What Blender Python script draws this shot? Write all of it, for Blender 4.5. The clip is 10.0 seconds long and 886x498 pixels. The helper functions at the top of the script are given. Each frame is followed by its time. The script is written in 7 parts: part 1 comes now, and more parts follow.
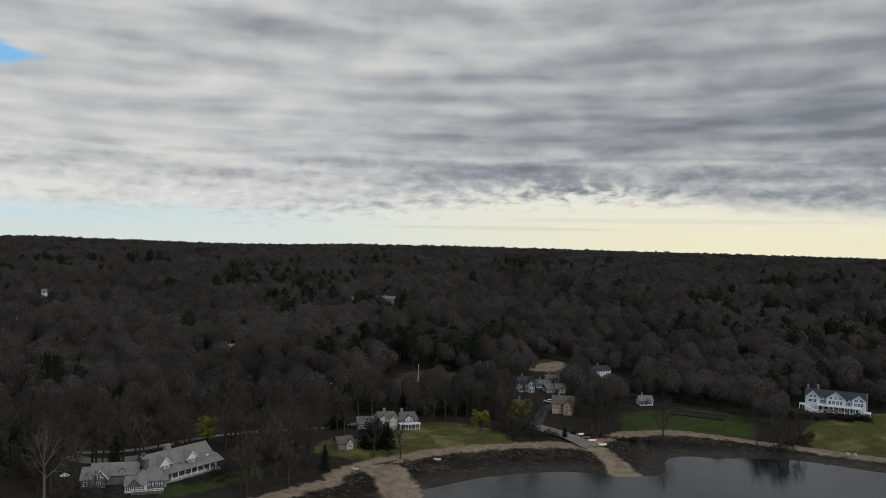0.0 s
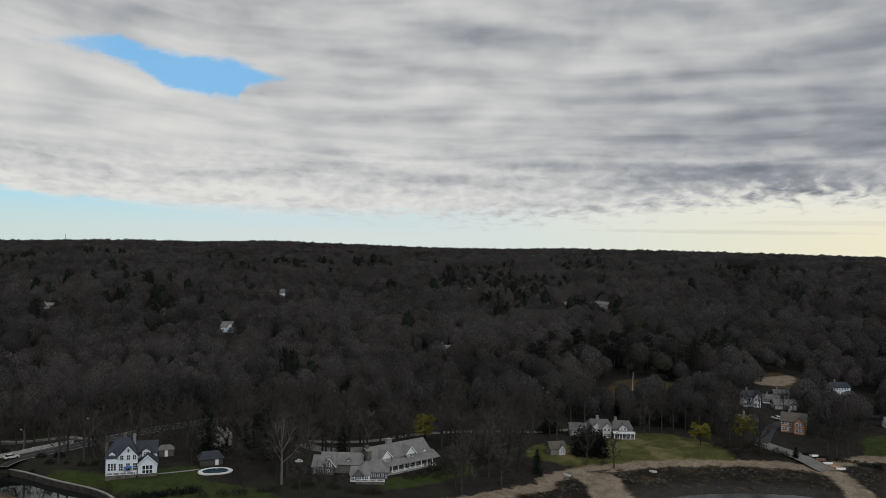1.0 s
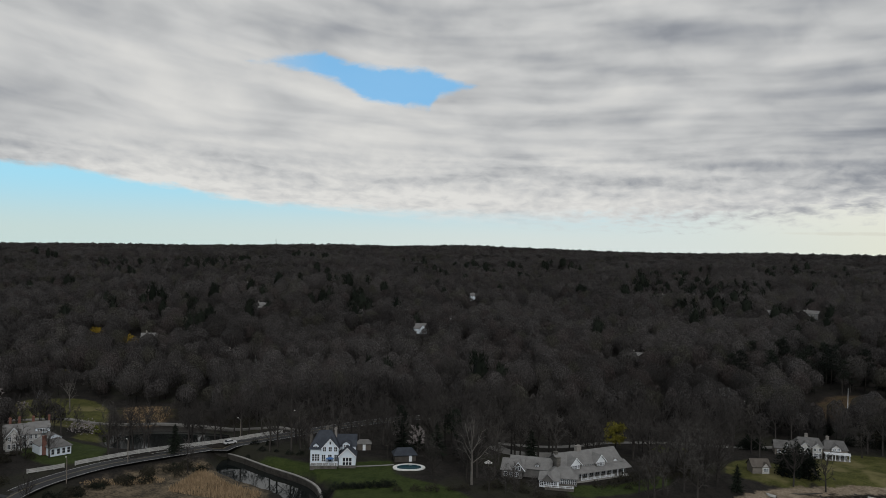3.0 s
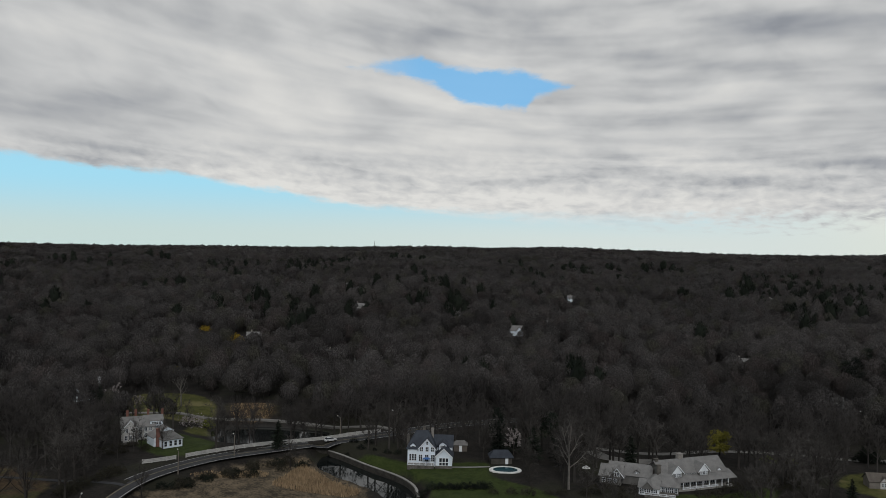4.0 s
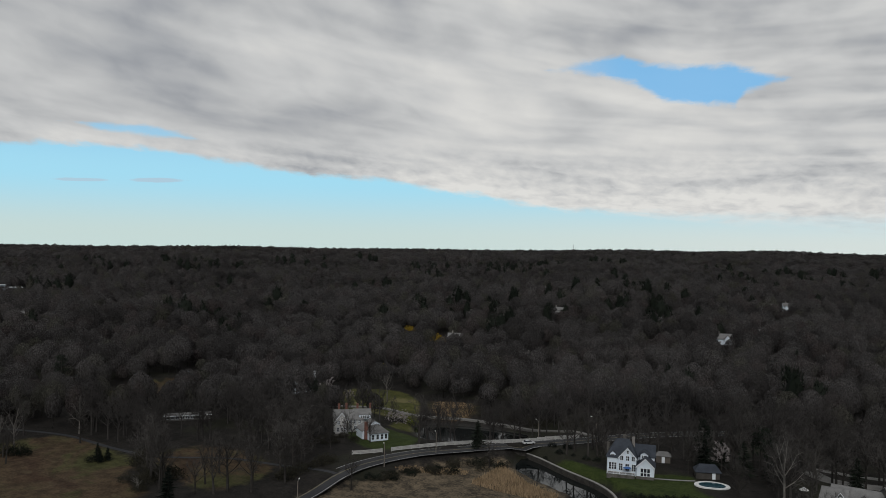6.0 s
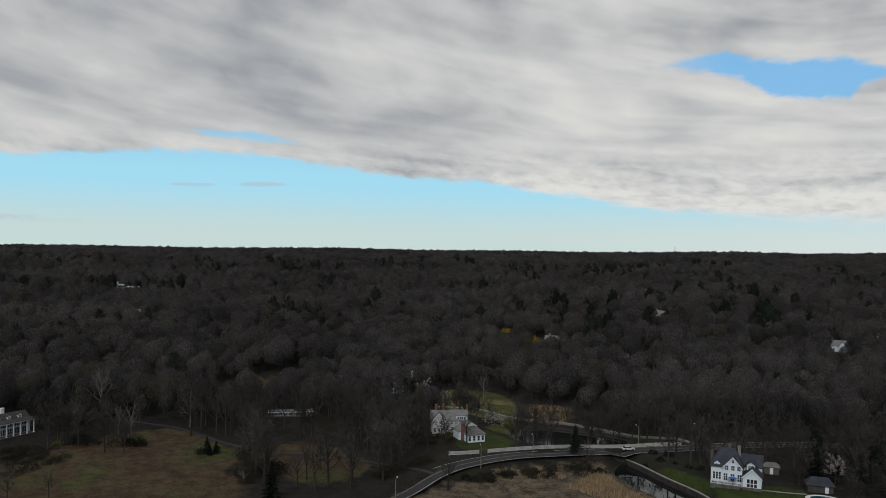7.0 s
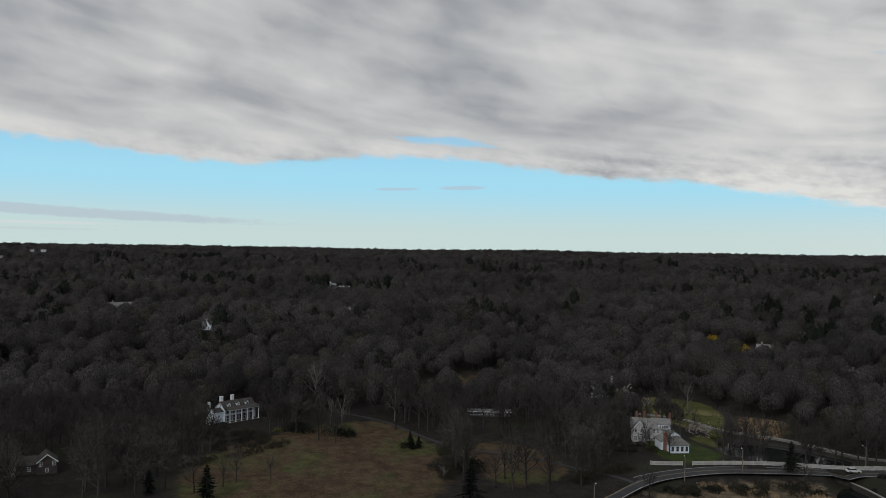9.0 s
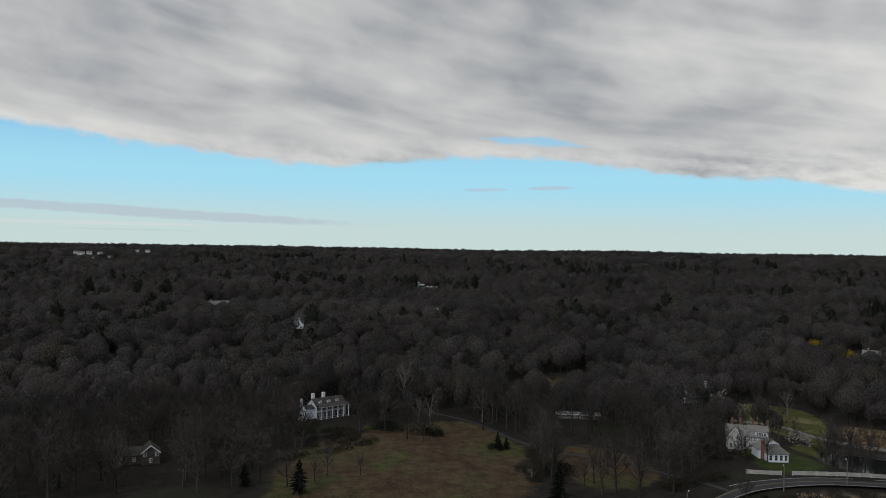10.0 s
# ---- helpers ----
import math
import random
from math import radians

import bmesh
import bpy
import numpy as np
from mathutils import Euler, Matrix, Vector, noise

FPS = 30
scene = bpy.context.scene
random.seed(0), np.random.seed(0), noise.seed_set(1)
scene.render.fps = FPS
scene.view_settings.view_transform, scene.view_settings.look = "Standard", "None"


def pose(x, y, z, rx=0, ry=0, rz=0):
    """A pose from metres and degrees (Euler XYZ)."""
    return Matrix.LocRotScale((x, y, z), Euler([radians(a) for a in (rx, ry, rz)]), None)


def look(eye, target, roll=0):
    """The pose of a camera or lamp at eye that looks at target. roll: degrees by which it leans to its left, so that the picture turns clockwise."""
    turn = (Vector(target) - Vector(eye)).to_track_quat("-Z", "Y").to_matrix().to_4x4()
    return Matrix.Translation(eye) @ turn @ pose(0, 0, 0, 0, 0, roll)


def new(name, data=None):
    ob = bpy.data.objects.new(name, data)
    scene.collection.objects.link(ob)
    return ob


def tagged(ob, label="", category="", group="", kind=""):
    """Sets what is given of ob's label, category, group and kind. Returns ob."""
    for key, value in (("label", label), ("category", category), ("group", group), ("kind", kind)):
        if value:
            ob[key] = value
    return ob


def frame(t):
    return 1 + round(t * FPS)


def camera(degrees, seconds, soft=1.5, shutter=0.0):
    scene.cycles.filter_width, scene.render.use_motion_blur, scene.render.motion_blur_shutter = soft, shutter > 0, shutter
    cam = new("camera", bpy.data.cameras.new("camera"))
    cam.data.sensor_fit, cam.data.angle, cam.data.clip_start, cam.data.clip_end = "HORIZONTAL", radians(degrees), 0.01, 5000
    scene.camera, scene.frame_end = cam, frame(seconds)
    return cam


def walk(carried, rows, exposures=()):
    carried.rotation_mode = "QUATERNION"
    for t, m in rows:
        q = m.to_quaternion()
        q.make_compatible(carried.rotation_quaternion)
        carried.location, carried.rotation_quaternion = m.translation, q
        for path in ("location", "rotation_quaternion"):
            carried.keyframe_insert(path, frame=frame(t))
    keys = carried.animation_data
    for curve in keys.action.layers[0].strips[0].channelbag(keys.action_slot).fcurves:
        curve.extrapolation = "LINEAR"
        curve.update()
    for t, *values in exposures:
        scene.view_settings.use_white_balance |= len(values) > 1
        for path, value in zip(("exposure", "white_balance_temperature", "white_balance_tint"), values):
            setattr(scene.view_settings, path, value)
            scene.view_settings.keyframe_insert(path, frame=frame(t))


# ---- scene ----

# ======================= camera =======================
EYE_Z = 75.0
cam = camera(58.15, 10.0, 0.75)
PATH = [
    (0.0, pose(0, 0, EYE_Z, 89.68, -1.12, 0.0)),
    (0.5, pose(0, 0, EYE_Z, 89.69, -1.13, 7.76)),
    (1.0, pose(0, 0, EYE_Z, 89.71, -1.13, 15.20)),
    (1.5, pose(0, 0, EYE_Z, 89.73, -1.11, 18.81)),
    (2.0, pose(0, 0, EYE_Z, 89.74, -1.12, 22.09)),
    (2.5, pose(0, 0, EYE_Z, 89.75, -1.12, 25.39)),
    (4.0, pose(0, 0, EYE_Z, 89.77, -1.07, 35.64)),
    (4.5, pose(0, 0, EYE_Z, 89.76, -1.07, 39.17)),
    (5.0, pose(0, 0, EYE_Z, 89.75, -1.08, 42.71)),
    (5.5, pose(0, 0, EYE_Z, 89.75, -1.09, 46.25)),
    (7.0, pose(0, 0, EYE_Z, 89.75, -1.10, 56.80)),
    (7.5, pose(0, 0, EYE_Z, 89.74, -1.10, 60.10)),
    (8.0, pose(0, 0, EYE_Z, 89.70, -1.11, 63.89)),
    (8.5, pose(0, 0, EYE_Z, 89.69, -1.13, 67.45)),
    (9.0, pose(0, 0, EYE_Z, 89.64, -1.13, 70.98)),
    (9.5, pose(0, 0, EYE_Z, 89.61, -1.13, 74.37)),
    (10.0, pose(0, 0, EYE_Z, 89.57, -1.12, 77.27)),
]
walk(cam, PATH)

# ======================= node helper =======================


class Nodes:
    """Short wrapper round a node tree."""

    def __init__(self, tree):
        self.t = tree
        tree.nodes.clear()

    def add(self, kind, *ins, op=""):
        n = self.t.nodes.new(kind)
        if op:
            n.operation = op
        for i, v in enumerate(ins):
            if v is not None:
                self.put(n.inputs[i], v)
        return n

    def put(self, sock, v):
        if isinstance(v, bpy.types.NodeSocket):
            self.t.links.new(v, sock)
        elif isinstance(v, bpy.types.Node):
            self.t.links.new(v.outputs[0], sock)
        else:
            sock.default_value = v

    def math(self, op, a, b=None, c=None, clamp=False):
        n = self.add("ShaderNodeMath", a, b, c, op=op)
        n.use_clamp = clamp
        return n.outputs[0]

    def step(self, v, lo, hi, out_lo=0.0, out_hi=1.0):
        """Smooth ramp of v from lo to hi."""
        n = self.add("ShaderNodeMapRange", v, lo, hi, out_lo, out_hi)
        n.interpolation_type = "SMOOTHSTEP"
        return n.outputs[0]

    def mix(self, fac, a, b):
        n = self.add("ShaderNodeMix")
        n.data_type = "RGBA"
        self.put(n.inputs[0], fac)
        self.put(n.inputs[6], a)
        self.put(n.inputs[7], b)
        return n.outputs[2]

    def noise(self, vec, scale, detail=3.0, rough=0.55, distortion=0.0):
        n = self.add("ShaderNodeTexNoise")
        self.put(n.inputs["Vector"], vec)
        n.inputs["Scale"].default_value = scale
        n.inputs["Detail"].default_value = detail
        n.inputs["Roughness"].default_value = rough
        n.inputs["Distortion"].default_value = distortion
        return n.outputs[0]

    def xyz(self, x, y, z):
        n = self.add("ShaderNodeCombineXYZ", x, y, z)
        return n.outputs[0]


def rgb(r, g, b):
    return (r, g, b, 1.0)


# ======================= sky, sun =======================
SUN_EL, SUN_AZ = radians(36), radians(140)
world = bpy.data.worlds.new("sky")
scene.world = world
world.use_nodes = True
W = Nodes(world.node_tree)
way = W.add("ShaderNodeTexCoord").outputs["Generated"]
sep = W.add("ShaderNodeSeparateXYZ", way)
dx, dy, dz = sep.outputs
az = W.math("MULTIPLY", W.math("ARCTAN2", W.math("MULTIPLY", dx, -1.0), dy), 57.2958)
el = W.math("MULTIPLY", W.math("ARCSINE", dz), 57.2958)


def along(v, lo, hi, pts, top):
    """A profile over v: (v, height) pairs, joined by straight lines."""
    n = W.add("ShaderNodeValToRGB", W.add("ShaderNodeMapRange", v, lo, hi, 0.0, 1.0).outputs[0])
    e = n.color_ramp.elements
    for k, (p, h) in enumerate(pts):
        q = e[0] if k == 0 else e[-1] if k == len(pts) - 1 else e.new((p - lo) / (hi - lo))
        q.color = rgb(h / top, h / top, h / top)
    return W.math("MULTIPLY", n.outputs[0], top)


def about(v, amount):
    return W.math("MULTIPLY", W.math("SUBTRACT", v, 0.5), amount)


# clear sky, paler towards the horizon and warm in the south
air = W.add("ShaderNodeTexSky")
air.sky_type, air.sun_disc, air.sun_elevation, air.sun_rotation = "NISHITA", False, SUN_EL, SUN_AZ
air.dust_density = 0.6
blue = W.mix(0.8, air.outputs[0], rgb(1.75, 4.9, 8.4))
middle = W.mix(W.step(az, 22.0, 4.0), rgb(3.7, 7.1, 8.8), rgb(7.9, 7.9, 7.3))
haze = W.mix(W.step(az, 60.0, 15.0), rgb(5.6, 6.9, 6.7), rgb(6.6, 7.3, 7.1))
haze = W.mix(W.step(az, 16.0, -20.0), haze, rgb(8.6, 8.1, 5.9))
clear = W.mix(W.step(el, 4.2, 10.0), W.mix(W.step(el, 4.6, 0.3), middle, haze), blue)
# cloud sheet: streaks level in the south, slanting along the sheet's edge further north, finer towards the horizon
fall = W.math("MULTIPLY", W.math("LOGARITHM", W.math("ADD", W.math("MULTIPLY", W.math("MAXIMUM", el, 0.0), 0.09), 0.35), 2.71828), 11.1)
turned = W.math("MINIMUM", W.math("MAXIMUM", W.math("SUBTRACT", az, 20.0), 0.0), 30.0)
turned = W.math("ADD", W.math("DIVIDE", W.math("MULTIPLY", turned, turned), 60.0), W.math("MAXIMUM", W.math("SUBTRACT", az, 50.0), 0.0))
lie = W.math("SUBTRACT", fall, W.math("MULTIPLY", turned, 0.125))
drift = W.noise(W.xyz(W.math("MULTIPLY", az, 0.05), W.math("MULTIPLY", lie, 0.2), 7.0), 1.0, 1.0, 0.4)
bank = W.noise(W.xyz(W.math("MULTIPLY", az, 0.075), W.math("MULTIPLY", lie, 0.30), 3.0), 1.0, 2.0, 0.45, 0.3)
lie_w = W.math("ADD", lie, about(drift, 1.5))
rolls = W.noise(W.xyz(W.math("MULTIPLY", az, 0.095), W.math("MULTIPLY", lie_w, 1.0), 2.0), 1.0, 2.5, 0.42, 0.15)
lumps = W.noise(W.xyz(W.math("MULTIPLY", az, 0.26), W.math("MULTIPLY", lie_w, 0.75), 5.0), 1.0, 3.0, 0.5, 0.3)
curd = W.noise(W.xyz(W.math("MULTIPLY", az, 0.75), W.math("MULTIPLY", lie_w, 1.25), 9.0), 1.0, 3.0, 0.55, 0.3)
low_sky = W.step(el, 8.5, 3.0)
level = about(bank, W.step(az, 10.0, 70.0, 0.40, 0.52))
level = W.math("ADD", level, W.math("MULTIPLY", about(rolls, W.step(az, 70.0, 14.0, 0.2, 0.5)), W.step(el, 2.2, 6.5, 0.35, 1.0)))
level = W.math("ADD", level, about(lumps, W.step(az, 70.0, 30.0, 0.22, 0.26)))
level = W.math("ADD", level, W.math("MULTIPLY", about(curd, 0.5), low_sky))
gloom = W.math("MULTIPLY", W.step(az, 22.0, -20.0), W.math("MULTIPLY", W.step(el, 2.0, 4.5), W.step(el, 19.0, 9.0, 0.4, 1.0)))
level = W.math("ADD", W.math("ADD", level, 0.51), W.math("MULTIPLY", gloom, -0.165))
level = W.math("ADD", level, W.math("MULTIPLY", W.math("MULTIPLY", W.step(az, 2.0, 22.0), W.step(az, 66.0, 40.0)), W.step(el, 15.5, 9.5, 0.0, 0.075)))
level = W.math("SUBTRACT", level, W.math("MULTIPLY", W.math("MULTIPLY", W.step(az, 56.0, 72.0), W.step(az, 100.0, 86.0)), W.step(el, 7.5, 11.0, 0.0, 0.05)))
level = W.math("ADD", level, W.math("MULTIPLY", W.step(el, 5.6, 2.6), W.math("MULTIPLY", W.step(az, -14.0, 2.0), 0.09)))
# lower edge of the sheet
edge = along(az, -40.0, 120.0, ((-40, 2.1), (-30, 2.3), (-22, 2.8), (-16, 3.45), (-11, 3.8), (-5, 3.6), (2, 2.7), (10, 2.1), (21, 1.95), (29, 2.1), (36, 2.4), (42.5, 2.85), (46.7, 3.5), (50.5, 4.0), (53.7, 4.5), (57, 4.75), (60, 4.85),
                                  (64.5, 5.4), (68.5, 5.95), (72.7, 6.25), (77.6, 6.0), (81, 5.6), (84, 5.3), (88.7, 5.4), (92.6, 5.85), (99.9, 6.45), (106, 7.2), (120, 8.0)), 10.0)
fray = W.math("ADD", about(W.noise(W.xyz(W.math("MULTIPLY", az, 0.5), lie, 4.0), 1.0, 5.0, 0.6), 1.1), W.math("MULTIPLY", about(curd, 4.0), W.math("MULTIPLY", W.step(az, -22.0, -10.0), W.step(az, 26.0, 12.0))))
above = W.math("SUBTRACT", el, W.math("ADD", edge, fray))
sheet = W.step(above, W.step(az, 44.0, 18.0, -0.22, -0.9), W.step(az, 44.0, 18.0, 0.3, 0.9))
# the sheet thins and pales along its edge
level = W.math("ADD", level, W.math("MULTIPLY", W.step(above, 1.6, 0.2), W.step(az, 30.0, 45.0, 0.0, 0.07)))
ramp = W.add("ShaderNodeValToRGB", level)
el_r = ramp.color_ramp.elements
el_r[0].position, el_r[0].color = 0.22, rgb(0.19, 0.205, 0.235)
el_r[1].position, el_r[1].color = 0.74, rgb(0.73, 0.725, 0.70)
for p, c in ((0.33, (0.285, 0.302, 0.332)), (0.41, (0.38, 0.394, 0.414)), (0.48, (0.47, 0.48, 0.488)), (0.56, (0.56, 0.567, 0.568)), (0.64, (0.64, 0.64, 0.628))):
    e = el_r.new(p)
    e.color = rgb(*c)
cloud = W.add("ShaderNodeVectorMath", ramp.outputs[0], None, op="SCALE")
cloud.inputs["Scale"].default_value = 10.0
# gap in the sheet, and a small tear behind its edge
gap_hi = along(az, 24.0, 46.0, ((24, 10.0), (26.5, 11.25), (28.5, 12.0), (30, 12.5), (33, 12.6), (35.5, 12.8), (37.5, 13.45), (38.8, 13.3), (40.5, 12.9), (42.5, 12.4), (46, 10.5)), 20.0)
gap_lo = along(az, 24.0, 46.0, ((24, 12.6), (26.5, 11.3), (28, 10.9), (29.2, 10.5), (29.9, 9.7), (31, 9.75), (33, 9.95), (34.7, 10.2), (35.6, 10.8), (36.4, 11.3), (39, 11.95), (42.5, 12.45), (46, 14.5)), 20.0)
wisp = W.noise(W.xyz(W.math("MULTIPLY", az, 0.55), W.math("MULTIPLY", el, 1.3), 1.0), 1.0, 5.0, 0.62, 0.4)
inside = W.math("MINIMUM", W.math("SUBTRACT", gap_hi, el), W.math("SUBTRACT", el, gap_lo))
inside = W.math("ADD", W.math("ADD", inside, 0.12), about(wisp, 1.1))
closed = W.step(inside, -0.05, 0.6, 1.0, W.step(az, 37.0, 43.0, 0.06, 0.5))
tear_hi = along(az, 62.0, 80.0, ((62, 6.0), (66.3, 6.85), (68.7, 7.45), (70.6, 7.85), (72.7, 7.75), (75, 7.6), (80, 7.0)), 20.0)
tear_lo = along(az, 62.0, 80.0, ((62, 7.2), (66.3, 6.9), (67.5, 6.8), (70, 6.85), (72.7, 6.95), (75, 7.55), (80, 8.0)), 20.0)
torn = W.math("ADD", W.math("MINIMUM", W.math("SUBTRACT", tear_hi, el), W.math("SUBTRACT", el, tear_lo)), about(wisp, 0.8))
tear = W.step(torn, -0.05, 0.4, 1.0, 0.2)
cover = W.math("MULTIPLY", W.math("MULTIPLY", sheet, closed), tear)
# thin clouds low in the clear band: long streaks, two scraps, cream bars in the south
low = clear
for ca, ce, ra, re, slant, amount, tint in ((98.0, 1.72, 15.5, 0.36, 0.035, 0.7, (4.6, 5.3, 6.0)), (102.0, 0.9, 9.0, 0.13, 0.0, 0.6, (6.6, 6.9, 7.0)), (99.0, 0.5, 5.0, 0.1, 0.0, 0.45, (5.2, 5.9, 6.4)), (74.4, 3.86, 1.7, 0.12, -0.03, 0.55, (4.5, 5.2, 6.1)),
                                            (69.5, 4.05, 1.9, 0.17, -0.03, 0.6, (4.5, 5.2, 6.1)), (-4.0, 1.25, 9.0, 0.16, 0.0, 0.5, (6.4, 6.3, 5.5)), (-16.0, 1.9, 12.0, 0.2, 0.0, 0.35, (6.4, 6.3, 5.5))):
    sa = W.math("SUBTRACT", az, ca)
    se = W.math("SUBTRACT", W.math("SUBTRACT", el, ce), W.math("MULTIPLY", sa, slant))
    d = W.math("ADD", W.math("POWER", W.math("ABSOLUTE", W.math("DIVIDE", sa, ra)), 2.0), W.math("POWER", W.math("ABSOLUTE", W.math("DIVIDE", se, re)), 2.0))
    d = W.math("ADD", d, about(wisp, 2.0))
    low = W.mix(W.math("MULTIPLY", W.step(d, 1.25, 0.4), amount), low, rgb(*tint))
total = W.mix(cover, low, cloud.outputs[0])
# below the horizon: dull land colour
total = W.mix(W.step(el, -1.0, -3.0), total, rgb(0.6, 0.55, 0.5))
W.add("ShaderNodeOutputWorld", W.add("ShaderNodeBackground", total, 0.1))

sun = new("sun", bpy.data.lights.new("sun", "SUN"))
sun.data.energy, sun.data.angle, sun.data.color = 1.05, radians(14), (1.0, 0.985, 0.96)
sun.matrix_world = Matrix.Rotation(-SUN_AZ, 4, "Z") @ look((0, math.cos(SUN_EL), math.sin(SUN_EL)), (0, 0, 0))
scene.view_settings.exposure = 0.0

# ======================= materials =======================


def material(name, rough=0.8, metal=0.0, spec=0.3):
    m = bpy.data.materials.new(name)
    m.use_nodes = True
    n = Nodes(m.node_tree)
    b = n.add("ShaderNodeBsdfPrincipled")
    b.inputs["Roughness"].default_value = rough
    b.inputs["Metallic"].default_value = metal
    b.inputs["Specular IOR Level"].default_value = spec
    n.add("ShaderNodeOutputMaterial", b)
    return m, n, b


def bump(n, b, height, strength=0.4, dist=0.05):
    k = n.add("ShaderNodeBump")
    k.inputs["Strength"].default_value = strength
    k.inputs["Distance"].default_value = dist
    n.put(k.inputs["Height"], height)
    n.put(b.inputs["Normal"], k.outputs[0])


def mottled(name, dark, light, scale=0.5, fine=6.0, rough=0.85, spec=0.2, rand="", relief=0.0):
    """A surface that varies at two scales; rand: 'object' or 'island' adds a shift piece by piece."""
    m, n, b = material(name, rough, 0.0, spec)
    pos = n.add("ShaderNodeNewGeometry").outputs["Position"]
    v = n.math("ADD", n.math("MULTIPLY", n.noise(pos, scale, 3.0), 0.6), n.math("MULTIPLY", n.noise(pos, fine, 3.0), 0.4))
    if rand == "object":
        v = n.math("ADD", v, n.math("MULTIPLY", n.math("SUBTRACT", n.add("ShaderNodeObjectInfo").outputs["Random"], 0.5), 0.35))
    if rand == "island":
        v = n.math("ADD", v, n.math("MULTIPLY", n.math("SUBTRACT", n.add("ShaderNodeNewGeometry").outputs["Random Per Island"], 0.5), 0.3))
    n.put(b.inputs["Base Color"], n.mix(n.step(v, 0.28, 0.72), rgb(*dark), rgb(*light)))
    if relief:
        bump(n, b, n.noise(pos, fine, 4.0), 0.6, relief)
    return m


def siding(name, dark, light, pitch, rough=0.7):
    """Clapboards or shingle courses with shadow lines by relief."""
    m, n, b = material(name, rough, 0.0, 0.25)
    tc = n.add("ShaderNodeTexCoord").outputs["Object"]
    s = n.add("ShaderNodeSeparateXYZ", tc)
    saw = n.math("FRACT", n.math("DIVIDE", s.outputs[2], pitch))
    v = n.math("ADD", n.math("MULTIPLY", n.noise(tc, 0.45, 3.0), 0.55), n.math("MULTIPLY", n.noise(tc, 5.0, 3.0), 0.45))
    col = n.mix(n.step(v, 0.3, 0.7), rgb(*dark), rgb(*light))
    n.put(b.inputs["Base Color"], col)
    bump(n, b, saw, 0.5, 0.03)
    return m


M = {}
M["asphalt"] = mottled("asphalt", (0.02, 0.021, 0.024), (0.037, 0.038, 0.042), 0.12, 3.0, 0.85, 0.3)
M["gravel"] = mottled("gravel", (0.11, 0.107, 0.1), (0.21, 0.205, 0.195), 0.2, 4.0)
M["line_white"] = mottled("line_white", (0.42, 0.42, 0.41), (0.66, 0.66, 0.64), 0.6, 5.0)
M["line_yellow"] = mottled("line_yellow", (0.16, 0.14, 0.09), (0.26, 0.23, 0.15), 0.6, 5.0)
M["concrete"] = mottled("concrete", (0.18, 0.177, 0.168), (0.32, 0.315, 0.3), 0.3, 4.0, 0.8)
M["stone"] = mottled("stone", (0.06, 0.056, 0.05), (0.16, 0.15, 0.135), 0.6, 2.2, 0.85, 0.2, "", 0.08)
M["dark_stone"] = mottled("dark_stone", (0.018, 0.017, 0.015), (0.06, 0.055, 0.048), 0.5, 1.8, 0.8, 0.3, "", 0.1)
M["white_paint"] = siding("white_paint", (0.60, 0.68, 0.76), (0.74, 0.81, 0.88), 0.18)
M["trim_white"] = mottled("trim_white", (0.66, 0.70, 0.74), (0.80, 0.83, 0.86), 0.6, 4.0, 0.6)
M["pale_paint"] = siding("pale_paint", (0.40, 0.40, 0.39), (0.58, 0.575, 0.56), 0.18)
M["faded_paint"] = siding("faded_paint", (0.24, 0.24, 0.235), (0.40, 0.395, 0.385), 0.18)
M["gray_shingle"] = siding("gray_shingle", (0.085, 0.083, 0.08), (0.15, 0.145, 0.14), 0.16)
M["dark_shingle"] = siding("dark_shingle", (0.045, 0.041, 0.036), (0.085, 0.078, 0.07), 0.16)
M["dark_roof"] = siding("dark_roof", (0.03, 0.028, 0.026), (0.06, 0.056, 0.052), 0.2)
M["tan_shingle"] = siding("tan_shingle", (0.13, 0.118, 0.105), (0.22, 0.2, 0.178), 0.16)
M["orange_paint"] = siding("orange_paint", (0.30, 0.155, 0.085), (0.42, 0.235, 0.14), 0.18)
M["red_brick"] = mottled("red_brick", (0.12, 0.055, 0.043), (0.21, 0.105, 0.085), 0.9, 7.0, 0.85, 0.2, "", 0.02)
M["gray_brick"] = mottled("gray_brick", (0.16, 0.15, 0.14), (0.30, 0.28, 0.26), 0.9, 6.0, 0.85, 0.2, "", 0.02)
M["slate_roof"] = siding("slate_roof", (0.020, 0.025, 0.035), (0.042, 0.050, 0.064), 0.22, 0.6)
M["gray_roof"] = siding("gray_roof", (0.1, 0.1, 0.099), (0.165, 0.163, 0.16), 0.22, 0.75)
M["pale_roof"] = siding("pale_roof", (0.13, 0.129, 0.127), (0.21, 0.208, 0.205), 0.22, 0.75)
M["weathered_roof"] = siding("weathered_roof", (0.075, 0.074, 0.073), (0.135, 0.133, 0.131), 0.22, 0.75)
M["brown_roof"] = siding("brown_roof", (0.07, 0.06, 0.052), (0.13, 0.115, 0.10), 0.22, 0.75)
M["bark"] = mottled("bark", (0.026, 0.024, 0.022), (0.058, 0.053, 0.049), 0.8, 5.0, 0.9, 0.1, "object")
M["pale_bark"] = mottled("pale_bark", (0.09, 0.083, 0.075), (0.19, 0.178, 0.165), 0.8, 5.0, 0.9, 0.1)
M["twigs"] = mottled("twigs", (0.042, 0.039, 0.037), (0.088, 0.082, 0.078), 0.06, 1.5, 0.9, 0.05, "object")
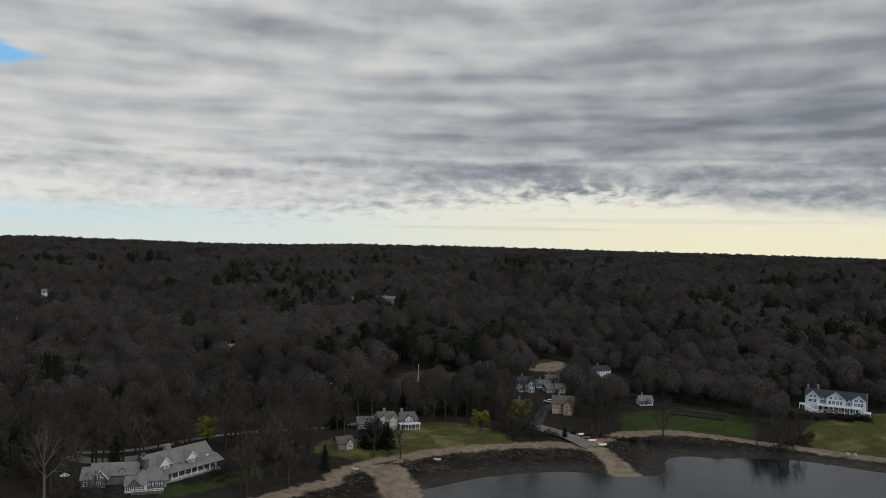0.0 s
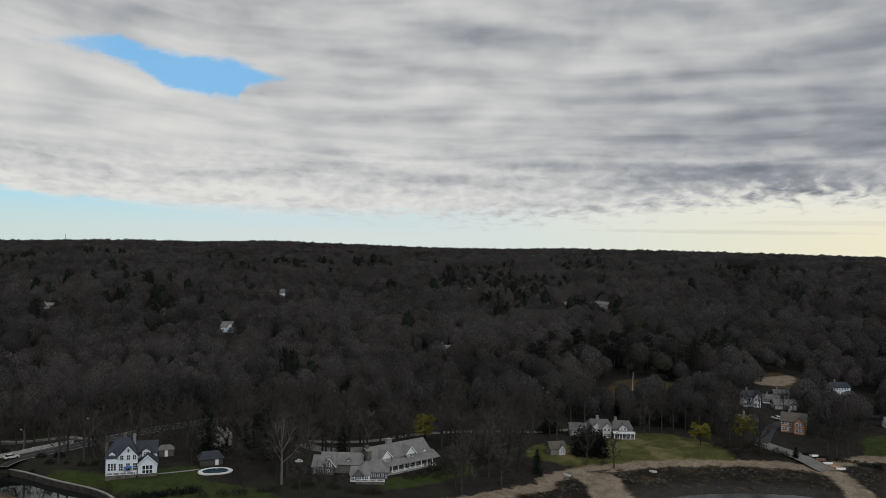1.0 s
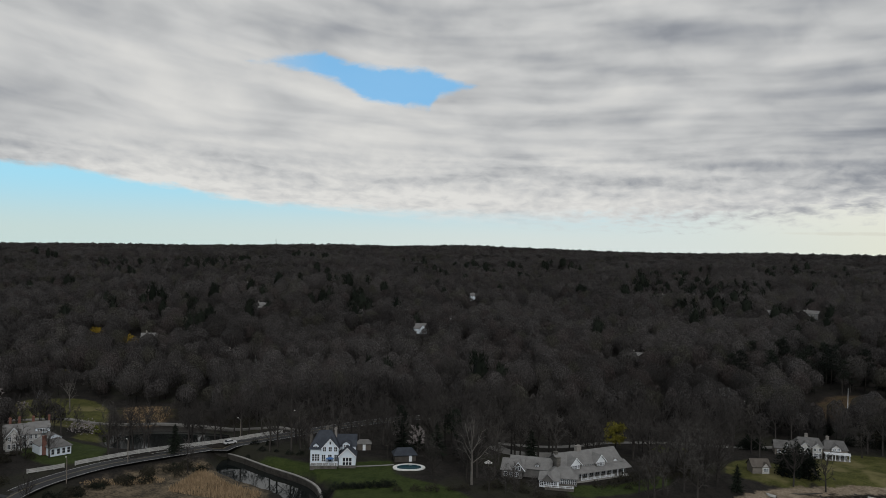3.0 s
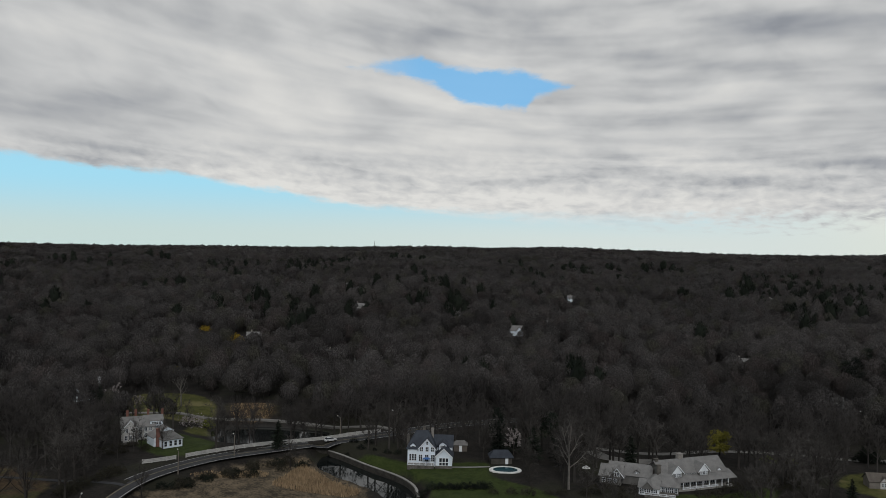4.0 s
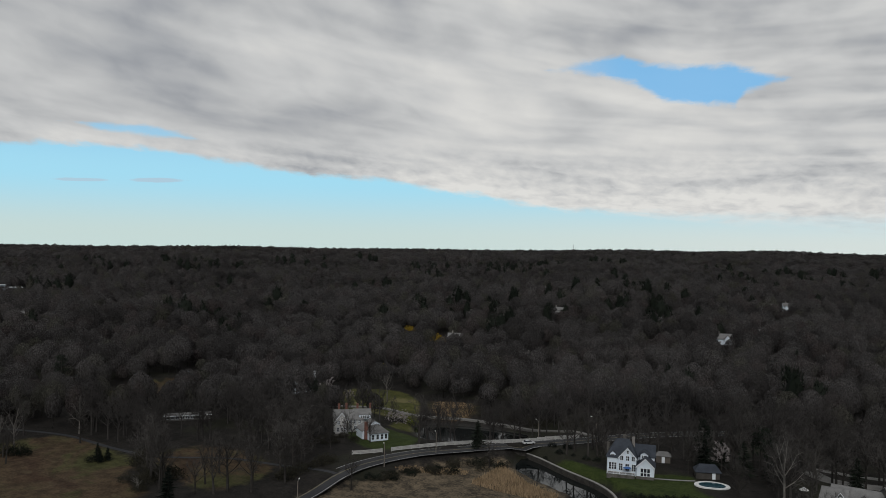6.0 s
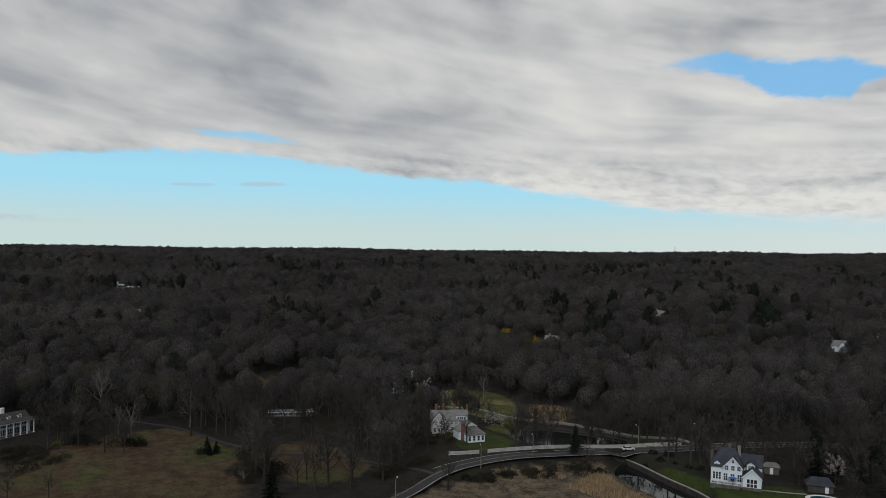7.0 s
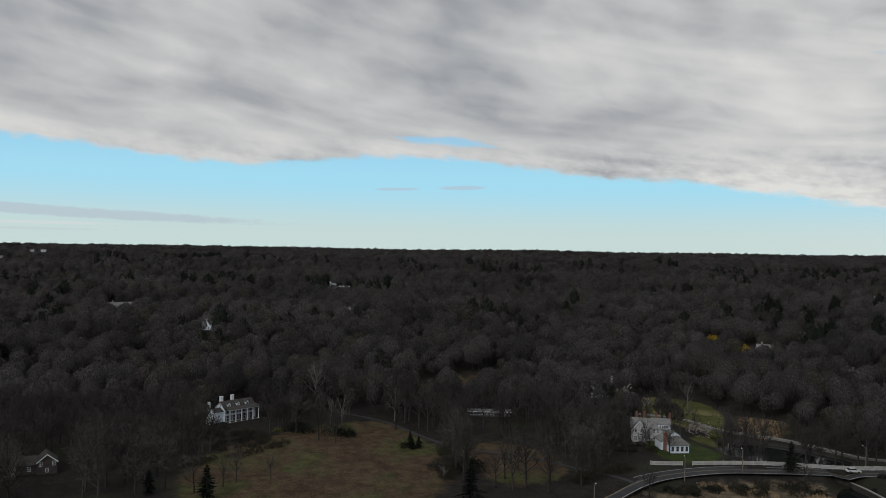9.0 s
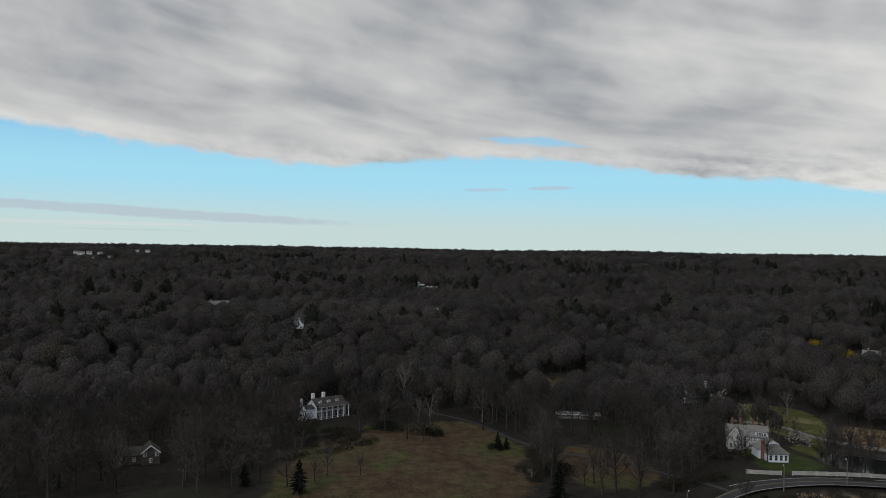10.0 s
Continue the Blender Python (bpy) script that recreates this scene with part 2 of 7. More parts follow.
M["fine_twigs"] = mottled("fine_twigs", (0.030, 0.028, 0.0268), (0.066, 0.061, 0.0585), 0.06, 1.5, 0.9, 0.05)
M["woods"], wdn, wdb = material("woods", 0.95, 0.0, 0.05)
wpos = wdn.add("ShaderNodeNewGeometry").outputs["Position"]
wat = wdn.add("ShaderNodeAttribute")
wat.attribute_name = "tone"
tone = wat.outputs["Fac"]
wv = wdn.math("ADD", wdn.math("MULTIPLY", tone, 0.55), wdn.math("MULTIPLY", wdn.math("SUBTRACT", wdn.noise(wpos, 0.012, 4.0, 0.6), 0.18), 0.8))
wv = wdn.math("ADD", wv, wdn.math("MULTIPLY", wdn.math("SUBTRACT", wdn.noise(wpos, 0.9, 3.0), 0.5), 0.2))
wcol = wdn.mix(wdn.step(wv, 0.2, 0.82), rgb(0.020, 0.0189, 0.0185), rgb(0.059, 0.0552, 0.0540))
hue = wdn.math("FRACT", wdn.math("MULTIPLY", tone, 17.3))
wcol = wdn.mix(wdn.math("MULTIPLY", wdn.step(hue, 0.78, 0.95), 0.4), wcol, rgb(0.046, 0.035, 0.033))
wcol = wdn.mix(wdn.math("MULTIPLY", wdn.step(hue, 0.16, 0.04), 0.5), wcol, rgb(0.044, 0.044, 0.030))
wdn.put(wdb.inputs["Base Color"], wcol)
wsep = wdn.add("ShaderNodeSeparateXYZ", wpos)
streaky = wdn.xyz(wsep.outputs[0], wsep.outputs[1], wdn.math("MULTIPLY", wsep.outputs[2], 0.35))
lace = wdn.noise(streaky, 1.9, 4.0, 0.7)
wdn.put(wdb.inputs["Alpha"], wdn.step(lace, 0.34, 0.61))
M["needles"] = mottled("needles", (0.006, 0.009, 0.007), (0.016, 0.021, 0.015), 0.3, 2.0, 0.8, 0.1, "object")
M["pine_woods"] = mottled("pine_woods", (0.007, 0.0095, 0.007), (0.017, 0.021, 0.016), 0.05, 1.0, 0.9, 0.05, "island")
M["willow"] = mottled("willow", (0.11, 0.104, 0.018), (0.23, 0.212, 0.045), 0.3, 2.0, 0.8, 0.1)
M["forsythia"] = mottled("forsythia", (0.20, 0.135, 0.015), (0.38, 0.27, 0.04), 0.3, 2.0, 0.8, 0.1)
M["blossom"] = mottled("blossom", (0.2, 0.18, 0.18), (0.36, 0.325, 0.32), 0.5, 3.0, 0.8, 0.1)
M["fresh_green"] = mottled("fresh_green", (0.075, 0.09, 0.018), (0.15, 0.165, 0.035), 0.4, 3.0, 0.8, 0.1)
M["hedge"] = mottled("hedge", (0.02, 0.0195, 0.015), (0.048, 0.045, 0.033), 0.4, 3.0, 0.9, 0.05)
M["reed"] = mottled("reed", (0.2, 0.145, 0.09), (0.36, 0.265, 0.165), 0.2, 1.2, 0.9, 0.05, "island")
M["iron"] = mottled("iron", (0.05, 0.05, 0.05), (0.10, 0.10, 0.10), 1.0, 6.0, 0.5, 0.4)
M["pole_wood"] = mottled("pole_wood", (0.12, 0.105, 0.09), (0.2, 0.18, 0.155), 1.0, 6.0)
M["old_white"] = mottled("old_white", (0.30, 0.30, 0.29), (0.46, 0.455, 0.44), 0.4, 3.0)
M["canvas"] = mottled("canvas", (0.55, 0.55, 0.54), (0.75, 0.75, 0.74), 0.5, 3.0)
M["car_paint"] = mottled("car_paint", (0.5, 0.51, 0.52), (0.6, 0.61, 0.62), 0.3, 2.0, 0.25, 0.5)
M["rubber"] = mottled("rubber", (0.02, 0.02, 0.02), (0.035, 0.035, 0.035), 1.0, 8.0)
M["blue_tarp"] = mottled("blue_tarp", (0.03, 0.08, 0.22), (0.06, 0.15, 0.36), 0.8, 4.0, 0.5)
gm, gn, gb = material("window_glass", 0.06, 0.0, 0.5)
gb.inputs["Base Color"].default_value = rgb(0.025, 0.03, 0.037)
M["glass"] = gm
gm, gn, gb = material("pool_water", 0.05, 0.0, 0.5)
gb.inputs["Base Color"].default_value = rgb(0.02, 0.06, 0.075)
M["pool_water"] = gm

# water: dark, glossy, lightly rippled
wm, wn, wb = material("water", 0.07, 0.0, 0.25)
wpos = wn.add("ShaderNodeNewGeometry").outputs["Position"]
wb.inputs["Base Color"].default_value = rgb(0.008, 0.010, 0.010)
calm = wn.step(wn.noise(wpos, 0.012, 3.0), 0.42, 0.62, 0.02, 0.12)
ruffled = wn.step(wn.add("ShaderNodeSeparateXYZ", wpos).outputs[0], 105.0, 45.0, 0.0, 0.16)
quiet = wn.step(wn.add("ShaderNodeSeparateXYZ", wpos).outputs[0], -20.0, -60.0, 1.0, 0.0)
wn.put(wb.inputs["Roughness"], wn.math("ADD", calm, wn.math("MULTIPLY", ruffled, quiet)))
bump(wn, wb, wn.noise(wpos, 1.1, 4.0, 0.6), 0.05, 0.04)
M["water"] = wm

# ======================= helpers for building =======================


def catmull(pts, step=2.0, closed=False):
    """A smooth line through the corners, in steps of about `step` metres."""
    P = [np.array(p, float) for p in pts]
    n = len(P)
    out = []
    for i in range(n if closed else n - 1):
        p0, p1, p2, p3 = (P[(i + k - 1) % n] if closed else P[min(max(i + k - 1, 0), n - 1)] for k in range(4))
        m = max(2, int(np.linalg.norm(p2 - p1) / step))
        for k in range(m):
            s = k / m
            out.append(0.5 * (2 * p1 + (p2 - p0) * s + (2 * p0 - 5 * p1 + 4 * p2 - p3) * s * s + (3 * p1 - p0 - 3 * p2 + p3) * s ** 3))
    if not closed:
        out.append(P[-1])
    return np.array(out)


def signed(x, y, poly):
    """Distance to a closed outline, in metres; positive inside it."""
    x, y = np.asarray(x, float), np.asarray(y, float)
    best, odd = np.full(x.shape, 1e9), np.zeros(x.shape, bool)
    a = poly
    b = np.roll(poly, -1, axis=0)
    for (ax, ay), (bx, by) in zip(a, b):
        ex, ey = bx - ax, by - ay
        s = np.clip(((x - ax) * ex + (y - ay) * ey) / (ex * ex + ey * ey + 1e-9), 0, 1)
        best = np.minimum(best, np.hypot(x - ax - s * ex, y - ay - s * ey))
        cross = (ay > y) != (by > y)
        with np.errstate(divide="ignore", invalid="ignore"):
            xi = ax + (y - ay) / (by - ay if by != ay else 1e-9) * ex
        odd ^= cross & (x < xi)
    return np.where(odd, best, -best)


def smooth(lo, hi, v):
    u = np.clip((v - lo) / (hi - lo), 0, 1)
    return u * u * (3 - 2 * u)


def waves(x, y, size, seed):
    """A cheap rolling field between about -1 and 1."""
    r = np.random.RandomState(seed)
    v = 0
    for k in range(6):
        a, p, s = r.uniform(0, 6.28), r.uniform(0, 6.28), r.uniform(0.6, 1.7)
        v = v + np.sin((x * np.cos(a) + y * np.sin(a)) * 6.28 * s / size + p)
    return v / 3.2


# ======================= the lie of the land =======================
BAY = catmull([(-6, 232), (-6, 241), (0, 246), (17, 258), (42, 265), (58, 261), (74, 264), (81, 283), (91, 288), (98, 286), (126, 285.5), (153, 271),
               (230, 225), (300, 90), (230, -150), (-10, -210), (-110, -90), (-125, 60), (-105, 130), (-70, 160), (-38, 196)], 3.0, True)
CREEK = catmull([(-196, 206), (-174, 200.5), (-158, 197), (-148, 193), (-139, 184), (-126, 163), (-112, 140), (-125, 132), (-136, 166), (-146, 179.5), (-154, 183), (-166, 186), (-178, 188.5), (-190, 194)], 3.0, True)
POND = catmull([(-245, 195), (-258, 205), (-255.5, 213), (-247, 221), (-236, 226.5), (-219, 231), (-217.5, 218), (-226, 203), (-236, 195)], 3.0, True)
MARSH = catmull([(-190, 100), (-201, 127), (-203, 150), (-204, 176), (-194, 194), (-180, 189), (-158, 181), (-140, 160), (-130, 120), (-150, 90)], 4.0, True)
LAWNS = [catmull(p, 4.0, True) for p in (
    [(-16, 273), (-20, 293), (-12, 312), (2, 318), (16, 312), (27, 296), (22, 283), (0, 272)],
    [(-42, 268), (-30, 264), (-18, 269), (-21, 283), (-34, 290), (-42, 284)],
    [(66, 303), (73, 318), (78, 338), (105, 352), (128, 338), (124, 312), (109, 296), (86, 307)],
    [(47, 297), (58, 299), (68, 303), (72, 296), (60, 292)],
    [(141, 292), (146, 318), (168, 338), (200, 352), (215, 330), (185, 285), (155, 280)],
    [(-184, 203), (-172, 206), (-160, 206), (-150, 212), (-140, 222), (-132, 212), (-126, 209), (-112, 207), (-98, 200), (-108, 188), (-130, 180), (-139, 190), (-152, 197.5), (-168, 200.5)],
    [(-80, 226), (-68, 238), (-58, 254), (-54, 244), (-64, 228), (-75, 218)],
    [(-287, 188), (-268, 199), (-266, 212), (-284, 226), (-308, 232), (-324, 216), (-305, 198)],
    [(-256, 190), (-262, 198), (-256, 202), (-248, 194)],
    [(-252, 165), (-225, 160), (-222, 176), (-240, 190), (-262, 178)],
    [(-392, 92), (-372, 88), (-360, 104), (-352, 126), (-372, 134), (-388, 112)])]
FIELDS = [catmull(p, 5.0, True) for p in (
    [(-200, 0), (-232, 3), (-258, 6.5), (-284, 24), (-299, 46), (-309, 68), (-302, 84), (-276, 89), (-256, 90), (-240, 80), (-226, 82), (-205, 66), (-190, 40)],
    [(-232, 94), (-262, 96), (-262, 118), (-236, 124), (-218, 116), (-216, 96)],
    [(-32, 392), (-12, 432), (8, 424), (15, 390), (-4, 376), (-22, 372)],
    [(52, 462), (66, 468), (76, 446), (64, 428), (52, 440)],
    [(-258, 216), (-250, 226), (-262, 242), (-277, 230)],
    [(-345, 120), (-352, 150), (-385, 165), (-392, 140), (-370, 122)])]


# skyline: bearing, and degrees above the eye's level
CREST_AT = [-40, -29, -16, -9, -1, 6, 11, 16, 21, 27.5, 32, 37, 42, 46, 52, 58, 65, 74, 80, 92, 106, 115]
CREST_UP = [-0.5, -0.44, -0.3, -0.23, -0.15, -0.14, -0.24, -0.25, -0.14, 0.02, -0.13, -0.1, -0.24, -0.34, -0.32, -0.42, -0.38, -0.52, -0.48, -0.52, -0.56, -0.6]


def land(x, y):
    """Height of the ground."""
    x, y = np.asarray(x, float), np.asarray(y, float)
    R = np.hypot(x, y)
    z = 4 + 16 * smooth(320, 760, R) + 16 * smooth(700, 1600, R) + 17 * smooth(1400, 3000, R)
    z = z + smooth(420, 900, R) * (7.0 * waves(x, y, 560, 3) + 2.0 * waves(x, y, 230, 4)) + smooth(1300, 2400, R) * 5 * waves(x, y, 1500, 5)
    a = np.degrees(np.arctan2(-x, y))
    crest = 66 + 2650 * np.tan(np.radians(np.interp(a, CREST_AT, CREST_UP)))
    z = z + (crest - z) * smooth(1700, 2600, R) - 0.012 * np.maximum(R - 2650, 0)
    z = z + smooth(330, 250, R) * 0.25 * waves(x, y, 45, 6)
    near = R < 420
    xs, ys = x[near], y[near]
    d = -signed(xs, ys, BAY)
    zz = z[near]
    zz = np.minimum(zz, np.where(d < 0, -1.2 * smooth(0, 14, -d), 1.7 * smooth(0, 24, d) + 2.6 * smooth(23, 40, d)))
    d = signed(xs, ys, MARSH)
    zz = zz + (np.minimum(zz, 1.7 + 0.3 * waves(xs, ys, 25, 7)) - zz) * smooth(-8, 3, d)
    d = -signed(xs, ys, CREEK)
    zz = np.minimum(zz, np.where(d < 0, -0.9 * smooth(-0.5, 3, -d), 5.0 * smooth(-0.5, 6, d)))
    d = -signed(xs, ys, POND)
    zz = np.minimum(zz, np.where(d < 0, -0.9 * smooth(-0.5, 3, -d), 0.9 * smooth(-0.5, 3, d) + 0.19 * np.maximum(d - 2, 0)))
    z = z.copy()
    z[near] = zz
    return z


def ground_at(x, y):
    return float(land(np.array([x]), np.array([y]))[0])


def mesh_from(name, verts, faces, mat, shade=False):
    """A mesh from arrays of corners and triangles (or quads)."""
    verts, faces = np.asarray(verts, np.float32), np.asarray(faces, np.int32)
    k = faces.shape[1]
    me = bpy.data.meshes.new(name)
    me.vertices.add(len(verts))
    me.vertices.foreach_set("co", verts.ravel())
    me.loops.add(faces.size)
    me.loops.foreach_set("vertex_index", faces.ravel())
    me.polygons.add(len(faces))
    me.polygons.foreach_set("loop_start", np.arange(0, faces.size, k, dtype=np.int32))
    me.polygons.foreach_set("use_smooth", np.full(len(faces), shade))
    me.update(calc_edges=True)
    me.materials.append(mat)
    return me


# ---- ground sheet: a disc, finer where the shore and gardens are ----
ANG = np.radians(np.concatenate([np.arange(-36, 110, 0.4), np.arange(110, 324, 4.0)]))
RINGS = [2.0]
while RINGS[-1] < 4850:
    r = RINGS[-1]
    RINGS.append(r + (25 if r < 170 else 2.0 if r < 345 else 5 if r < 480 else 0.022 * r))
RINGS = np.array(RINGS)
rr, aa = np.meshgrid(RINGS, ANG, indexing="ij")
gx, gy = (-np.sin(aa) * rr).ravel(), (np.cos(aa) * rr).ravel()
gz = land(gx, gy)
nr, na = rr.shape
ii = (np.arange(nr - 1)[:, None] * na + np.arange(na)[None, :])
jj = (np.arange(nr - 1)[:, None] * na + (np.arange(na)[None, :] + 1) % na)
quads = np.stack([ii, jj, jj + na, ii + na], -1).reshape(-1, 4)
centre = len(gx)


def zone_field(x, y, polys):
    v = np.full(len(x), -30.0)
    for p in polys:
        v = np.maximum(v, signed(x, y, p))
    return np.clip(v, -30, 30)


def ground_material():
    m, n, b = material("ground", 0.95, 0.0, 0.1)
    pos = n.add("ShaderNodeNewGeometry").outputs["Position"]

    def attr(name):
        a = n.add("ShaderNodeAttribute")
        a.attribute_name = name
        return a.outputs["Fac"]

    n1, n2, n3 = n.noise(pos, 0.03, 4.0), n.noise(pos, 0.25, 4.0, 0.6), n.noise(pos, 1.6, 4.0, 0.6)
    grain = n.math("ADD", n.math("MULTIPLY", n2, 0.5), n.math("MULTIPLY", n3, 0.5))
    rag = n.math("MULTIPLY", n.math("SUBTRACT", n2, 0.5), 9.0)
    rag_low = n.math("MULTIPLY", n.math("SUBTRACT", n2, 0.5), 4.0)
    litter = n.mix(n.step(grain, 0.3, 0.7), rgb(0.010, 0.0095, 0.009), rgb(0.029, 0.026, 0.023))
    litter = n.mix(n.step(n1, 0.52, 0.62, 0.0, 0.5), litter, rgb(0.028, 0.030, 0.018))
    lawn = n.mix(n.step(grain, 0.36, 0.64), rgb(0.040, 0.044, 0.013), rgb(0.080, 0.081, 0.026))
    lawn = n.mix(n.step(n.noise(pos, 0.07, 3.0), 0.5, 0.62, 0.0, 0.75), lawn, rgb(0.15, 0.132, 0.062))
    green = n.mix(n.step(grain, 0.36, 0.64), rgb(0.020, 0.032, 0.008), rgb(0.042, 0.056, 0.016))
    field = n.mix(n.step(grain, 0.34, 0.66), rgb(0.030, 0.021, 0.013), rgb(0.086, 0.060, 0.036))
    patch = n.noise(pos, 0.04, 5.0, 0.62, 0.6)
    field = n.mix(n.step(patch, 0.47, 0.62, 0.0, 0.8), field, n.mix(n.step(grain, 0.36, 0.64), rgb(0.030, 0.036, 0.012), rgb(0.070, 0.073, 0.029)))
    field = n.mix(n.step(patch, 0.44, 0.34, 0.0, 0.7), field, n.mix(n.step(grain, 0.36, 0.64), rgb(0.024, 0.013, 0.009), rgb(0.058, 0.034, 0.022)))
    field = n.mix(n.step(n.noise(pos, 0.11, 4.0, 0.6), 0.58, 0.68, 0.0, 0.5), field, rgb(0.088, 0.072, 0.042))
    sand = n.mix(n.step(grain, 0.34, 0.66), rgb(0.12, 0.094, 0.068), rgb(0.27, 0.222, 0.168))
    mud = n.mix(n.step(grain, 0.38, 0.62), rgb(0.006, 0.0056, 0.0048), rgb(0.024, 0.020, 0.014))
    mud = n.mix(n.step(n.noise(pos, 0.16, 5.0, 0.65, 0.8), 0.52, 0.68, 0.0, 0.7), mud, rgb(0.060, 0.043, 0.026))
    marsh = n.mix(n.step(grain, 0.36, 0.64), rgb(0.030, 0.026, 0.020), rgb(0.15, 0.118, 0.08))
    h = n.add("ShaderNodeSeparateXYZ", pos).outputs[2]
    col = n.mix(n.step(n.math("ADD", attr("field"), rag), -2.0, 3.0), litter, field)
    col = n.mix(n.step(n.math("ADD", attr("lawn"), rag_low), -1.0, 1.5), col, lawn)
    col = n.mix(n.step(n.math("ADD", attr("green"), rag_low), -1.0, 1.5), col, green)
    col = n.mix(n.step(n.math("ADD", attr("marsh"), rag), -2.0, 3.0), col, marsh)
    # strand: sand above, weed and mud below, by the distance from the water line
    shore = n.math("ADD", attr("shore"), n.math("MULTIPLY", rag, 0.8))
    col = n.mix(n.step(shore, 30.5, 29.0), col, sand)
    col = n.mix(n.step(shore, 25.5, 23.0), col, mud)
    col = n.mix(n.step(n.math("ADD", attr("spit"), rag_low), -1.5, 1.0), col, sand)
    n.put(b.inputs["Base Color"], col)
    n.put(b.inputs["Roughness"], n.step(h, 0.1, 1.2, 0.45, 0.95))
    bump(n, b, grain, 0.9, 0.35)
    return m


SPITS = [catmull(p, 3.0, True) for p in ([(53, 294), (61, 291), (64, 276), (67, 262), (66, 255), (57, 255), (57, 275)], [(-27, 261), (-14, 264), (-8, 250), (-3, 236), (-4, 228), (-14, 228), (-20, 250)],
                                      [(50, 436), (49, 448), (60, 458), (70, 462), (68, 444), (58, 434)])]
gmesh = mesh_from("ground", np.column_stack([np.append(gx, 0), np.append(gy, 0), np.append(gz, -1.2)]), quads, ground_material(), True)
vx, vy = np.append(gx, 0), np.append(gy, 0)
close = np.hypot(vx, vy) < 520
for key, val in (("lawn", LAWNS[:2] + [LAWNS[4], LAWNS[7], LAWNS[8], LAWNS[10]]), ("green", [LAWNS[2], LAWNS[3], LAWNS[5], LAWNS[6], LAWNS[9]]), ("field", FIELDS), ("marsh", [MARSH]), ("spit", SPITS)):
    v = np.full(len(vx), -30.0)
    v[close] = zone_field(vx[close], vy[close], val)
    gmesh.attributes.new(key, "FLOAT", "POINT").data.foreach_set("value", v.astype(np.float32))
v = np.full(len(vx), 60.0)
v[close] = np.clip(-signed(vx[close], vy[close], BAY) + 13 * smooth(95, 140, vx[close]), -30, 60)
gmesh.attributes.new("shore", "FLOAT", "POINT").data.foreach_set("value", v.astype(np.float32))
tagged(new("ground", gmesh), "rolling wooded ground with lawns, brown fields and a muddy shore", "ground", kind="structure")

# water of the bay, the creek and the pond: one level sheet
wv, wf = [], []
for i in range(13):
    for j in range(13):
        wv.append((-330 + 60 * i, -330 + 60 * j, 0))
for i in range(12):
    for j in range(12):
        k = i * 13 + j
        wf.append((k, k + 13, k + 14, k + 1))
tagged(new("water", mesh_from("water", wv, wf, M["water"])), "calm grey tidal water reflecting the clouds", "water", kind="structure")


def ribbon(name, line, width, mat, lift, label, cat, offset=0.0, step=2.5, across=2, kind="structure", thick=0.0, flat=None):
    """A band draped along a smooth line: a road, a painted line, a path."""
    c = catmull(line, step)
    t = np.gradient(c, axis=0)
    t /= np.linalg.norm(t, axis=1)[:, None]
    nrm = np.column_stack([-t[:, 1], t[:, 0]])
    offs = offset + np.linspace(-width / 2, width / 2, across + 1)
    V = np.concatenate([c + nrm * o for o in offs])
    n = len(c)
    mid = land(c[:, 0], c[:, 1]) if flat is None else np.full(n, flat)
    z = np.tile(mid, across + 1) + lift
    F = [(k * n + i, k * n + i + 1, (k + 1) * n + i + 1, (k + 1) * n + i) for k in range(across) for i in range(n - 1)]
    verts = np.column_stack([V, z])
    if thick:
        base = len(verts)
        verts = np.concatenate([verts, verts - [0, 0, thick]])
        e = across * n
        F += [(i, base + i, base + i + 1, i + 1) for i in range(n - 1)]
        F += [(e + i + 1, base + e + i + 1, base + e + i, e + i) for i in range(n - 1)]
        F += [(0, across * n, base + across * n, base), (n - 1, base + n - 1, base + e + n - 1, e + n - 1)]
    ob = new(name, mesh_from(name, verts, F, mat, False))
    return tagged(ob, label, cat, kind=kind)


def box_bm(bm, x0, x1, y0, y1, z0, z1, m=None):
    vs = [bm.verts.new((x, y, z)) for x in (x0, x1) for y in (y0, y1) for z in (z0, z1)]
    if m is not None:
        for q in vs:
            q.co = m @ q.co
    for f in ((0, 1, 3, 2), (4, 6, 7, 5), (0, 4, 5, 1), (2, 3, 7, 6), (0, 2, 6, 4), (1, 5, 7, 3)):
        bm.faces.new([vs[i] for i in f])


def part(name, bm, mat, parent, label="", m=None):
    """Links a bmesh as one mesh object under a thing or a part."""
    me = bpy.data.meshes.new(name)
    bmesh.ops.recalc_face_normals(bm, faces=bm.faces)
    bm.to_mesh(me)
    bm.free()
    me.materials.append(mat)
    return part_of(name, me, parent, label, m)


def part_of(name, me, parent, label="", m=None):
    ob = new(name, me)
    ob.parent = parent
    if m is not None:
        ob.matrix_basis = m
    return tagged(ob, label)


def thing(name, label, cat, m, group="", kind=""):
    ob = new(name)
    ob.matrix_basis = m
    ob.empty_display_size = 0.5
    return tagged(ob, label, cat, group, kind)


# ======================= roads and paths =======================
ROAD = [(-185, 85), (-197, 112), (-207, 133), (-212, 150), (-212, 168), (-207, 187), (-200, 204), (-193, 222), (-188, 236), (-178, 262), (-160, 290)]
ribbon("road", ROAD, 8.0, M["asphalt"], 0.14, "two-lane dark asphalt road curving past the pond", "road", across=4)
for o, mat, nm in ((-3.55, "line_white", "edge_line"), (3.55, "line_white", "edge_line"), (-0.16, "line_yellow", "centre_line"), (0.16, "line_yellow", "centre_line")):
    ribbon(nm, ROAD, 0.16, M[mat], 0.175, "worn painted line on the asphalt road", "road marking", offset=o, across=1)

# ======================= trees =======================


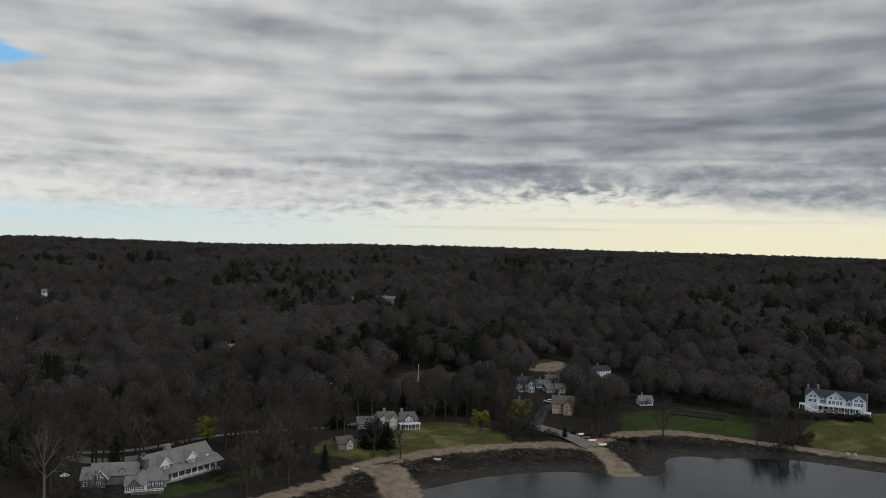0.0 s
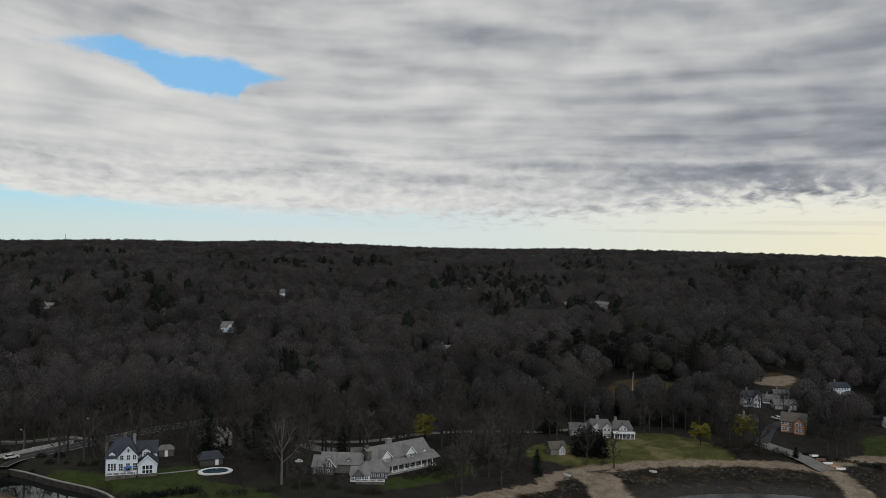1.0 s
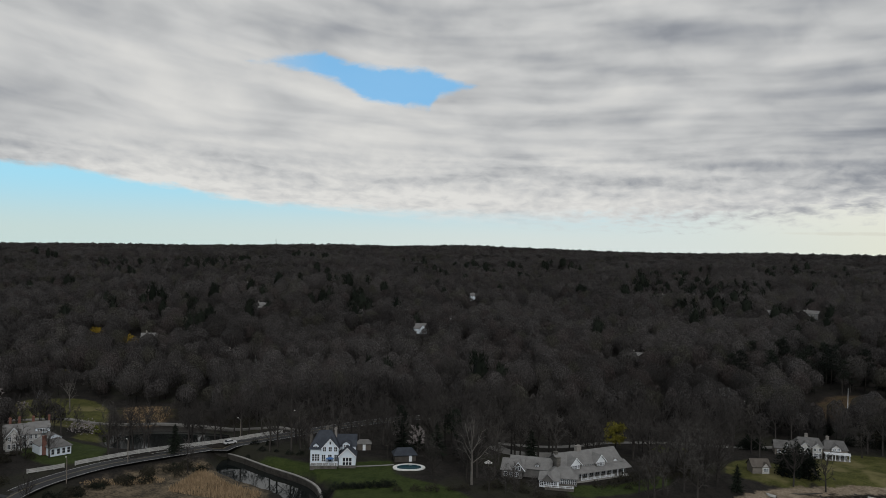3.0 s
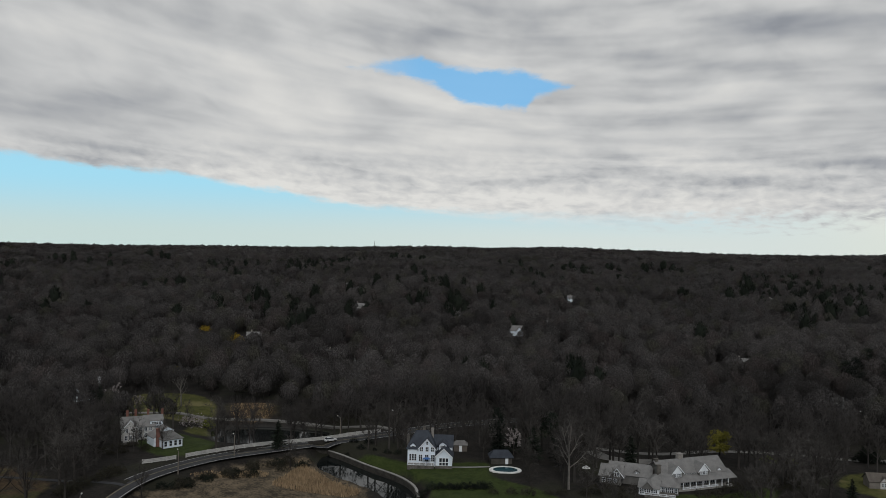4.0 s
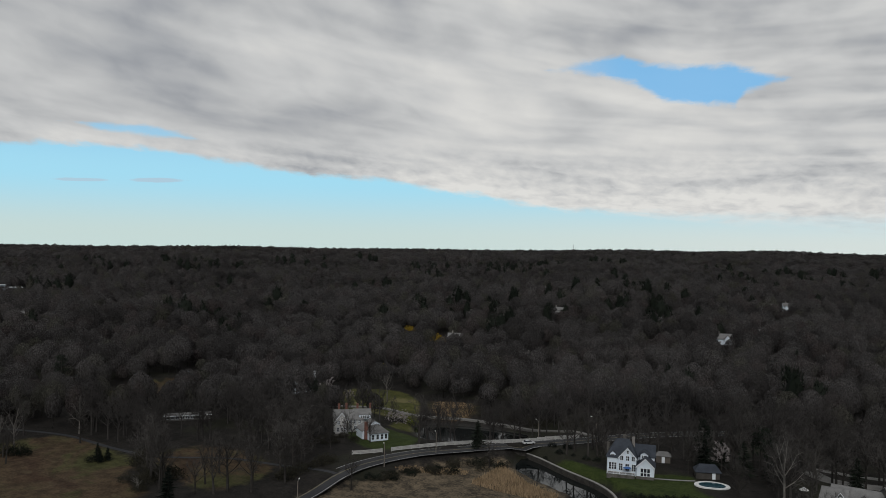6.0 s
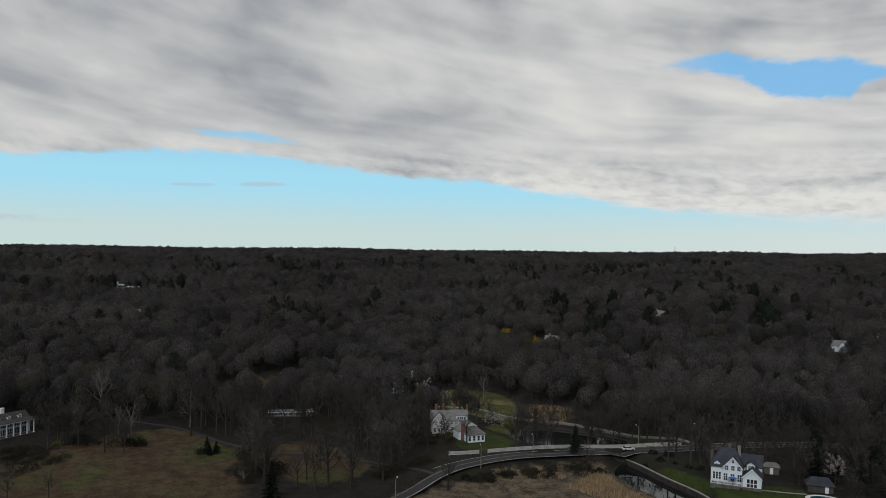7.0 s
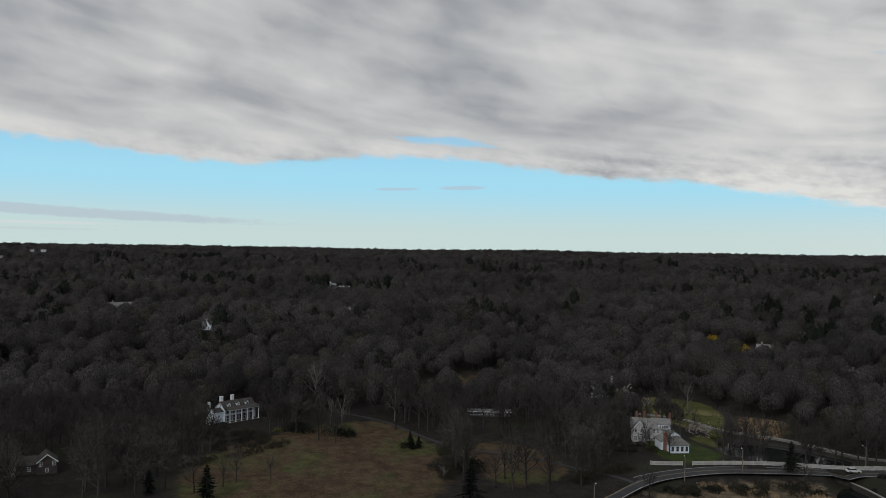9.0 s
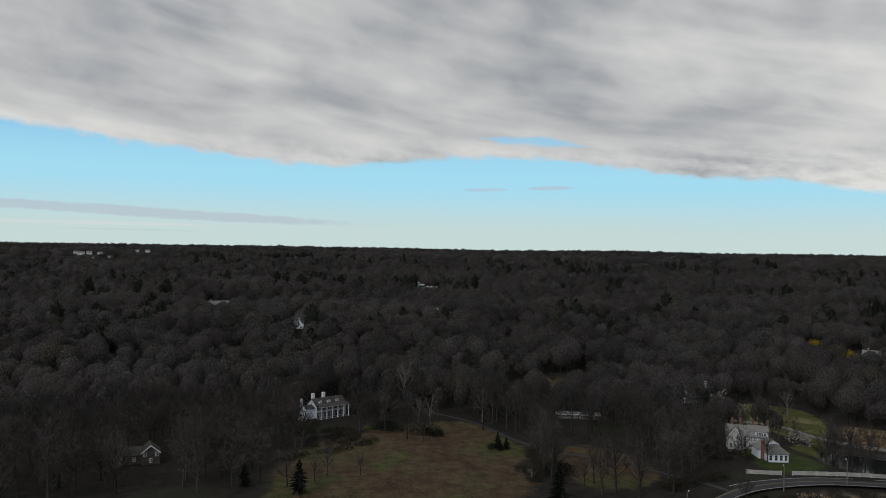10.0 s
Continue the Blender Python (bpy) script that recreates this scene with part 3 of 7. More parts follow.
def tube(V, F, a, b, ra, rb, sides=3):
    """A tapered limb from a to b, added to lists of corners and triangles."""
    a, b = np.asarray(a, float), np.asarray(b, float)
    d = b - a
    d = d / (np.linalg.norm(d) + 1e-9)
    u = np.cross(d, [0.3, 0.9, 0.2])
    u /= np.linalg.norm(u) + 1e-9
    w = np.cross(d, u)
    s = len(V)
    for c, r in ((a, ra), (b, rb)):
        for k in range(sides):
            g = 6.2832 * k / sides
            V.append(c + r * (np.cos(g) * u + np.sin(g) * w))
    for k in range(sides):
        k2 = (k + 1) % sides
        F.append((s + k, s + k2, s + sides + k2))
        F.append((s + k, s + sides + k2, s + sides + k))


def needle(V, F, a, d, length, width, r):
    """A twig: one slim triangle."""
    side = np.cross(d, r.normal(size=3))
    side /= np.linalg.norm(side) + 1e-9
    s = len(V)
    V += [a + side * width / 2, a - side * width / 2, a + d * length]
    F.append((s, s + 1, s + 2))


def unit(v):
    return v / (np.linalg.norm(v) + 1e-9)


def bare_tree(seed, h=16.0, spread=5.5, limbs=9, subs=4, twigs=12, width=0.09, fork=0.28, droop=0.0):
    """Limbs and twigs of a leafless broadleaf tree."""
    r = np.random.RandomState(seed)
    V, F, TV, TF = [], [], [], []
    lean = r.normal(size=2) * 0.03 * h
    top = np.array([lean[0], lean[1], h * 0.62])
    mid = np.array([lean[0] * 0.3, lean[1] * 0.3, h * fork])
    tube(V, F, (0, 0, -0.6), mid, 0.024 * h, 0.018 * h, 5)
    tube(V, F, mid, top, 0.018 * h, 0.008 * h, 4)
    ends = []
    for i in range(limbs):
        s = i / max(1, limbs - 1)
        root = mid + (top - mid) * (s * 0.95)
        g = i * 2.4 + r.uniform(-0.5, 0.5)
        out = spread * (0.95 - 0.55 * s) * r.uniform(0.75, 1.1)
        up = h * (0.30 + 0.12 * s) * r.uniform(0.7, 1.1)
        end = root + np.array([np.cos(g) * out, np.sin(g) * out, up])
        end[2] = min(end[2], h * r.uniform(0.86, 1.0))
        knee = root + (end - root) * 0.5 + np.array([np.cos(g), np.sin(g), 0]) * out * 0.10
        tube(V, F, root, knee, 0.009 * h, 0.006 * h, 3)
        tube(V, F, knee, end, 0.006 * h, 0.002 * h, 3)
        for k in range(subs):
            q = r.uniform(0.25, 1.0)
            p = root + (knee - root) * (q * 2) if q < 0.5 else knee + (end - knee) * (q * 2 - 1)
            dr = unit(unit(end - root) * 0.6 + r.normal(size=3) * 0.55 + np.array([0, 0, 0.25 - droop]))
            e = p + dr * h * r.uniform(0.11, 0.2)
            tube(V, F, p, e, 0.0036 * h, 0.0012 * h, 3)
            ends.append((p, e))
    for p, e in ends:
        for k in range(twigs):
            q = p + (e - p) * r.uniform(0.1, 1.0)
            d = unit(unit(e - p) * 0.7 + r.normal(size=3) * 0.75 + np.array([0, 0, 0.2 - 1.6 * droop]))
            needle(TV, TF, q, d, h * r.uniform(0.05, 0.13), width, r)
    return (np.array(V), np.array(F)), (np.array(TV), np.array(TF))


def spruce(seed, h=14.0, spread=3.0, tiers=18, per=15, width=0.6):
    """Trunk and drooping needle fans of a conifer."""
    r = np.random.RandomState(seed)
    V, F, TV, TF = [], [], [], []
    tube(V, F, (0, 0, -0.5), (0, 0, h * 0.95), 0.02 * h, 0.004 * h, 5)
    for i in range(tiers):
        s = i / (tiers - 1)
        z = h * (0.12 + 0.84 * s)
        R = spread * (1 - s) ** 0.7 * r.uniform(0.55, 1.15) + 0.3
        for k in range(per):
            g = 6.2832 * k / per + r.uniform(-0.3, 0.3)
            L = R * r.uniform(0.45, 1.2)
            d = unit(np.array([np.cos(g), np.sin(g), -0.28 + 0.5 * s]))
            up = np.array([0, 0, z + r.uniform(-0.7, 0.7) * 0.84 * h / tiers])
            needle(TV, TF, up + d * L * 0.12, d, L, width * (0.4 + R / spread), r)
            q = up + d * L * 0.5
            needle(TV, TF, q, unit(d + r.normal(size=3) * 0.6), L * 0.45, width * 0.8, r)
    return (np.array(V), np.array(F)), (np.array(TV), np.array(TF))


def pine(seed, h=18.0, spread=4.0, n=26):
    """A tall pine: bare lower trunk, clumps of needles above."""
    r = np.random.RandomState(seed)
    V, F, TV, TF = [], [], [], []
    tube(V, F, (0, 0, -0.5), (0.3, 0.2, h * 0.95), 0.017 * h, 0.005 * h, 5)
    for i in range(n):
        s = r.uniform(0, 1) ** 0.8
        z = h * (0.36 + 0.6 * s)
        g = r.uniform(0, 6.28)
        L = spread * (1.05 - 0.75 * s) * r.uniform(0.5, 1.1)
        e = np.array([np.cos(g) * L, np.sin(g) * L, z + 0.15 * L])
        tube(V, F, (0.3 * z / h, 0.2 * z / h, z), e, 0.06, 0.02, 3)
        for k in range(26):
            needle(TV, TF, e + r.normal(size=3) * np.array([1.0, 1.0, 0.45]) * 0.8, unit(r.normal(size=3) + np.array([0, 0, 0.3])), r.uniform(0.6, 1.2), 0.4, r)
    return (np.array(V), np.array(F)), (np.array(TV), np.array(TF))


def bush_shape(seed, w=2.0, h=1.6, n=380, leaf=0.24):
    """A shrub: short stems and a ragged dome of small leaves."""
    r = np.random.RandomState(seed)
    V, F, TV, TF = [], [], [], []
    for k in range(7):
        g = r.uniform(0, 6.28)
        tube(V, F, (0, 0, -0.2), (np.cos(g) * w * 0.5, np.sin(g) * w * 0.5, h * r.uniform(0.5, 0.85)), 0.05, 0.015, 3)
    for k in range(n):
        d = unit(r.normal(size=3))
        d[2] = abs(d[2])
        q = d * np.array([w, w, h]) * r.uniform(0.55, 1.0) * (1 + 0.15 * np.sin(5 * d[0] + seed) + 0.12 * np.cos(7 * d[1]))
        needle(TV, TF, q, unit(d + r.normal(size=3) * 0.8), leaf * r.uniform(0.7, 1.5), leaf * 0.8, r)
    return (np.array(V), np.array(F)), (np.array(TV), np.array(TF))


TREES = {}


def tree_kind(key, shape, bark, leaf):
    (v, f), (tv, tf) = shape
    TREES[key] = (mesh_from("trunk", v, f, M[bark]), mesh_from("crown", tv, tf, M[leaf]))


for s in range(7):
    tree_kind("bare%d" % s, bare_tree(20 + s, 15.5 + 1.2 * (s % 4), 5.2 + 0.5 * (s % 3), 10, 5, 15, 0.085, 0.22 + 0.03 * (s % 3)), "bark", "twigs")
for s in range(2):
    tree_kind("pale%d" % s, bare_tree(50 + s, 19, 5.5, 9, 4, 9, 0.085, 0.33), "pale_bark", "twigs")
for s in range(3):
    tree_kind("spruce%d" % s, spruce(60 + s, 11.5 + 2 * s, 4.4 + 0.4 * s), "bark", "needles")
for s in range(2):
    tree_kind("pine%d" % s, pine(70 + s), "bark", "needles")
for s in range(2):
    tree_kind("willow%d" % s, bare_tree(80 + s, 10.0, 4.6, 14, 9, 44, 0.2, 0.2, 0.42), "bark", "willow")
    tree_kind("blossom%d" % s, bare_tree(84 + s, 7.5, 3.2, 9, 5, 16, 0.26, 0.2), "bark", "blossom")
    tree_kind("shrub%d" % s, bush_shape(90 + s, 2.0, 1.7), "bark", "hedge")
    tree_kind("green_shrub%d" % s, bush_shape(94 + s, 2.2, 1.7), "bark", "fresh_green")
    tree_kind("dark_shrub%d" % s, bush_shape(97 + s, 2.0, 2.0, 520, 0.26), "bark", "needles")
tree_kind("blossom_shrub0", bush_shape(99, 3.0, 2.6, 420, 0.32), "bark", "blossom")

tree_kind("forsythia0", bush_shape(106, 4.2, 4.2, 900, 0.6), "bark", "forsythia")
tree_kind("cedar0", bush_shape(103, 3.6, 9.0, 2600, 0.5), "bark", "needles")
tree_kind("cedar1", bush_shape(104, 2.9, 7.5, 1900, 0.46), "bark", "needles")

LABELS = {
    "forsythia": ("shrub", "large golden-yellow flowering shrub among bare woods", "shrub", "yellow shrubs"),
    "cedar": ("cedar_tree", "broad dark evergreen tree dense to the ground", "tree", "conifers"),
    "bare": ("tree", "leafless grey-brown broadleaf tree with fine spreading twigs", "tree", "bare trees"),
    "pale": ("tree", "tall leafless tree with a pale bleached trunk", "tree", "pale trees"),
    "spruce": ("spruce_tree", "dark green spruce with drooping branches", "tree", "conifers"),
    "pine": ("pine_tree", "tall dark pine with clumped needles and bare lower trunk", "tree", "conifers"),
    "willow": ("willow_tree", "weeping willow in bright yellow spring colour", "tree", "willows"),
    "blossom": ("blossom_tree", "small tree in pale pinkish-white blossom", "tree", "blossom trees"),
    "shrub": ("shrub", "bare brown twiggy garden shrub", "shrub", "shrubs"),
    "green_shrub": ("shrub", "yellow-green shrub coming into leaf", "shrub", "shrubs"),
    "dark_shrub": ("shrub", "dense dark evergreen shrub", "shrub", "shrubs"),
    "blossom_shrub": ("shrub", "rounded shrub covered in pale blossom", "shrub", "shrubs"),
}


def plant(key, x, y, size=1.0, turn=None, label="", z=None):
    kind = key.rstrip("0123456789")
    nm, lab, cat, grp = LABELS[kind]
    turn = random.uniform(0, 360) if turn is None else turn
    ob = thing(nm, label or lab, cat, Matrix.Translation((x, y, ground_at(x, y) if z is None else z)) @ pose(0, 0, 0, 0, 0, turn) @ Matrix.Diagonal((size, size, size * random.uniform(0.92, 1.08), 1)), grp)
    part_of("trunk", TREES[key][0], ob)
    part_of("crown", TREES[key][1], ob)
    return ob


# ---- where no wood grows ----
KEEP = LAWNS + FIELDS + [MARSH, CREEK, POND]
ROAD_LINE = catmull(ROAD, 5.0)
CLEAR = []          # (x, y, radius): house plots
SIGHT = []          # (x, y, half width, metres kept low in front)


def open_ground(x, y):
    """True where nothing but grass, water or a building stands."""
    R = np.hypot(x, y)
    out = np.zeros(len(x), bool)
    k = R < 520
    xs, ys = x[k], y[k]
    o = signed(xs, ys, BAY) > -30
    for p in KEEP:
        o |= signed(xs, ys, p) > -2.5
    for line, w in ((ROAD_LINE, 8.0), (catmull(LANE, 5.0), 5.0), (catmull(DRIVE, 5.0), 5.0), (catmull(FLANE, 5.0), 4.0)):
        for q in line:
            o |= np.hypot(xs - q[0], ys - q[1]) < w
    out[k] = o
    for cx, cy, cr in CLEAR:
        out |= np.hypot(x - cx, y - cy) < cr
    for cx, cy, hw, depth in SIGHT:
        L = math.hypot(cx, cy)
        ux, uy = cx / L, cy / L
        along, side = x * ux + y * uy, np.abs(x * uy - y * ux)
        out |= (along < L) & (along > L - depth) & (side < hw)
    return out


def scatter(r0, r1, gap, seed, a0=-40.0, a1=112.0):
    """Jittered points on a ring sector, about `gap` metres apart."""
    r = np.random.RandomState(seed)
    n = int(math.radians(a1 - a0) * (r1 ** 2 - r0 ** 2) / 2 / gap ** 2)
    R = np.sqrt(r.uniform(r0 ** 2, r1 ** 2, n))
    A = np.radians(r.uniform(a0, a1, n))
    x, y = -np.sin(A) * R, np.cos(A) * R
    # thin out points that crowd one another
    cell = {}
    keep = np.zeros(n, bool)
    for i in range(n):
        c = (int(x[i] // (gap * 0.8)), int(y[i] // (gap * 0.8)))
        if cell.get(c, 0) < 1:
            cell[c] = 1
            keep[i] = True
    x, y = x[keep], y[keep]
    k = ~open_ground(x, y)
    return x[k], y[k], r


def joined(name, kinds, x, y, r, mat, label, lo=0.75, hi=1.2, cat="woodland"):
    """Many trees as one woodland mesh."""
    z = land(x, y)
    VV, FF, TT, base = [], [], [], 0
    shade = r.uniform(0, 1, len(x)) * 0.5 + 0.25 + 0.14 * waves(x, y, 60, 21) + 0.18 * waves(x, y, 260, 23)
    pick = r.randint(0, len(kinds), len(x))
    for k, (v, f) in enumerate(kinds):
        ids = np.where(pick == k)[0]
        if not len(ids):
            continue
        g, s = r.uniform(0, 6.28, len(ids)), r.uniform(lo, hi, len(ids))
        sz = s * r.uniform(0.88, 1.12, len(ids))
        c, q = np.cos(g), np.sin(g)
        X = (v[None, :, 0] * c[:, None] - v[None, :, 1] * q[:, None]) * s[:, None] + x[ids][:, None]
        Y = (v[None, :, 0] * q[:, None] + v[None, :, 1] * c[:, None]) * s[:, None] + y[ids][:, None]
        Z = v[None, :, 2] * sz[:, None] + z[ids][:, None]
        VV.append(np.stack([X, Y, Z], -1).reshape(-1, 3))
        FF.append((f[None] + (np.arange(len(ids)) * len(v))[:, None, None]).reshape(-1, 3) + base)
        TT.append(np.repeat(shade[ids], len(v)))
        base += len(ids) * len(v)
    ob = new(name, mesh_from(name, np.concatenate(VV), np.concatenate(FF), mat, True))
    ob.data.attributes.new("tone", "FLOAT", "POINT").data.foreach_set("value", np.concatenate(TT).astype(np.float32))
    return tagged(ob, label, cat, kind="stuff")


def merge(*shapes):
    V, F, b = [], [], 0
    for v, f in shapes:
        V.append(v)
        F.append(f + b)
        b += len(v)
    return np.concatenate(V), np.concatenate(F)


def dome(seed, w, h, z0, rows=3, cols=8):
    """The lumpy upper side of a crown."""
    r = np.random.RandomState(seed)
    V, F = [], []
    for i in range(rows):
        e = (i / rows) * 1.45
        for k in range(cols):
            g = 6.2832 * (k + 0.5 * (i % 2)) / cols
            q = r.uniform(0.8, 1.15)
            V.append((np.cos(g) * w * np.cos(e) * q, np.sin(g) * w * np.cos(e) * q, z0 + (h - z0) * np.sin(e) * r.uniform(0.9, 1.08)))
    V.append((0, 0, h))
    for i in range(rows - 1):
        for k in range(cols):
            a, b = i * cols + k, i * cols + (k + 1) % cols
            F += [(a, b, b + cols), (a, b + cols, a + cols)]
    for k in range(cols):
        F.append(((rows - 1) * cols + k, (rows - 1) * cols + (k + 1) % cols, rows * cols))
    return np.array(V), np.array(F)


def crown_form(seed, w, h, z0=0.55, rows=4, cols=8, rough=0.2):
    """The uneven, flattened body of a crown, closed below, in finer lumps."""
    r = np.random.RandomState(seed)
    zc, rz = h * z0, h * (1 - z0)
    V, F = [], []
    for i in range(rows):
        e = -0.75 + 2.05 * i / (rows - 1)
        for k in range(cols):
            g = 6.2832 * (k + 0.5 * (i % 2)) / cols
            q = r.uniform(1 - rough, 1 + rough)
            V.append((np.cos(g) * w * np.cos(e) * q, np.sin(g) * w * np.cos(e) * q, zc + rz * np.sin(e) * (0.7 if e < 0 else 1.0) * r.uniform(1 - rough * 0.5, 1 + rough * 0.5)))
    V.append((0, 0, h * r.uniform(0.95, 1.0)))
    for i in range(rows - 1):
        for k in range(cols):
            a, b = i * cols + k, i * cols + (k + 1) % cols
            if i % 2:
                F += [(a, b, b + cols), (a, b + cols, a + cols)]
            else:
                F += [(a, b, a + cols), (b, b + cols, a + cols)]
    for k in range(cols):
        F.append(((rows - 1) * cols + k, (rows - 1) * cols + (k + 1) % cols, rows * cols))
    return np.array(V), np.array(F)


def crown_twigs(seed, w, h, n, length, width, z0=0.55):
    """Slim twigs that stand out all round a crown."""
    r = np.random.RandomState(seed)
    zc, rz = h * z0, h * (1 - z0)
    V, F = [], []
    for k in range(n):
        d = unit(r.normal(size=3))
        d[2] = abs(d[2]) if r.uniform() < 0.8 else -0.5 * abs(d[2])
        p = np.array([d[0] * w, d[1] * w, zc + d[2] * rz]) * np.array([0.86, 0.86, 0.96])
        needle(V, F, p, unit(d * 0.9 + np.array([0, 0, 0.55]) + r.normal(size=3) * 0.4), length * r.uniform(0.5, 1.3), width, r)
    return np.array(V), np.array(F)


def wood_tree(seed, h, w, twigs, limbs, length=1.9, width=0.16, rows=4, cols=8, body=0.86):
    r = np.random.RandomState(seed)
    V, F = [], []
    tube(V, F, (0, 0, -0.6), (0, 0, h * 0.6), 0.015 * h, 0.009 * h, 3)
    for k in range(limbs):
        g = r.uniform(0, 6.28)
        z = h * r.uniform(0.25, 0.45)
        tube(V, F, (0, 0, z), (np.cos(g) * w * 0.75, np.sin(g) * w * 0.75, h * r.uniform(0.6, 0.85)), 0.006 * h, 0.002 * h, 3)
    return merge((np.array(V), np.array(F)), crown_form(seed + 2, w * body, h * 0.95, 0.55, rows, cols), crown_twigs(seed + 1, w, h, twigs, length, width))

# ======================= the woods =======================
LANE = [(-190, 238), (-207.5, 237.6), (-219.7, 235.3), (-237.8, 230.6), (-249.7, 225.6), (-259.1, 218.0), (-269.6, 208.3), (-278.0, 202.8), (-288.2, 194.2), (-300.5, 180.9)]
DRIVE = [(-120, 262), (-100, 268), (-84, 286), (-68, 296), (-41, 306), (-20, 322)]
FLANE = [(-330, 66), (-306, 82), (-276, 90), (-259, 98), (-243, 115), (-222, 128), (-208, 134)]

near_kinds = [wood_tree(200 + s, 12 + s % 5, 4.4 + 0.6 * (s % 3), 110, 4, 1.9, 0.13, 4, 7, 0.72) for s in range(8)]
mid_kinds = [wood_tree(240 + s, 11 + s % 5, 4.2 + 0.6 * (s % 5), 56, 2, 2.0, 0.2, 4, 7, 0.88) for s in range(10)]
far_kinds = [merge(crown_form(310 + s, 4.8 + 0.7 * (s % 4), 10 + s % 5, 0.42, 3, 7, 0.28), crown_twigs(320 + s, 5.6, 11.5 + s % 4, 12, 2.4, 0.34, 0.45)) for s in range(10)]
ridge_kinds = [merge(dome(330 + s, 9.5 + s, 10 + s % 4, 0.0, 2, 7), crown_twigs(350 + s, 10, 11.5 + s % 3, 5, 4.0, 0.9, 0.3)) for s in range(5)]
pine_kind = [merge(crown_form(340 + s, 1.7 + 0.4 * s, 10.5 + 1.2 * s, 0.5, 5, 6, 0.5), crown_twigs(345 + s, 2.3 + 0.5 * s, 12.2 + 1.2 * s, 90, 2.0, 0.6, 0.5)) for s in range(4)]

# ======================= buildings =======================
WINDOWS = {}


def lattice(xs, zs, y0, y1):
    """One flat grid of bars in the plane of x and z: every second cell is open."""
    bm = bmesh.new()
    rows = []
    for y in (y0, y1):
        rows.append([[bm.verts.new((x, y, z)) for z in zs] for x in xs])
    a, b = rows
    nx, nz = len(xs) - 1, len(zs) - 1

    def solid(i, k):
        return 0 <= i < nx and 0 <= k < nz and not (i % 2 and k % 2)

    for i in range(nx):
        for k in range(nz):
            if not solid(i, k):
                continue
            for g, turn in ((a, False), (b, True)):
                q = [g[i][k], g[i + 1][k], g[i + 1][k + 1], g[i][k + 1]]
                bm.faces.new(q[::-1] if turn else q)
            for di, dk, p, q in ((-1, 0, (i, k), (i, k + 1)), (1, 0, (i + 1, k), (i + 1, k + 1)), (0, -1, (i, k), (i + 1, k)), (0, 1, (i, k + 1), (i + 1, k + 1))):
                if not solid(i + di, k + dk):
                    bm.faces.new((a[p[0]][p[1]], a[q[0]][q[1]], b[q[0]][q[1]], b[p[0]][p[1]]))
    bmesh.ops.recalc_face_normals(bm, faces=bm.faces)
    return bm


def window_meshes(w, h, nx, ny):
    key = (round(w, 2), round(h, 2), nx, ny)
    if key not in WINDOWS:
        t = 0.11
        xs, zs = [-w / 2 - t, -w / 2], [-h / 2 - t, -h / 2]
        for i in range(1, nx):
            xs += [-w / 2 + w * i / nx - 0.05, -w / 2 + w * i / nx + 0.05]
        for i in range(1, ny):
            zs += [-h / 2 + h * i / ny - 0.035, -h / 2 + h * i / ny + 0.035]
        bm = lattice(xs + [w / 2, w / 2 + t], zs + [h / 2, h / 2 + t], -0.08, 0.03)
        fr = bpy.data.meshes.new("window")
        bm.to_mesh(fr)
        bm.free()
        fr.materials.append(M["trim_white"])
        bm = bmesh.new()
        box_bm(bm, -w / 2, w / 2, -0.03, 0.01, -h / 2, h / 2)
        bmesh.ops.recalc_face_normals(bm, faces=bm.faces)
        gl = bpy.data.meshes.new("pane")
        bm.to_mesh(gl)
        bm.free()
        gl.materials.append(M["glass"])
        WINDOWS[key] = (fr, gl)
    return WINDOWS[key]


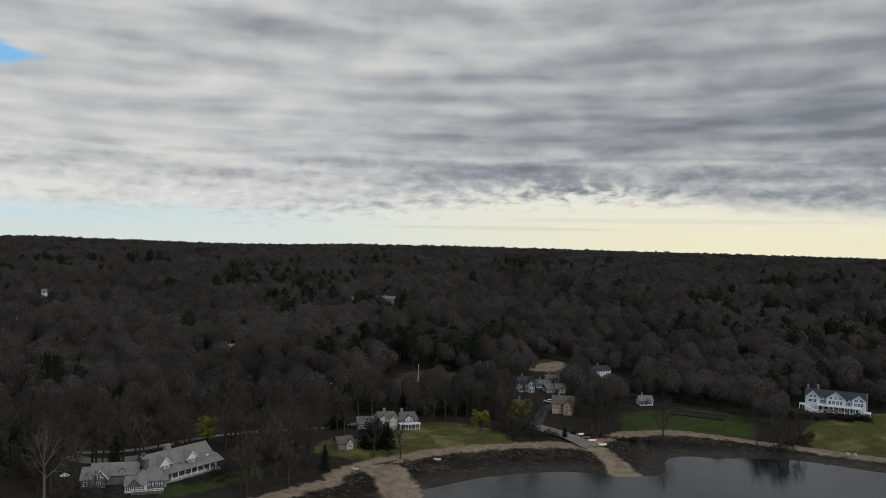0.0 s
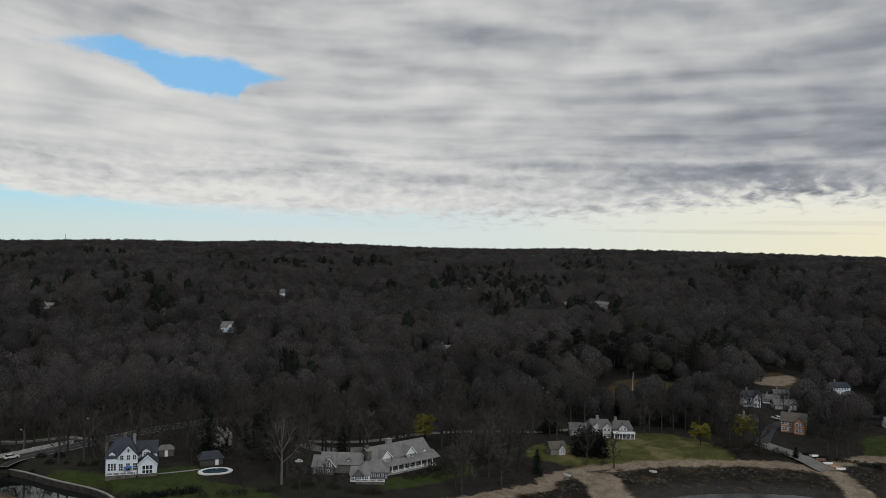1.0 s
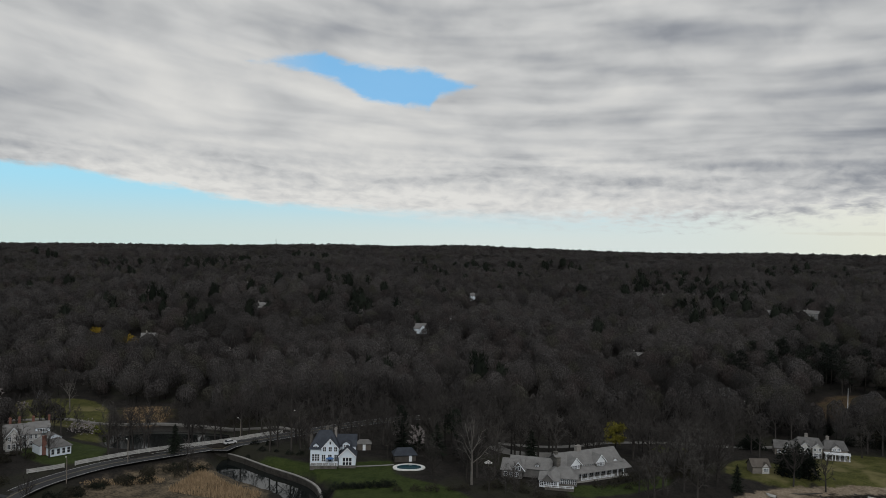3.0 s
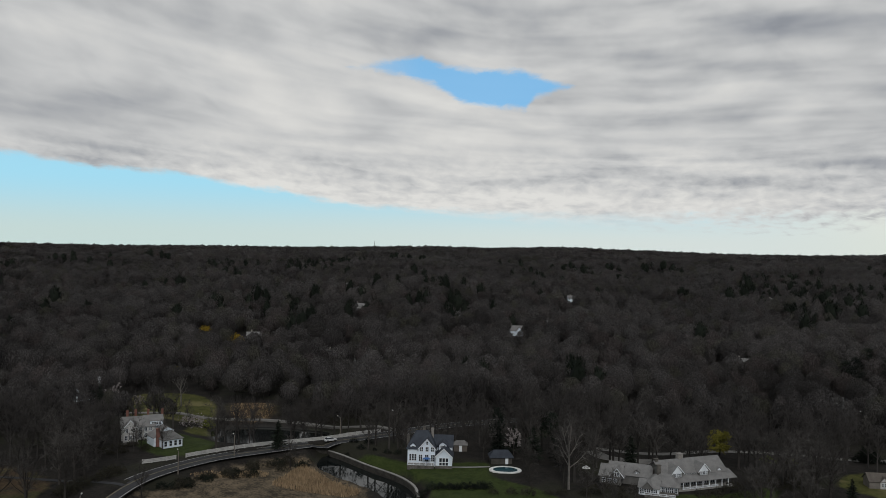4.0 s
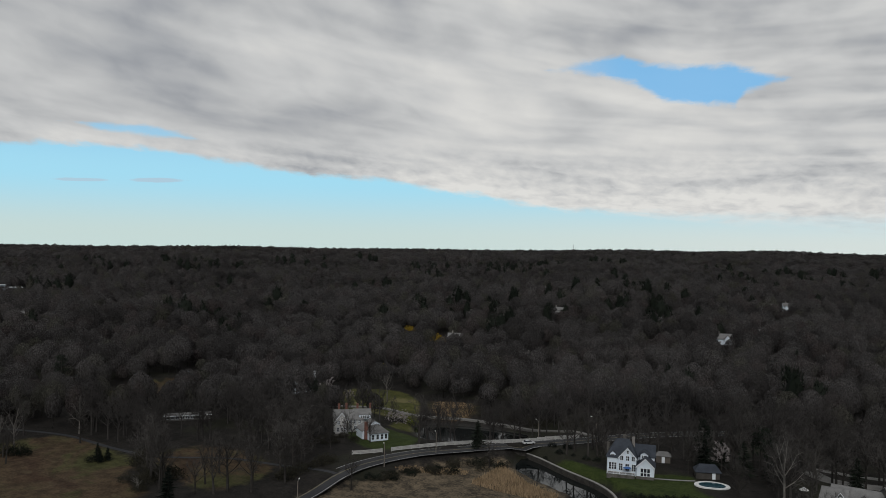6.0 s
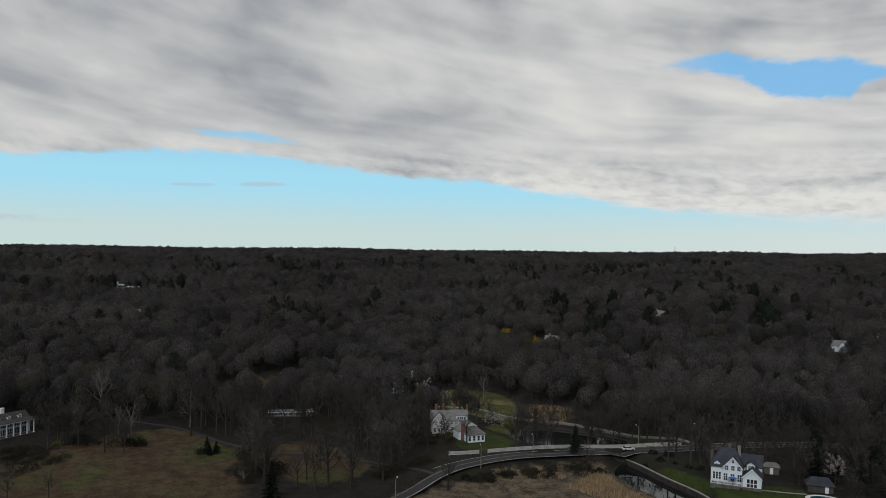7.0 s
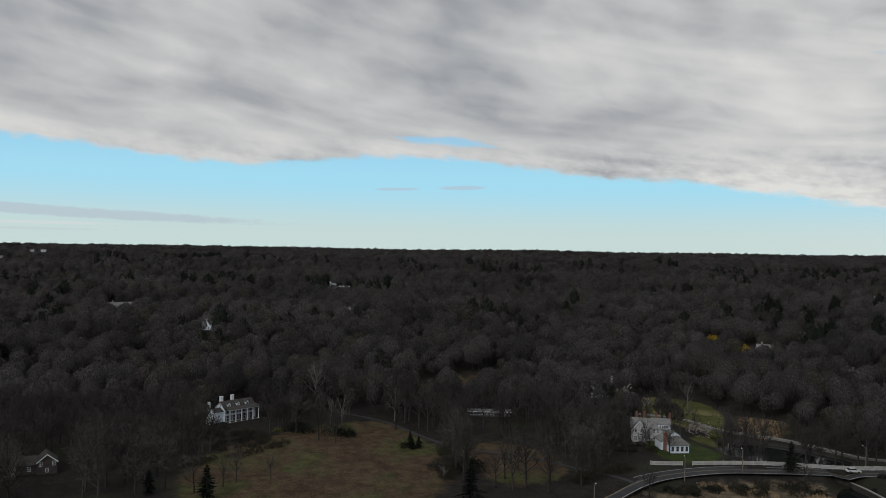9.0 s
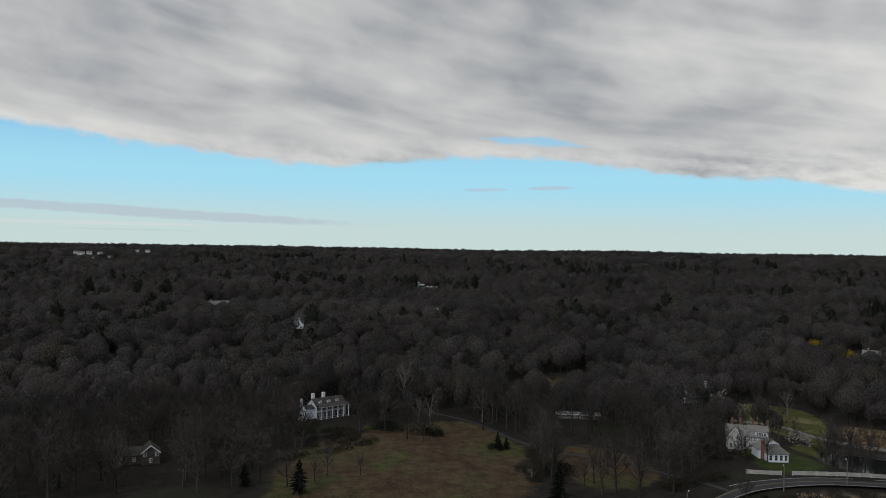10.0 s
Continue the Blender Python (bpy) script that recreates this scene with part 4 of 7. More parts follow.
class House:
    """A building in its own axes: x along the front, y into the depth, z up from the ground."""

    def __init__(self, name, label, x, y, turn, z=None, cat="house", group="", clear=0, sight=(0, 0), size=1.0, tall=1.0):
        self.e = thing(name, label, cat, Matrix.Translation((x, y, ground_at(x, y) if z is None else z)) @ pose(0, 0, 0, 0, 0, turn) @ Matrix.Diagonal((size, size, size * tall, 1)), group)
        if clear:
            CLEAR.append((x, y, clear))
        if sight[0]:
            SIGHT.append((x, y, sight[0], sight[1]))

    def block(self, x0, x1, y0, y1, z0, eave, ridge, axis="x", wall="white_paint", roof="slate_roof", over=0.45, hip=0.0, m=None):
        """Walls with gables, and a pitched roof of two or four slabs; hip: how far the ridge stops short of the ends."""
        bm = bmesh.new()
        cx, cy = (x0 + x1) / 2, (y0 + y1) / 2
        lo = [bm.verts.new(p) for p in ((x0, y0, z0), (x1, y0, z0), (x1, y1, z0), (x0, y1, z0))]
        hi = [bm.verts.new(p) for p in ((x0, y0, eave), (x1, y0, eave), (x1, y1, eave), (x0, y1, eave))]
        for i in range(4):
            bm.faces.new((lo[i], lo[(i + 1) % 4], hi[(i + 1) % 4], hi[i]))
        if not hip and ridge > eave:
            ends = ((x0, cy), (x1, cy)) if axis == "x" else ((cx, y0), (cx, y1))
            for (ex, ey), pair in zip(ends, ((3, 0), (1, 2)) if axis == "x" else ((0, 1), (2, 3))):
                t = bm.verts.new((ex, ey, ridge))
                bm.faces.new((hi[pair[0]], hi[pair[1]], t))
        w = part("wall", bm, M[wall], self.e, "", m)
        bm = bmesh.new()
        o = over
        half = (y1 - y0) / 2 if axis == "x" else (x1 - x0) / 2
        drop = (ridge - eave) / half * o
        ze = eave - drop + 0.05
        c = [(x0 - o, y0 - o), (x1 + o, y0 - o), (x1 + o, y1 + o), (x0 - o, y1 + o)]
        if axis == "x":
            r1, r2 = (x0 - o + hip * 1.0, cy), (x1 + o - hip * 1.0, cy)
        else:
            r1, r2 = (cx, y0 - o + hip), (cx, y1 + o - hip)
        th = 0.18
        top, bot = [], []
        for dz, lst in ((th, top), (0.0, bot)):
            for q in c:
                lst.append(bm.verts.new((q[0], q[1], ze + dz)))
            for q in (r1, r2):
                lst.append(bm.verts.new((q[0], q[1], ridge + 0.05 + dz)))
        sides = ((0, 1, 5, 4), (2, 3, 4, 5), (3, 0, 4), (1, 2, 5)) if axis == "x" else ((1, 2, 5, 4), (3, 0, 4, 5), (0, 1, 4), (2, 3, 5))
        for k, s in enumerate(sides):
            if len(s) == 3 and not hip:
                continue
            bm.faces.new([top[i] for i in s])
            bm.faces.new([bot[i] for i in reversed(s)])
        rim = ((0, 1), (1, 2), (2, 3), (3, 0)) if hip else (((0, 1), (2, 3), (1, 5), (5, 2), (3, 4), (4, 0)) if axis == "x" else ((1, 2), (3, 0), (0, 4), (4, 1), (2, 5), (5, 3)))
        for a, b in rim:
            bm.faces.new((top[a], bot[a], bot[b], top[b]))
        part("roof", bm, M[roof], self.e, "", m)
        return w

    def win(self, x, y, z, w=1.0, h=1.5, face="f", nx=2, ny=2, m=None):
        fr, gl = window_meshes(w, h, nx, ny)
        k = pose(x, y, z, 0, 0, {"f": 0, "r": 90, "b": 180, "l": -90}[face])
        ob = part_of("window", fr, self.e, "", k if m is None else m @ k)
        part_of("pane", gl, ob)

    def row(self, xs, y, z, w=1.0, h=1.5, face="f", nx=2, ny=2, m=None):
        for x in xs:
            if face in "fb":
                self.win(x, y, z, w, h, face, nx, ny, m)
            else:
                self.win(y, x, z, w, h, face, nx, ny, m)

    def box(self, name, x0, x1, y0, y1, z0, z1, mat, label="", m=None):
        bm = bmesh.new()
        box_bm(bm, x0, x1, y0, y1, z0, z1)
        bmesh.ops.bevel(bm, geom=bm.edges[:], offset=min(0.03, (z1 - z0) / 5, abs(x1 - x0) / 5, abs(y1 - y0) / 5), segments=1, affect="EDGES")
        return part(name, bm, M[mat], self.e, label, m)

    def chimney(self, x, y, z0, z1, w=0.9, mat="red_brick", pots=True, m=None):
        bm = bmesh.new()
        box_bm(bm, x - w / 2, x + w / 2, y - w * 0.4, y + w * 0.4, z0, z1)
        box_bm(bm, x - w / 2 - 0.1, x + w / 2 + 0.1, y - w * 0.4 - 0.1, y + w * 0.4 + 0.1, z1, z1 + 0.18)
        if pots:
            box_bm(bm, x - 0.28, x - 0.06, y - 0.12, y + 0.12, z1 + 0.18, z1 + 0.55)
            box_bm(bm, x + 0.06, x + 0.28, y - 0.12, y + 0.12, z1 + 0.18, z1 + 0.55)
        part("chimney", bm, M[mat], self.e, "", m)

    def railing(self, x0, x1, y0, y1, z, h=1.0, gap=0.35, m=None):
        bm = bmesh.new()
        L = math.hypot(x1 - x0, y1 - y0)
        n = max(2, int(L / gap))
        k = Matrix.Translation((x0, y0, z)) @ pose(0, 0, 0, 0, 0, math.degrees(math.atan2(y1 - y0, x1 - x0)))
        for a, b in ((0.1, 0.2), (h - 0.12, h)):
            box_bm(bm, 0, L, -0.06, 0.06, a, b, k)
        for i in range(n + 1):
            q = L * i / n
            big = 0.09 if i % 6 == 0 or i == n else 0.035
            box_bm(bm, q - big, q + big, -big, big, 0, h + (0.1 if big > 0.05 else -0.05), k)
        part("railing", bm, M["trim_white"], self.e, "", m)

    def column(self, x, y, z0, z1, r=0.2, m=None):
        bm = bmesh.new()
        bmesh.ops.create_cone(bm, cap_ends=True, segments=12, radius1=r, radius2=r * 0.82, depth=z1 - z0 - 0.5, matrix=Matrix.Translation((x, y, (z0 + z1) / 2)))
        box_bm(bm, x - r * 1.3, x + r * 1.3, y - r * 1.3, y + r * 1.3, z0, z0 + 0.25)
        box_bm(bm, x - r * 1.3, x + r * 1.3, y - r * 1.3, y + r * 1.3, z1 - 0.25, z1)
        part("column", bm, M["trim_white"], self.e, "", m)

    def dormer(self, x, y, z, w=1.8, wall="white_paint", roof="slate_roof", d=3.0, h=1.5, panes=2, m=None):
        """A gabled dormer whose front stands at y, sill at z."""
        self.block(x - w / 2, x + w / 2, y, y + d, z, z + h, z + h + w * 0.45, "y", wall, roof, 0.2, 0.0, m)
        self.win(x, y - 0.03, z + h * 0.52, w * 0.55, h * 0.72, "f", panes, 2, m)

    def fascia(self, x0, x1, y, eave, ridge, m=None):
        """White boards up the two slopes of a front gable."""
        bm = bmesh.new()
        cx = (x0 + x1) / 2
        for a in (x0, x1):
            vs = [bm.verts.new(p) for p in ((a, y, eave - 0.15), (a, y, eave + 0.25), (cx, y, ridge + 0.25), (cx, y, ridge - 0.15))]
            ws = [bm.verts.new((q.co.x, y + 0.1, q.co.z)) for q in vs]
            bm.faces.new(vs)
            bm.faces.new(ws[::-1])
            for i in range(4):
                bm.faces.new((vs[i], vs[(i + 1) % 4], ws[(i + 1) % 4], ws[i]))
        part("bargeboard", bm, M["trim_white"], self.e, "", m)


# ---- white house by the creek ----
def white_creek_house():
    h = House("house", "tall white gabled house with a dark slate roof above the creek", -152, 206.3, 33, clear=14, sight=(15, 45), size=0.9)
    h.block(-7.6, 2.2, 0, 10, 0, 6.4, 11.4, "x", over=0.5, hip=3.2)
    h.block(-3.6, 2.3, -0.7, 6, 0, 6.2, 9.6, "y")
    h.fascia(-3.9, 2.6, -1.2, 6.0, 9.65)
    h.block(1.0, 8.2, 4, 11, 0, 6.3, 9.4, "x")
    h.block(2.6, 8.4, -3.2, 4.5, 1.0, 4.2, 7.0, "y")
    h.fascia(2.3, 8.7, -3.75, 4.0, 7.05)
    h.box("plinth", 2.5, 8.5, -3.3, 4.0, -0.5, 1.05, "stone", "rough grey stone plinth")
    h.block(3.6, 6.2, 1.4, 5.5, 4, 7.4, 8.3, "y")
    h.row((4.3, 4.9, 5.5), 1.36, 6.6, 0.42, 0.9, "f", 1, 2)
    for zc, hh in ((3.4, 1.3), (2.0, 1.0)):
        h.row((4.4, 5.5, 6.6), -3.24, zc - 0.3, 0.85, hh, "f", 1, 1)
    h.row((-6.6, -5.7, -4.8), -0.04, 3.0, 0.65, 2.3, "f", 1, 3)
    h.row((-2.9, -0.7, 1.5), -0.74, 3.0, 1.2, 2.3, "f", 2, 3)
    h.row((-2.6, -0.6, 1.3), -0.74, 6.1, 1.0, 1.5, "f", 2, 2)
    h.win(-0.6, -0.74, 8.3, 0.6, 1.0, "f", 1, 2)
    h.dormer(-5.7, 0.1, 5.6, 2.0, d=3.5, h=1.5)
    h.row((3.0, 6.2), -7.64, 5.0, 0.9, 1.4, "l")
    h.row((2.5, 6.0), -7.64, 2.4, 0.9, 1.6, "l")
    h.row((-1.5, 1.5), 8.44, 3.0, 1.0, 1.6, "r")
    h.chimney(0.9, 6.5, 8, 11.8, 0.9, "gray_brick")
    h.chimney(-2.2, 8.0, 8, 12.0, 1.0, "stone")
    h.chimney(-7.8, 5.0, 0, 9.6, 0.9, "stone")
    h.box("terrace", -7.4, 2.0, -4.0, -0.75, -0.4, 1.2, "stone", "stone garden terrace")
    h.railing(-7.3, 1.9, -3.9, -3.9, 1.2)
    h.railing(-7.3, -7.3, -3.9, -0.2, 1.2)
    bm = bmesh.new()
    bmesh.ops.create_cone(bm, cap_ends=True, segments=8, radius1=1.5, radius2=0.05, depth=0.5, matrix=Matrix.Translation((-0.6, -2.3, 3.5)))
    box_bm(bm, -0.64, -0.56, -2.34, -2.26, 1.2, 3.6)
    part("terrace_umbrella", bm, M["blue_tarp"], h.e, "blue folded-out terrace umbrella")
    g = House("garden_shed", "small dark shed with a pale hipped roof on the lawn", -155.5, 229.5, 36, cat="shed", clear=4, sight=(3, 12))
    g.block(-2.3, 2.3, -1.6, 1.6, 0, 2.3, 3.3, "x", "brown_roof", "pale_roof", 0.3, 1.2)
    g.box("door", -0.5, 0.5, -1.68, -1.6, 0, 2.0, "trim_white", "white shed door")
    p = House("pool_house", "low dark pool house with a grey-green roof", -136, 224.5, 40, cat="pool house", clear=6, sight=(5, 10))
    p.block(-3.5, 3.5, -2, 2.5, 0, 2.4, 4.0, "x", "dark_shingle", "slate_roof", 0.5, 1.6)
    p.box("door", 1.2, 2.2, -2.08, -2.0, 0, 2.0, "trim_white", "white pool house door")


def swimming_pool():
    x, y = -130.0, 217.5
    t = thing("swimming_pool", "kidney-shaped covered pool with a broad pale paved edge", "pool", Matrix.Translation((x, y, ground_at(x, y))) @ pose(0, 0, 0, 0, 0, 32))
    CLEAR.append((x, y, 9))
    SIGHT.append((x, y, 7, 25))

    def outline(a, b, dent, n=36):
        out = []
        for i in range(n):
            g = 6.2832 * i / n
            k = 1 - dent * math.exp(-((g - 4.71) / 0.7) ** 2)
            out.append((a * math.cos(g) * k, b * math.sin(g) * k))
        return out

    for nm, a, b, dent, z0, z1, mat, lab in (("deck", 5.2, 4.3, 0.25, -0.2, 0.25, "canvas", "pale paved pool deck"), ("cover", 3.9, 2.9, 0.2, 0.0, 0.29, "pool_water", "dark blue-green pool water")):
        bm = bmesh.new()
        o = outline(a, b, dent)
        lo, hi = [bm.verts.new((q[0], q[1], z0)) for q in o], [bm.verts.new((q[0], q[1], z1)) for q in o]
        bm.faces.new(hi)
        for i in range(len(o)):
            bm.faces.new((lo[i], lo[(i + 1) % len(o)], hi[(i + 1) % len(o)], hi[i]))
        part(nm, bm, M[mat], t, lab)


# ---- long shingled mansion ----
def shingled_mansion():
    h = House("house", "long grey-shingled mansion with pale roofs, white gables and a porch", -81.5, 228.5, 56, clear=12, sight=(12, 30), size=0.84, tall=0.86)
    CLEAR.extend([(-75, 240, 13), (-70, 252, 9), (-97, 232, 13), (-104, 236, 9)])
    SIGHT.extend([(-72, 246, 10, 40), (-97, 230, 12, 40)])
    g = dict(wall="gray_shingle", roof="pale_roof")
    h.block(0, 27, 2.5, 12.5, 0, 5.6, 10.2, "x", over=0.6, **g)
    # front slope sweeps down over the porch
    bm = bmesh.new()
    vs = [(-0.5, -1.0, 3.2), (29.5, -1.0, 3.2), (29.0, 3.2, 5.7), (0.0, 3.2, 5.7)]
    a = [bm.verts.new(v) for v in vs]
    b = [bm.verts.new((v[0], v[1], v[2] + 0.2)) for v in vs]
    bm.faces.new(a[::-1])
    bm.faces.new(b)
    for i in range(4):
        bm.faces.new((a[i], a[(i + 1) % 4], b[(i + 1) % 4], b[i]))
    part("porch_roof", bm, M["pale_roof"], h.e)
    h.block(22, 30, 3, 11, 0, 3.6, 7.6, "x", over=0.6, hip=2.5, **g)
    for x, w in ((5.2, 4.4), (16.5, 4.2)):
        h.block(x - w / 2, x + w / 2, 1.2, 8, 4.6, 6.6, 9.4, "y", "gray_shingle", "pale_roof", 0.5)
        bm = bmesh.new()
        vs = [bm.verts.new(p) for p in ((x - w / 2, 1.14, 6.5), (x + w / 2, 1.14, 6.5), (x, 1.14, 9.3))]
        bm.faces.new(vs)
        ws = [bm.verts.new((q.co.x, 1.19, q.co.z)) for q in vs]
        for i in range(3):
            bm.faces.new((vs[i], vs[(i + 1) % 3], ws[(i + 1) % 3], ws[i]))
        part("gable_panel", bm, M["trim_white"], h.e, "white shingled gable end")
        h.fascia(x - w / 2 - 0.5, x + w / 2 + 0.5, 0.66, 6.2, 9.5)
        h.row((x - 1.1, x, x + 1.1), 1.12, 5.7, 0.8, 1.3)
    h.row((9.2, 10.2, 11.2, 12.2, 13.2), 2.44, 5.2, 0.75, 0.9, "f", 1, 1)
    h.block(8.4, 14.2, 2.2, 7, 4.4, 5.9, 7.2, "x", "gray_shingle", "pale_roof", 0.3)
    h.row((9.2, 10.3, 11.4, 12.5, 13.5), 2.14, 5.2, 0.8, 0.95, "f", 1, 1)
    h.dormer(24.2, 2.4, 4.4, 2.4, "trim_white", "pale_roof", 3.5, 1.3)
    for i in range(10):
        h.column(1.0 + i * 2.75, -0.7, 0.4, 3.3, 0.16)
    h.box("porch_floor", -0.3, 28, -1.2, 2.6, -0.3, 0.45, "concrete", "pale porch floor")
    h.railing(6, 21, -1.0, -1.0, 0.45, 0.85)
    for i in range(8):
        h.win(2.2 + i * 2.75, 2.42, 1.9, 1.5, 1.9, "f", 2, 2)
    h.row((24.5, 26.2, 28.2), 2.94, 1.9, 1.0, 1.6)
    h.row((5, 7.5), 30.04, 1.9, 1.0, 1.6, "r")
    # bowed bay at the near corner
    k = pose(0, 0, 0, 0, 0, -38)
    h.block(-6.5, 4.0, -3.4, 6.5, 0, 3.4, 6.6, "x", "gray_shingle", "pale_roof", 0.6, 3.8, k)
    h.row((-5.3, -3.9, -2.5, -1.1, 0.3, 1.7, 3.1), -3.46, 1.8, 1.0, 1.9, "f", 2, 2, k)
    h.row((-1, 2, 4.6), -6.54, 1.8, 1.1, 1.9, "l", 2, 2, k)
    h.chimney(-1.5, 3.0, 2, 10.0, 1.5, "stone", False)
    h.chimney(0.6, 7.5, 5, 11.0, 1.3, "stone", False)
    h.chimney(11.0, 8.0, 8, 12.2, 2.0, "gray_brick", False)
    # garage wing
    k = Matrix.Translation((-3.0, 7.0, 0)) @ pose(0, 0, 0, 0, 0, -42)
    h.block(-14, 1.0, 0, 8, 0, 4.0, 7.6, "x", over=0.5, m=k, **g)
    h.block(-16.5, -9.0, -3.0, 6, 0, 3.6, 7.0, "x", over=0.5, m=k, **g)
    h.block(-12.5, -8.2, -3.6, 3, 3.0, 3.8, 7.0, "y", "gray_shingle", "pale_roof", 0.45, 0.0, k)
    h.fascia(-13.0, -7.7, -4.1, 3.5, 7.05, k)
    h.row((-10.8, -9.9), -3.66, 4.6, 0.7, 1.5, "f", 1, 3, k)
    h.row((-15, -13, -11), -3.04, 1.7, 1.1, 1.5, "f", 2, 2, k)
    h.dormer(-4.0, 0.5, 4.2, 1.8, "gray_shingle", "pale_roof", 3.0, 1.2, 2, k)
    k2 = Matrix.Translation((-4.2, -1.0, 0)) @ pose(0, 0, 0, 0, 0, -42)
    h.block(-6.2, 0.5, -3.6, 4, 0, 3.0, 5.2, "x", over=0.4, m=k2, wall="trim_white", roof="pale_roof")
    h.row((-5.3, -4.1, -2.9, -1.7, -0.5), -3.66, 1.6, 1.0, 1.8, "f", 2, 3, k2)
    h.block(-5.0, -1.4, -4.2, 0, 2.6, 3.2, 5.4, "y", "gray_shingle", "pale_roof", 0.35, 0.0, k2)
    h.box("terrace", -7, 3, -9.0, -3.4, -0.4, 0.9, "stone", "stone terrace with steps", pose(0, 0, 0, 0, 0, -38))
    h.railing(-7, 3, -8.9, -8.9, 0.9, 0.9, 0.4, pose(0, 0, 0, 0, 0, -38))
    u = thing("umbrella", "closed white garden umbrella standing on grass", "umbrella", Matrix.Translation((-109, 232, ground_at(-109, 232))))
    bm = bmesh.new()
    bmesh.ops.create_cone(bm, cap_ends=True, segments=8, radius1=1.4, radius2=0.1, depth=0.8, matrix=Matrix.Translation((0, 0, 2.2)))
    part("canopy", bm, M["canvas"], u)
    bm = bmesh.new()
    box_bm(bm, -0.05, 0.05, -0.05, 0.05, 0, 2.6)
    part("pole", bm, M["pole_wood"], u)


# ---- shingle house above the beach lawn ----
def lawn_house():
    h = House("house", "weathered shingle house with white porches behind a wide lawn", -19.5, 304, 14, clear=13, sight=(12, 34), size=0.86, tall=0.78)
    h.block(-13.5, -4, 1, 8, 0, 3.6, 6.6, "x", "tan_shingle", "weathered_roof")
    h.block(-5.5, 4.5, 0, 9, 0, 5.6, 9.0, "x", "tan_shingle", "weathered_roof", hip=1.5)
    h.block(-4.2, -0.4, -0.8, 5, 0, 5.4, 7.9, "y", "pale_paint", "weathered_roof")
    h.block(0.4, 3.8, -0.8, 5, 0, 5.4, 7.7, "y", "pale_paint", "weathered_roof")
    h.fascia(-4.5, -0.1, -1.2, 5.2, 7.9)
    h.fascia(0.1, 4.1, -1.2, 5.2, 7.7)
    h.block(5, 13.5, 0.5, 8.5, 0, 5.0, 8.4, "x", "tan_shingle", "weathered_roof", hip=1.2)
    h.block(7.5, 11, -0.3, 4, 4.2, 5.6, 7.6, "y", "pale_paint", "weathered_roof")
    h.row((-3.2, -1.4, 1.2, 3.0), -0.84, 4.4, 0.8, 1.4)
    h.row((-3.4, -2.3, -1.2, 1.2, 2.1, 3.0), -0.84, 1.6, 0.85, 1.9)
    h.row((8.5, 10), -0.34, 5.0, 0.8, 1.2)
    h.box("porch_deck", 4.8, 13.8, -3.0, 0.5, -0.2, 0.4, "concrete", "pale porch deck")
    h.box("porch_roof", 4.6, 14, -3.2, 0.6, 3.2, 3.5, "trim_white", "flat white porch roof")
    for x in (5.0, 7.2, 8.4, 10.0, 11.8, 13.6):
        h.column(x, -2.9, 0.3, 3.2, 0.17)
    h.railing(4.8, 13.8, -3.1, -3.1, 3.5, 0.9)
    h.row((6, 7.8, 10.8, 12.5), 0.46, 1.7, 1.2, 1.9)
    h.row((-12, -10, -7.5), 0.96, 1.7, 1.0, 1.5)
    h.dormer(-9, 1.4, 3.8, 2.2, "pale_paint", "weathered_roof", 3.0, 1.1)
    h.chimney(-1.0, 6, 7, 10.4, 1.2, "gray_brick")
    h.chimney(7.0, 6, 7, 9.8, 1.1, "gray_brick")
    h.row((3, 6), 13.54, 3.8, 0.9, 1.3, "r")
    g = House("garage", "small grey shingle garage with a dark gabled roof", -33, 275, 30, cat="garage", clear=7, sight=(6, 30), size=0.82)
    g.block(-3.4, 3.4, -2.6, 3.0, 0, 2.8, 5.0, "x", "tan_shingle", "brown_roof")
    g.block(0.3, 3.0, -3.0, 0, 0, 2.6, 4.2, "y", "pale_paint", "brown_roof", 0.3)
    g.row((1.2, 2.2), -3.04, 1.5, 0.7, 1.2)
    g.win(3.44, 0.4, 1.6, 1.2, 1.2, "r")


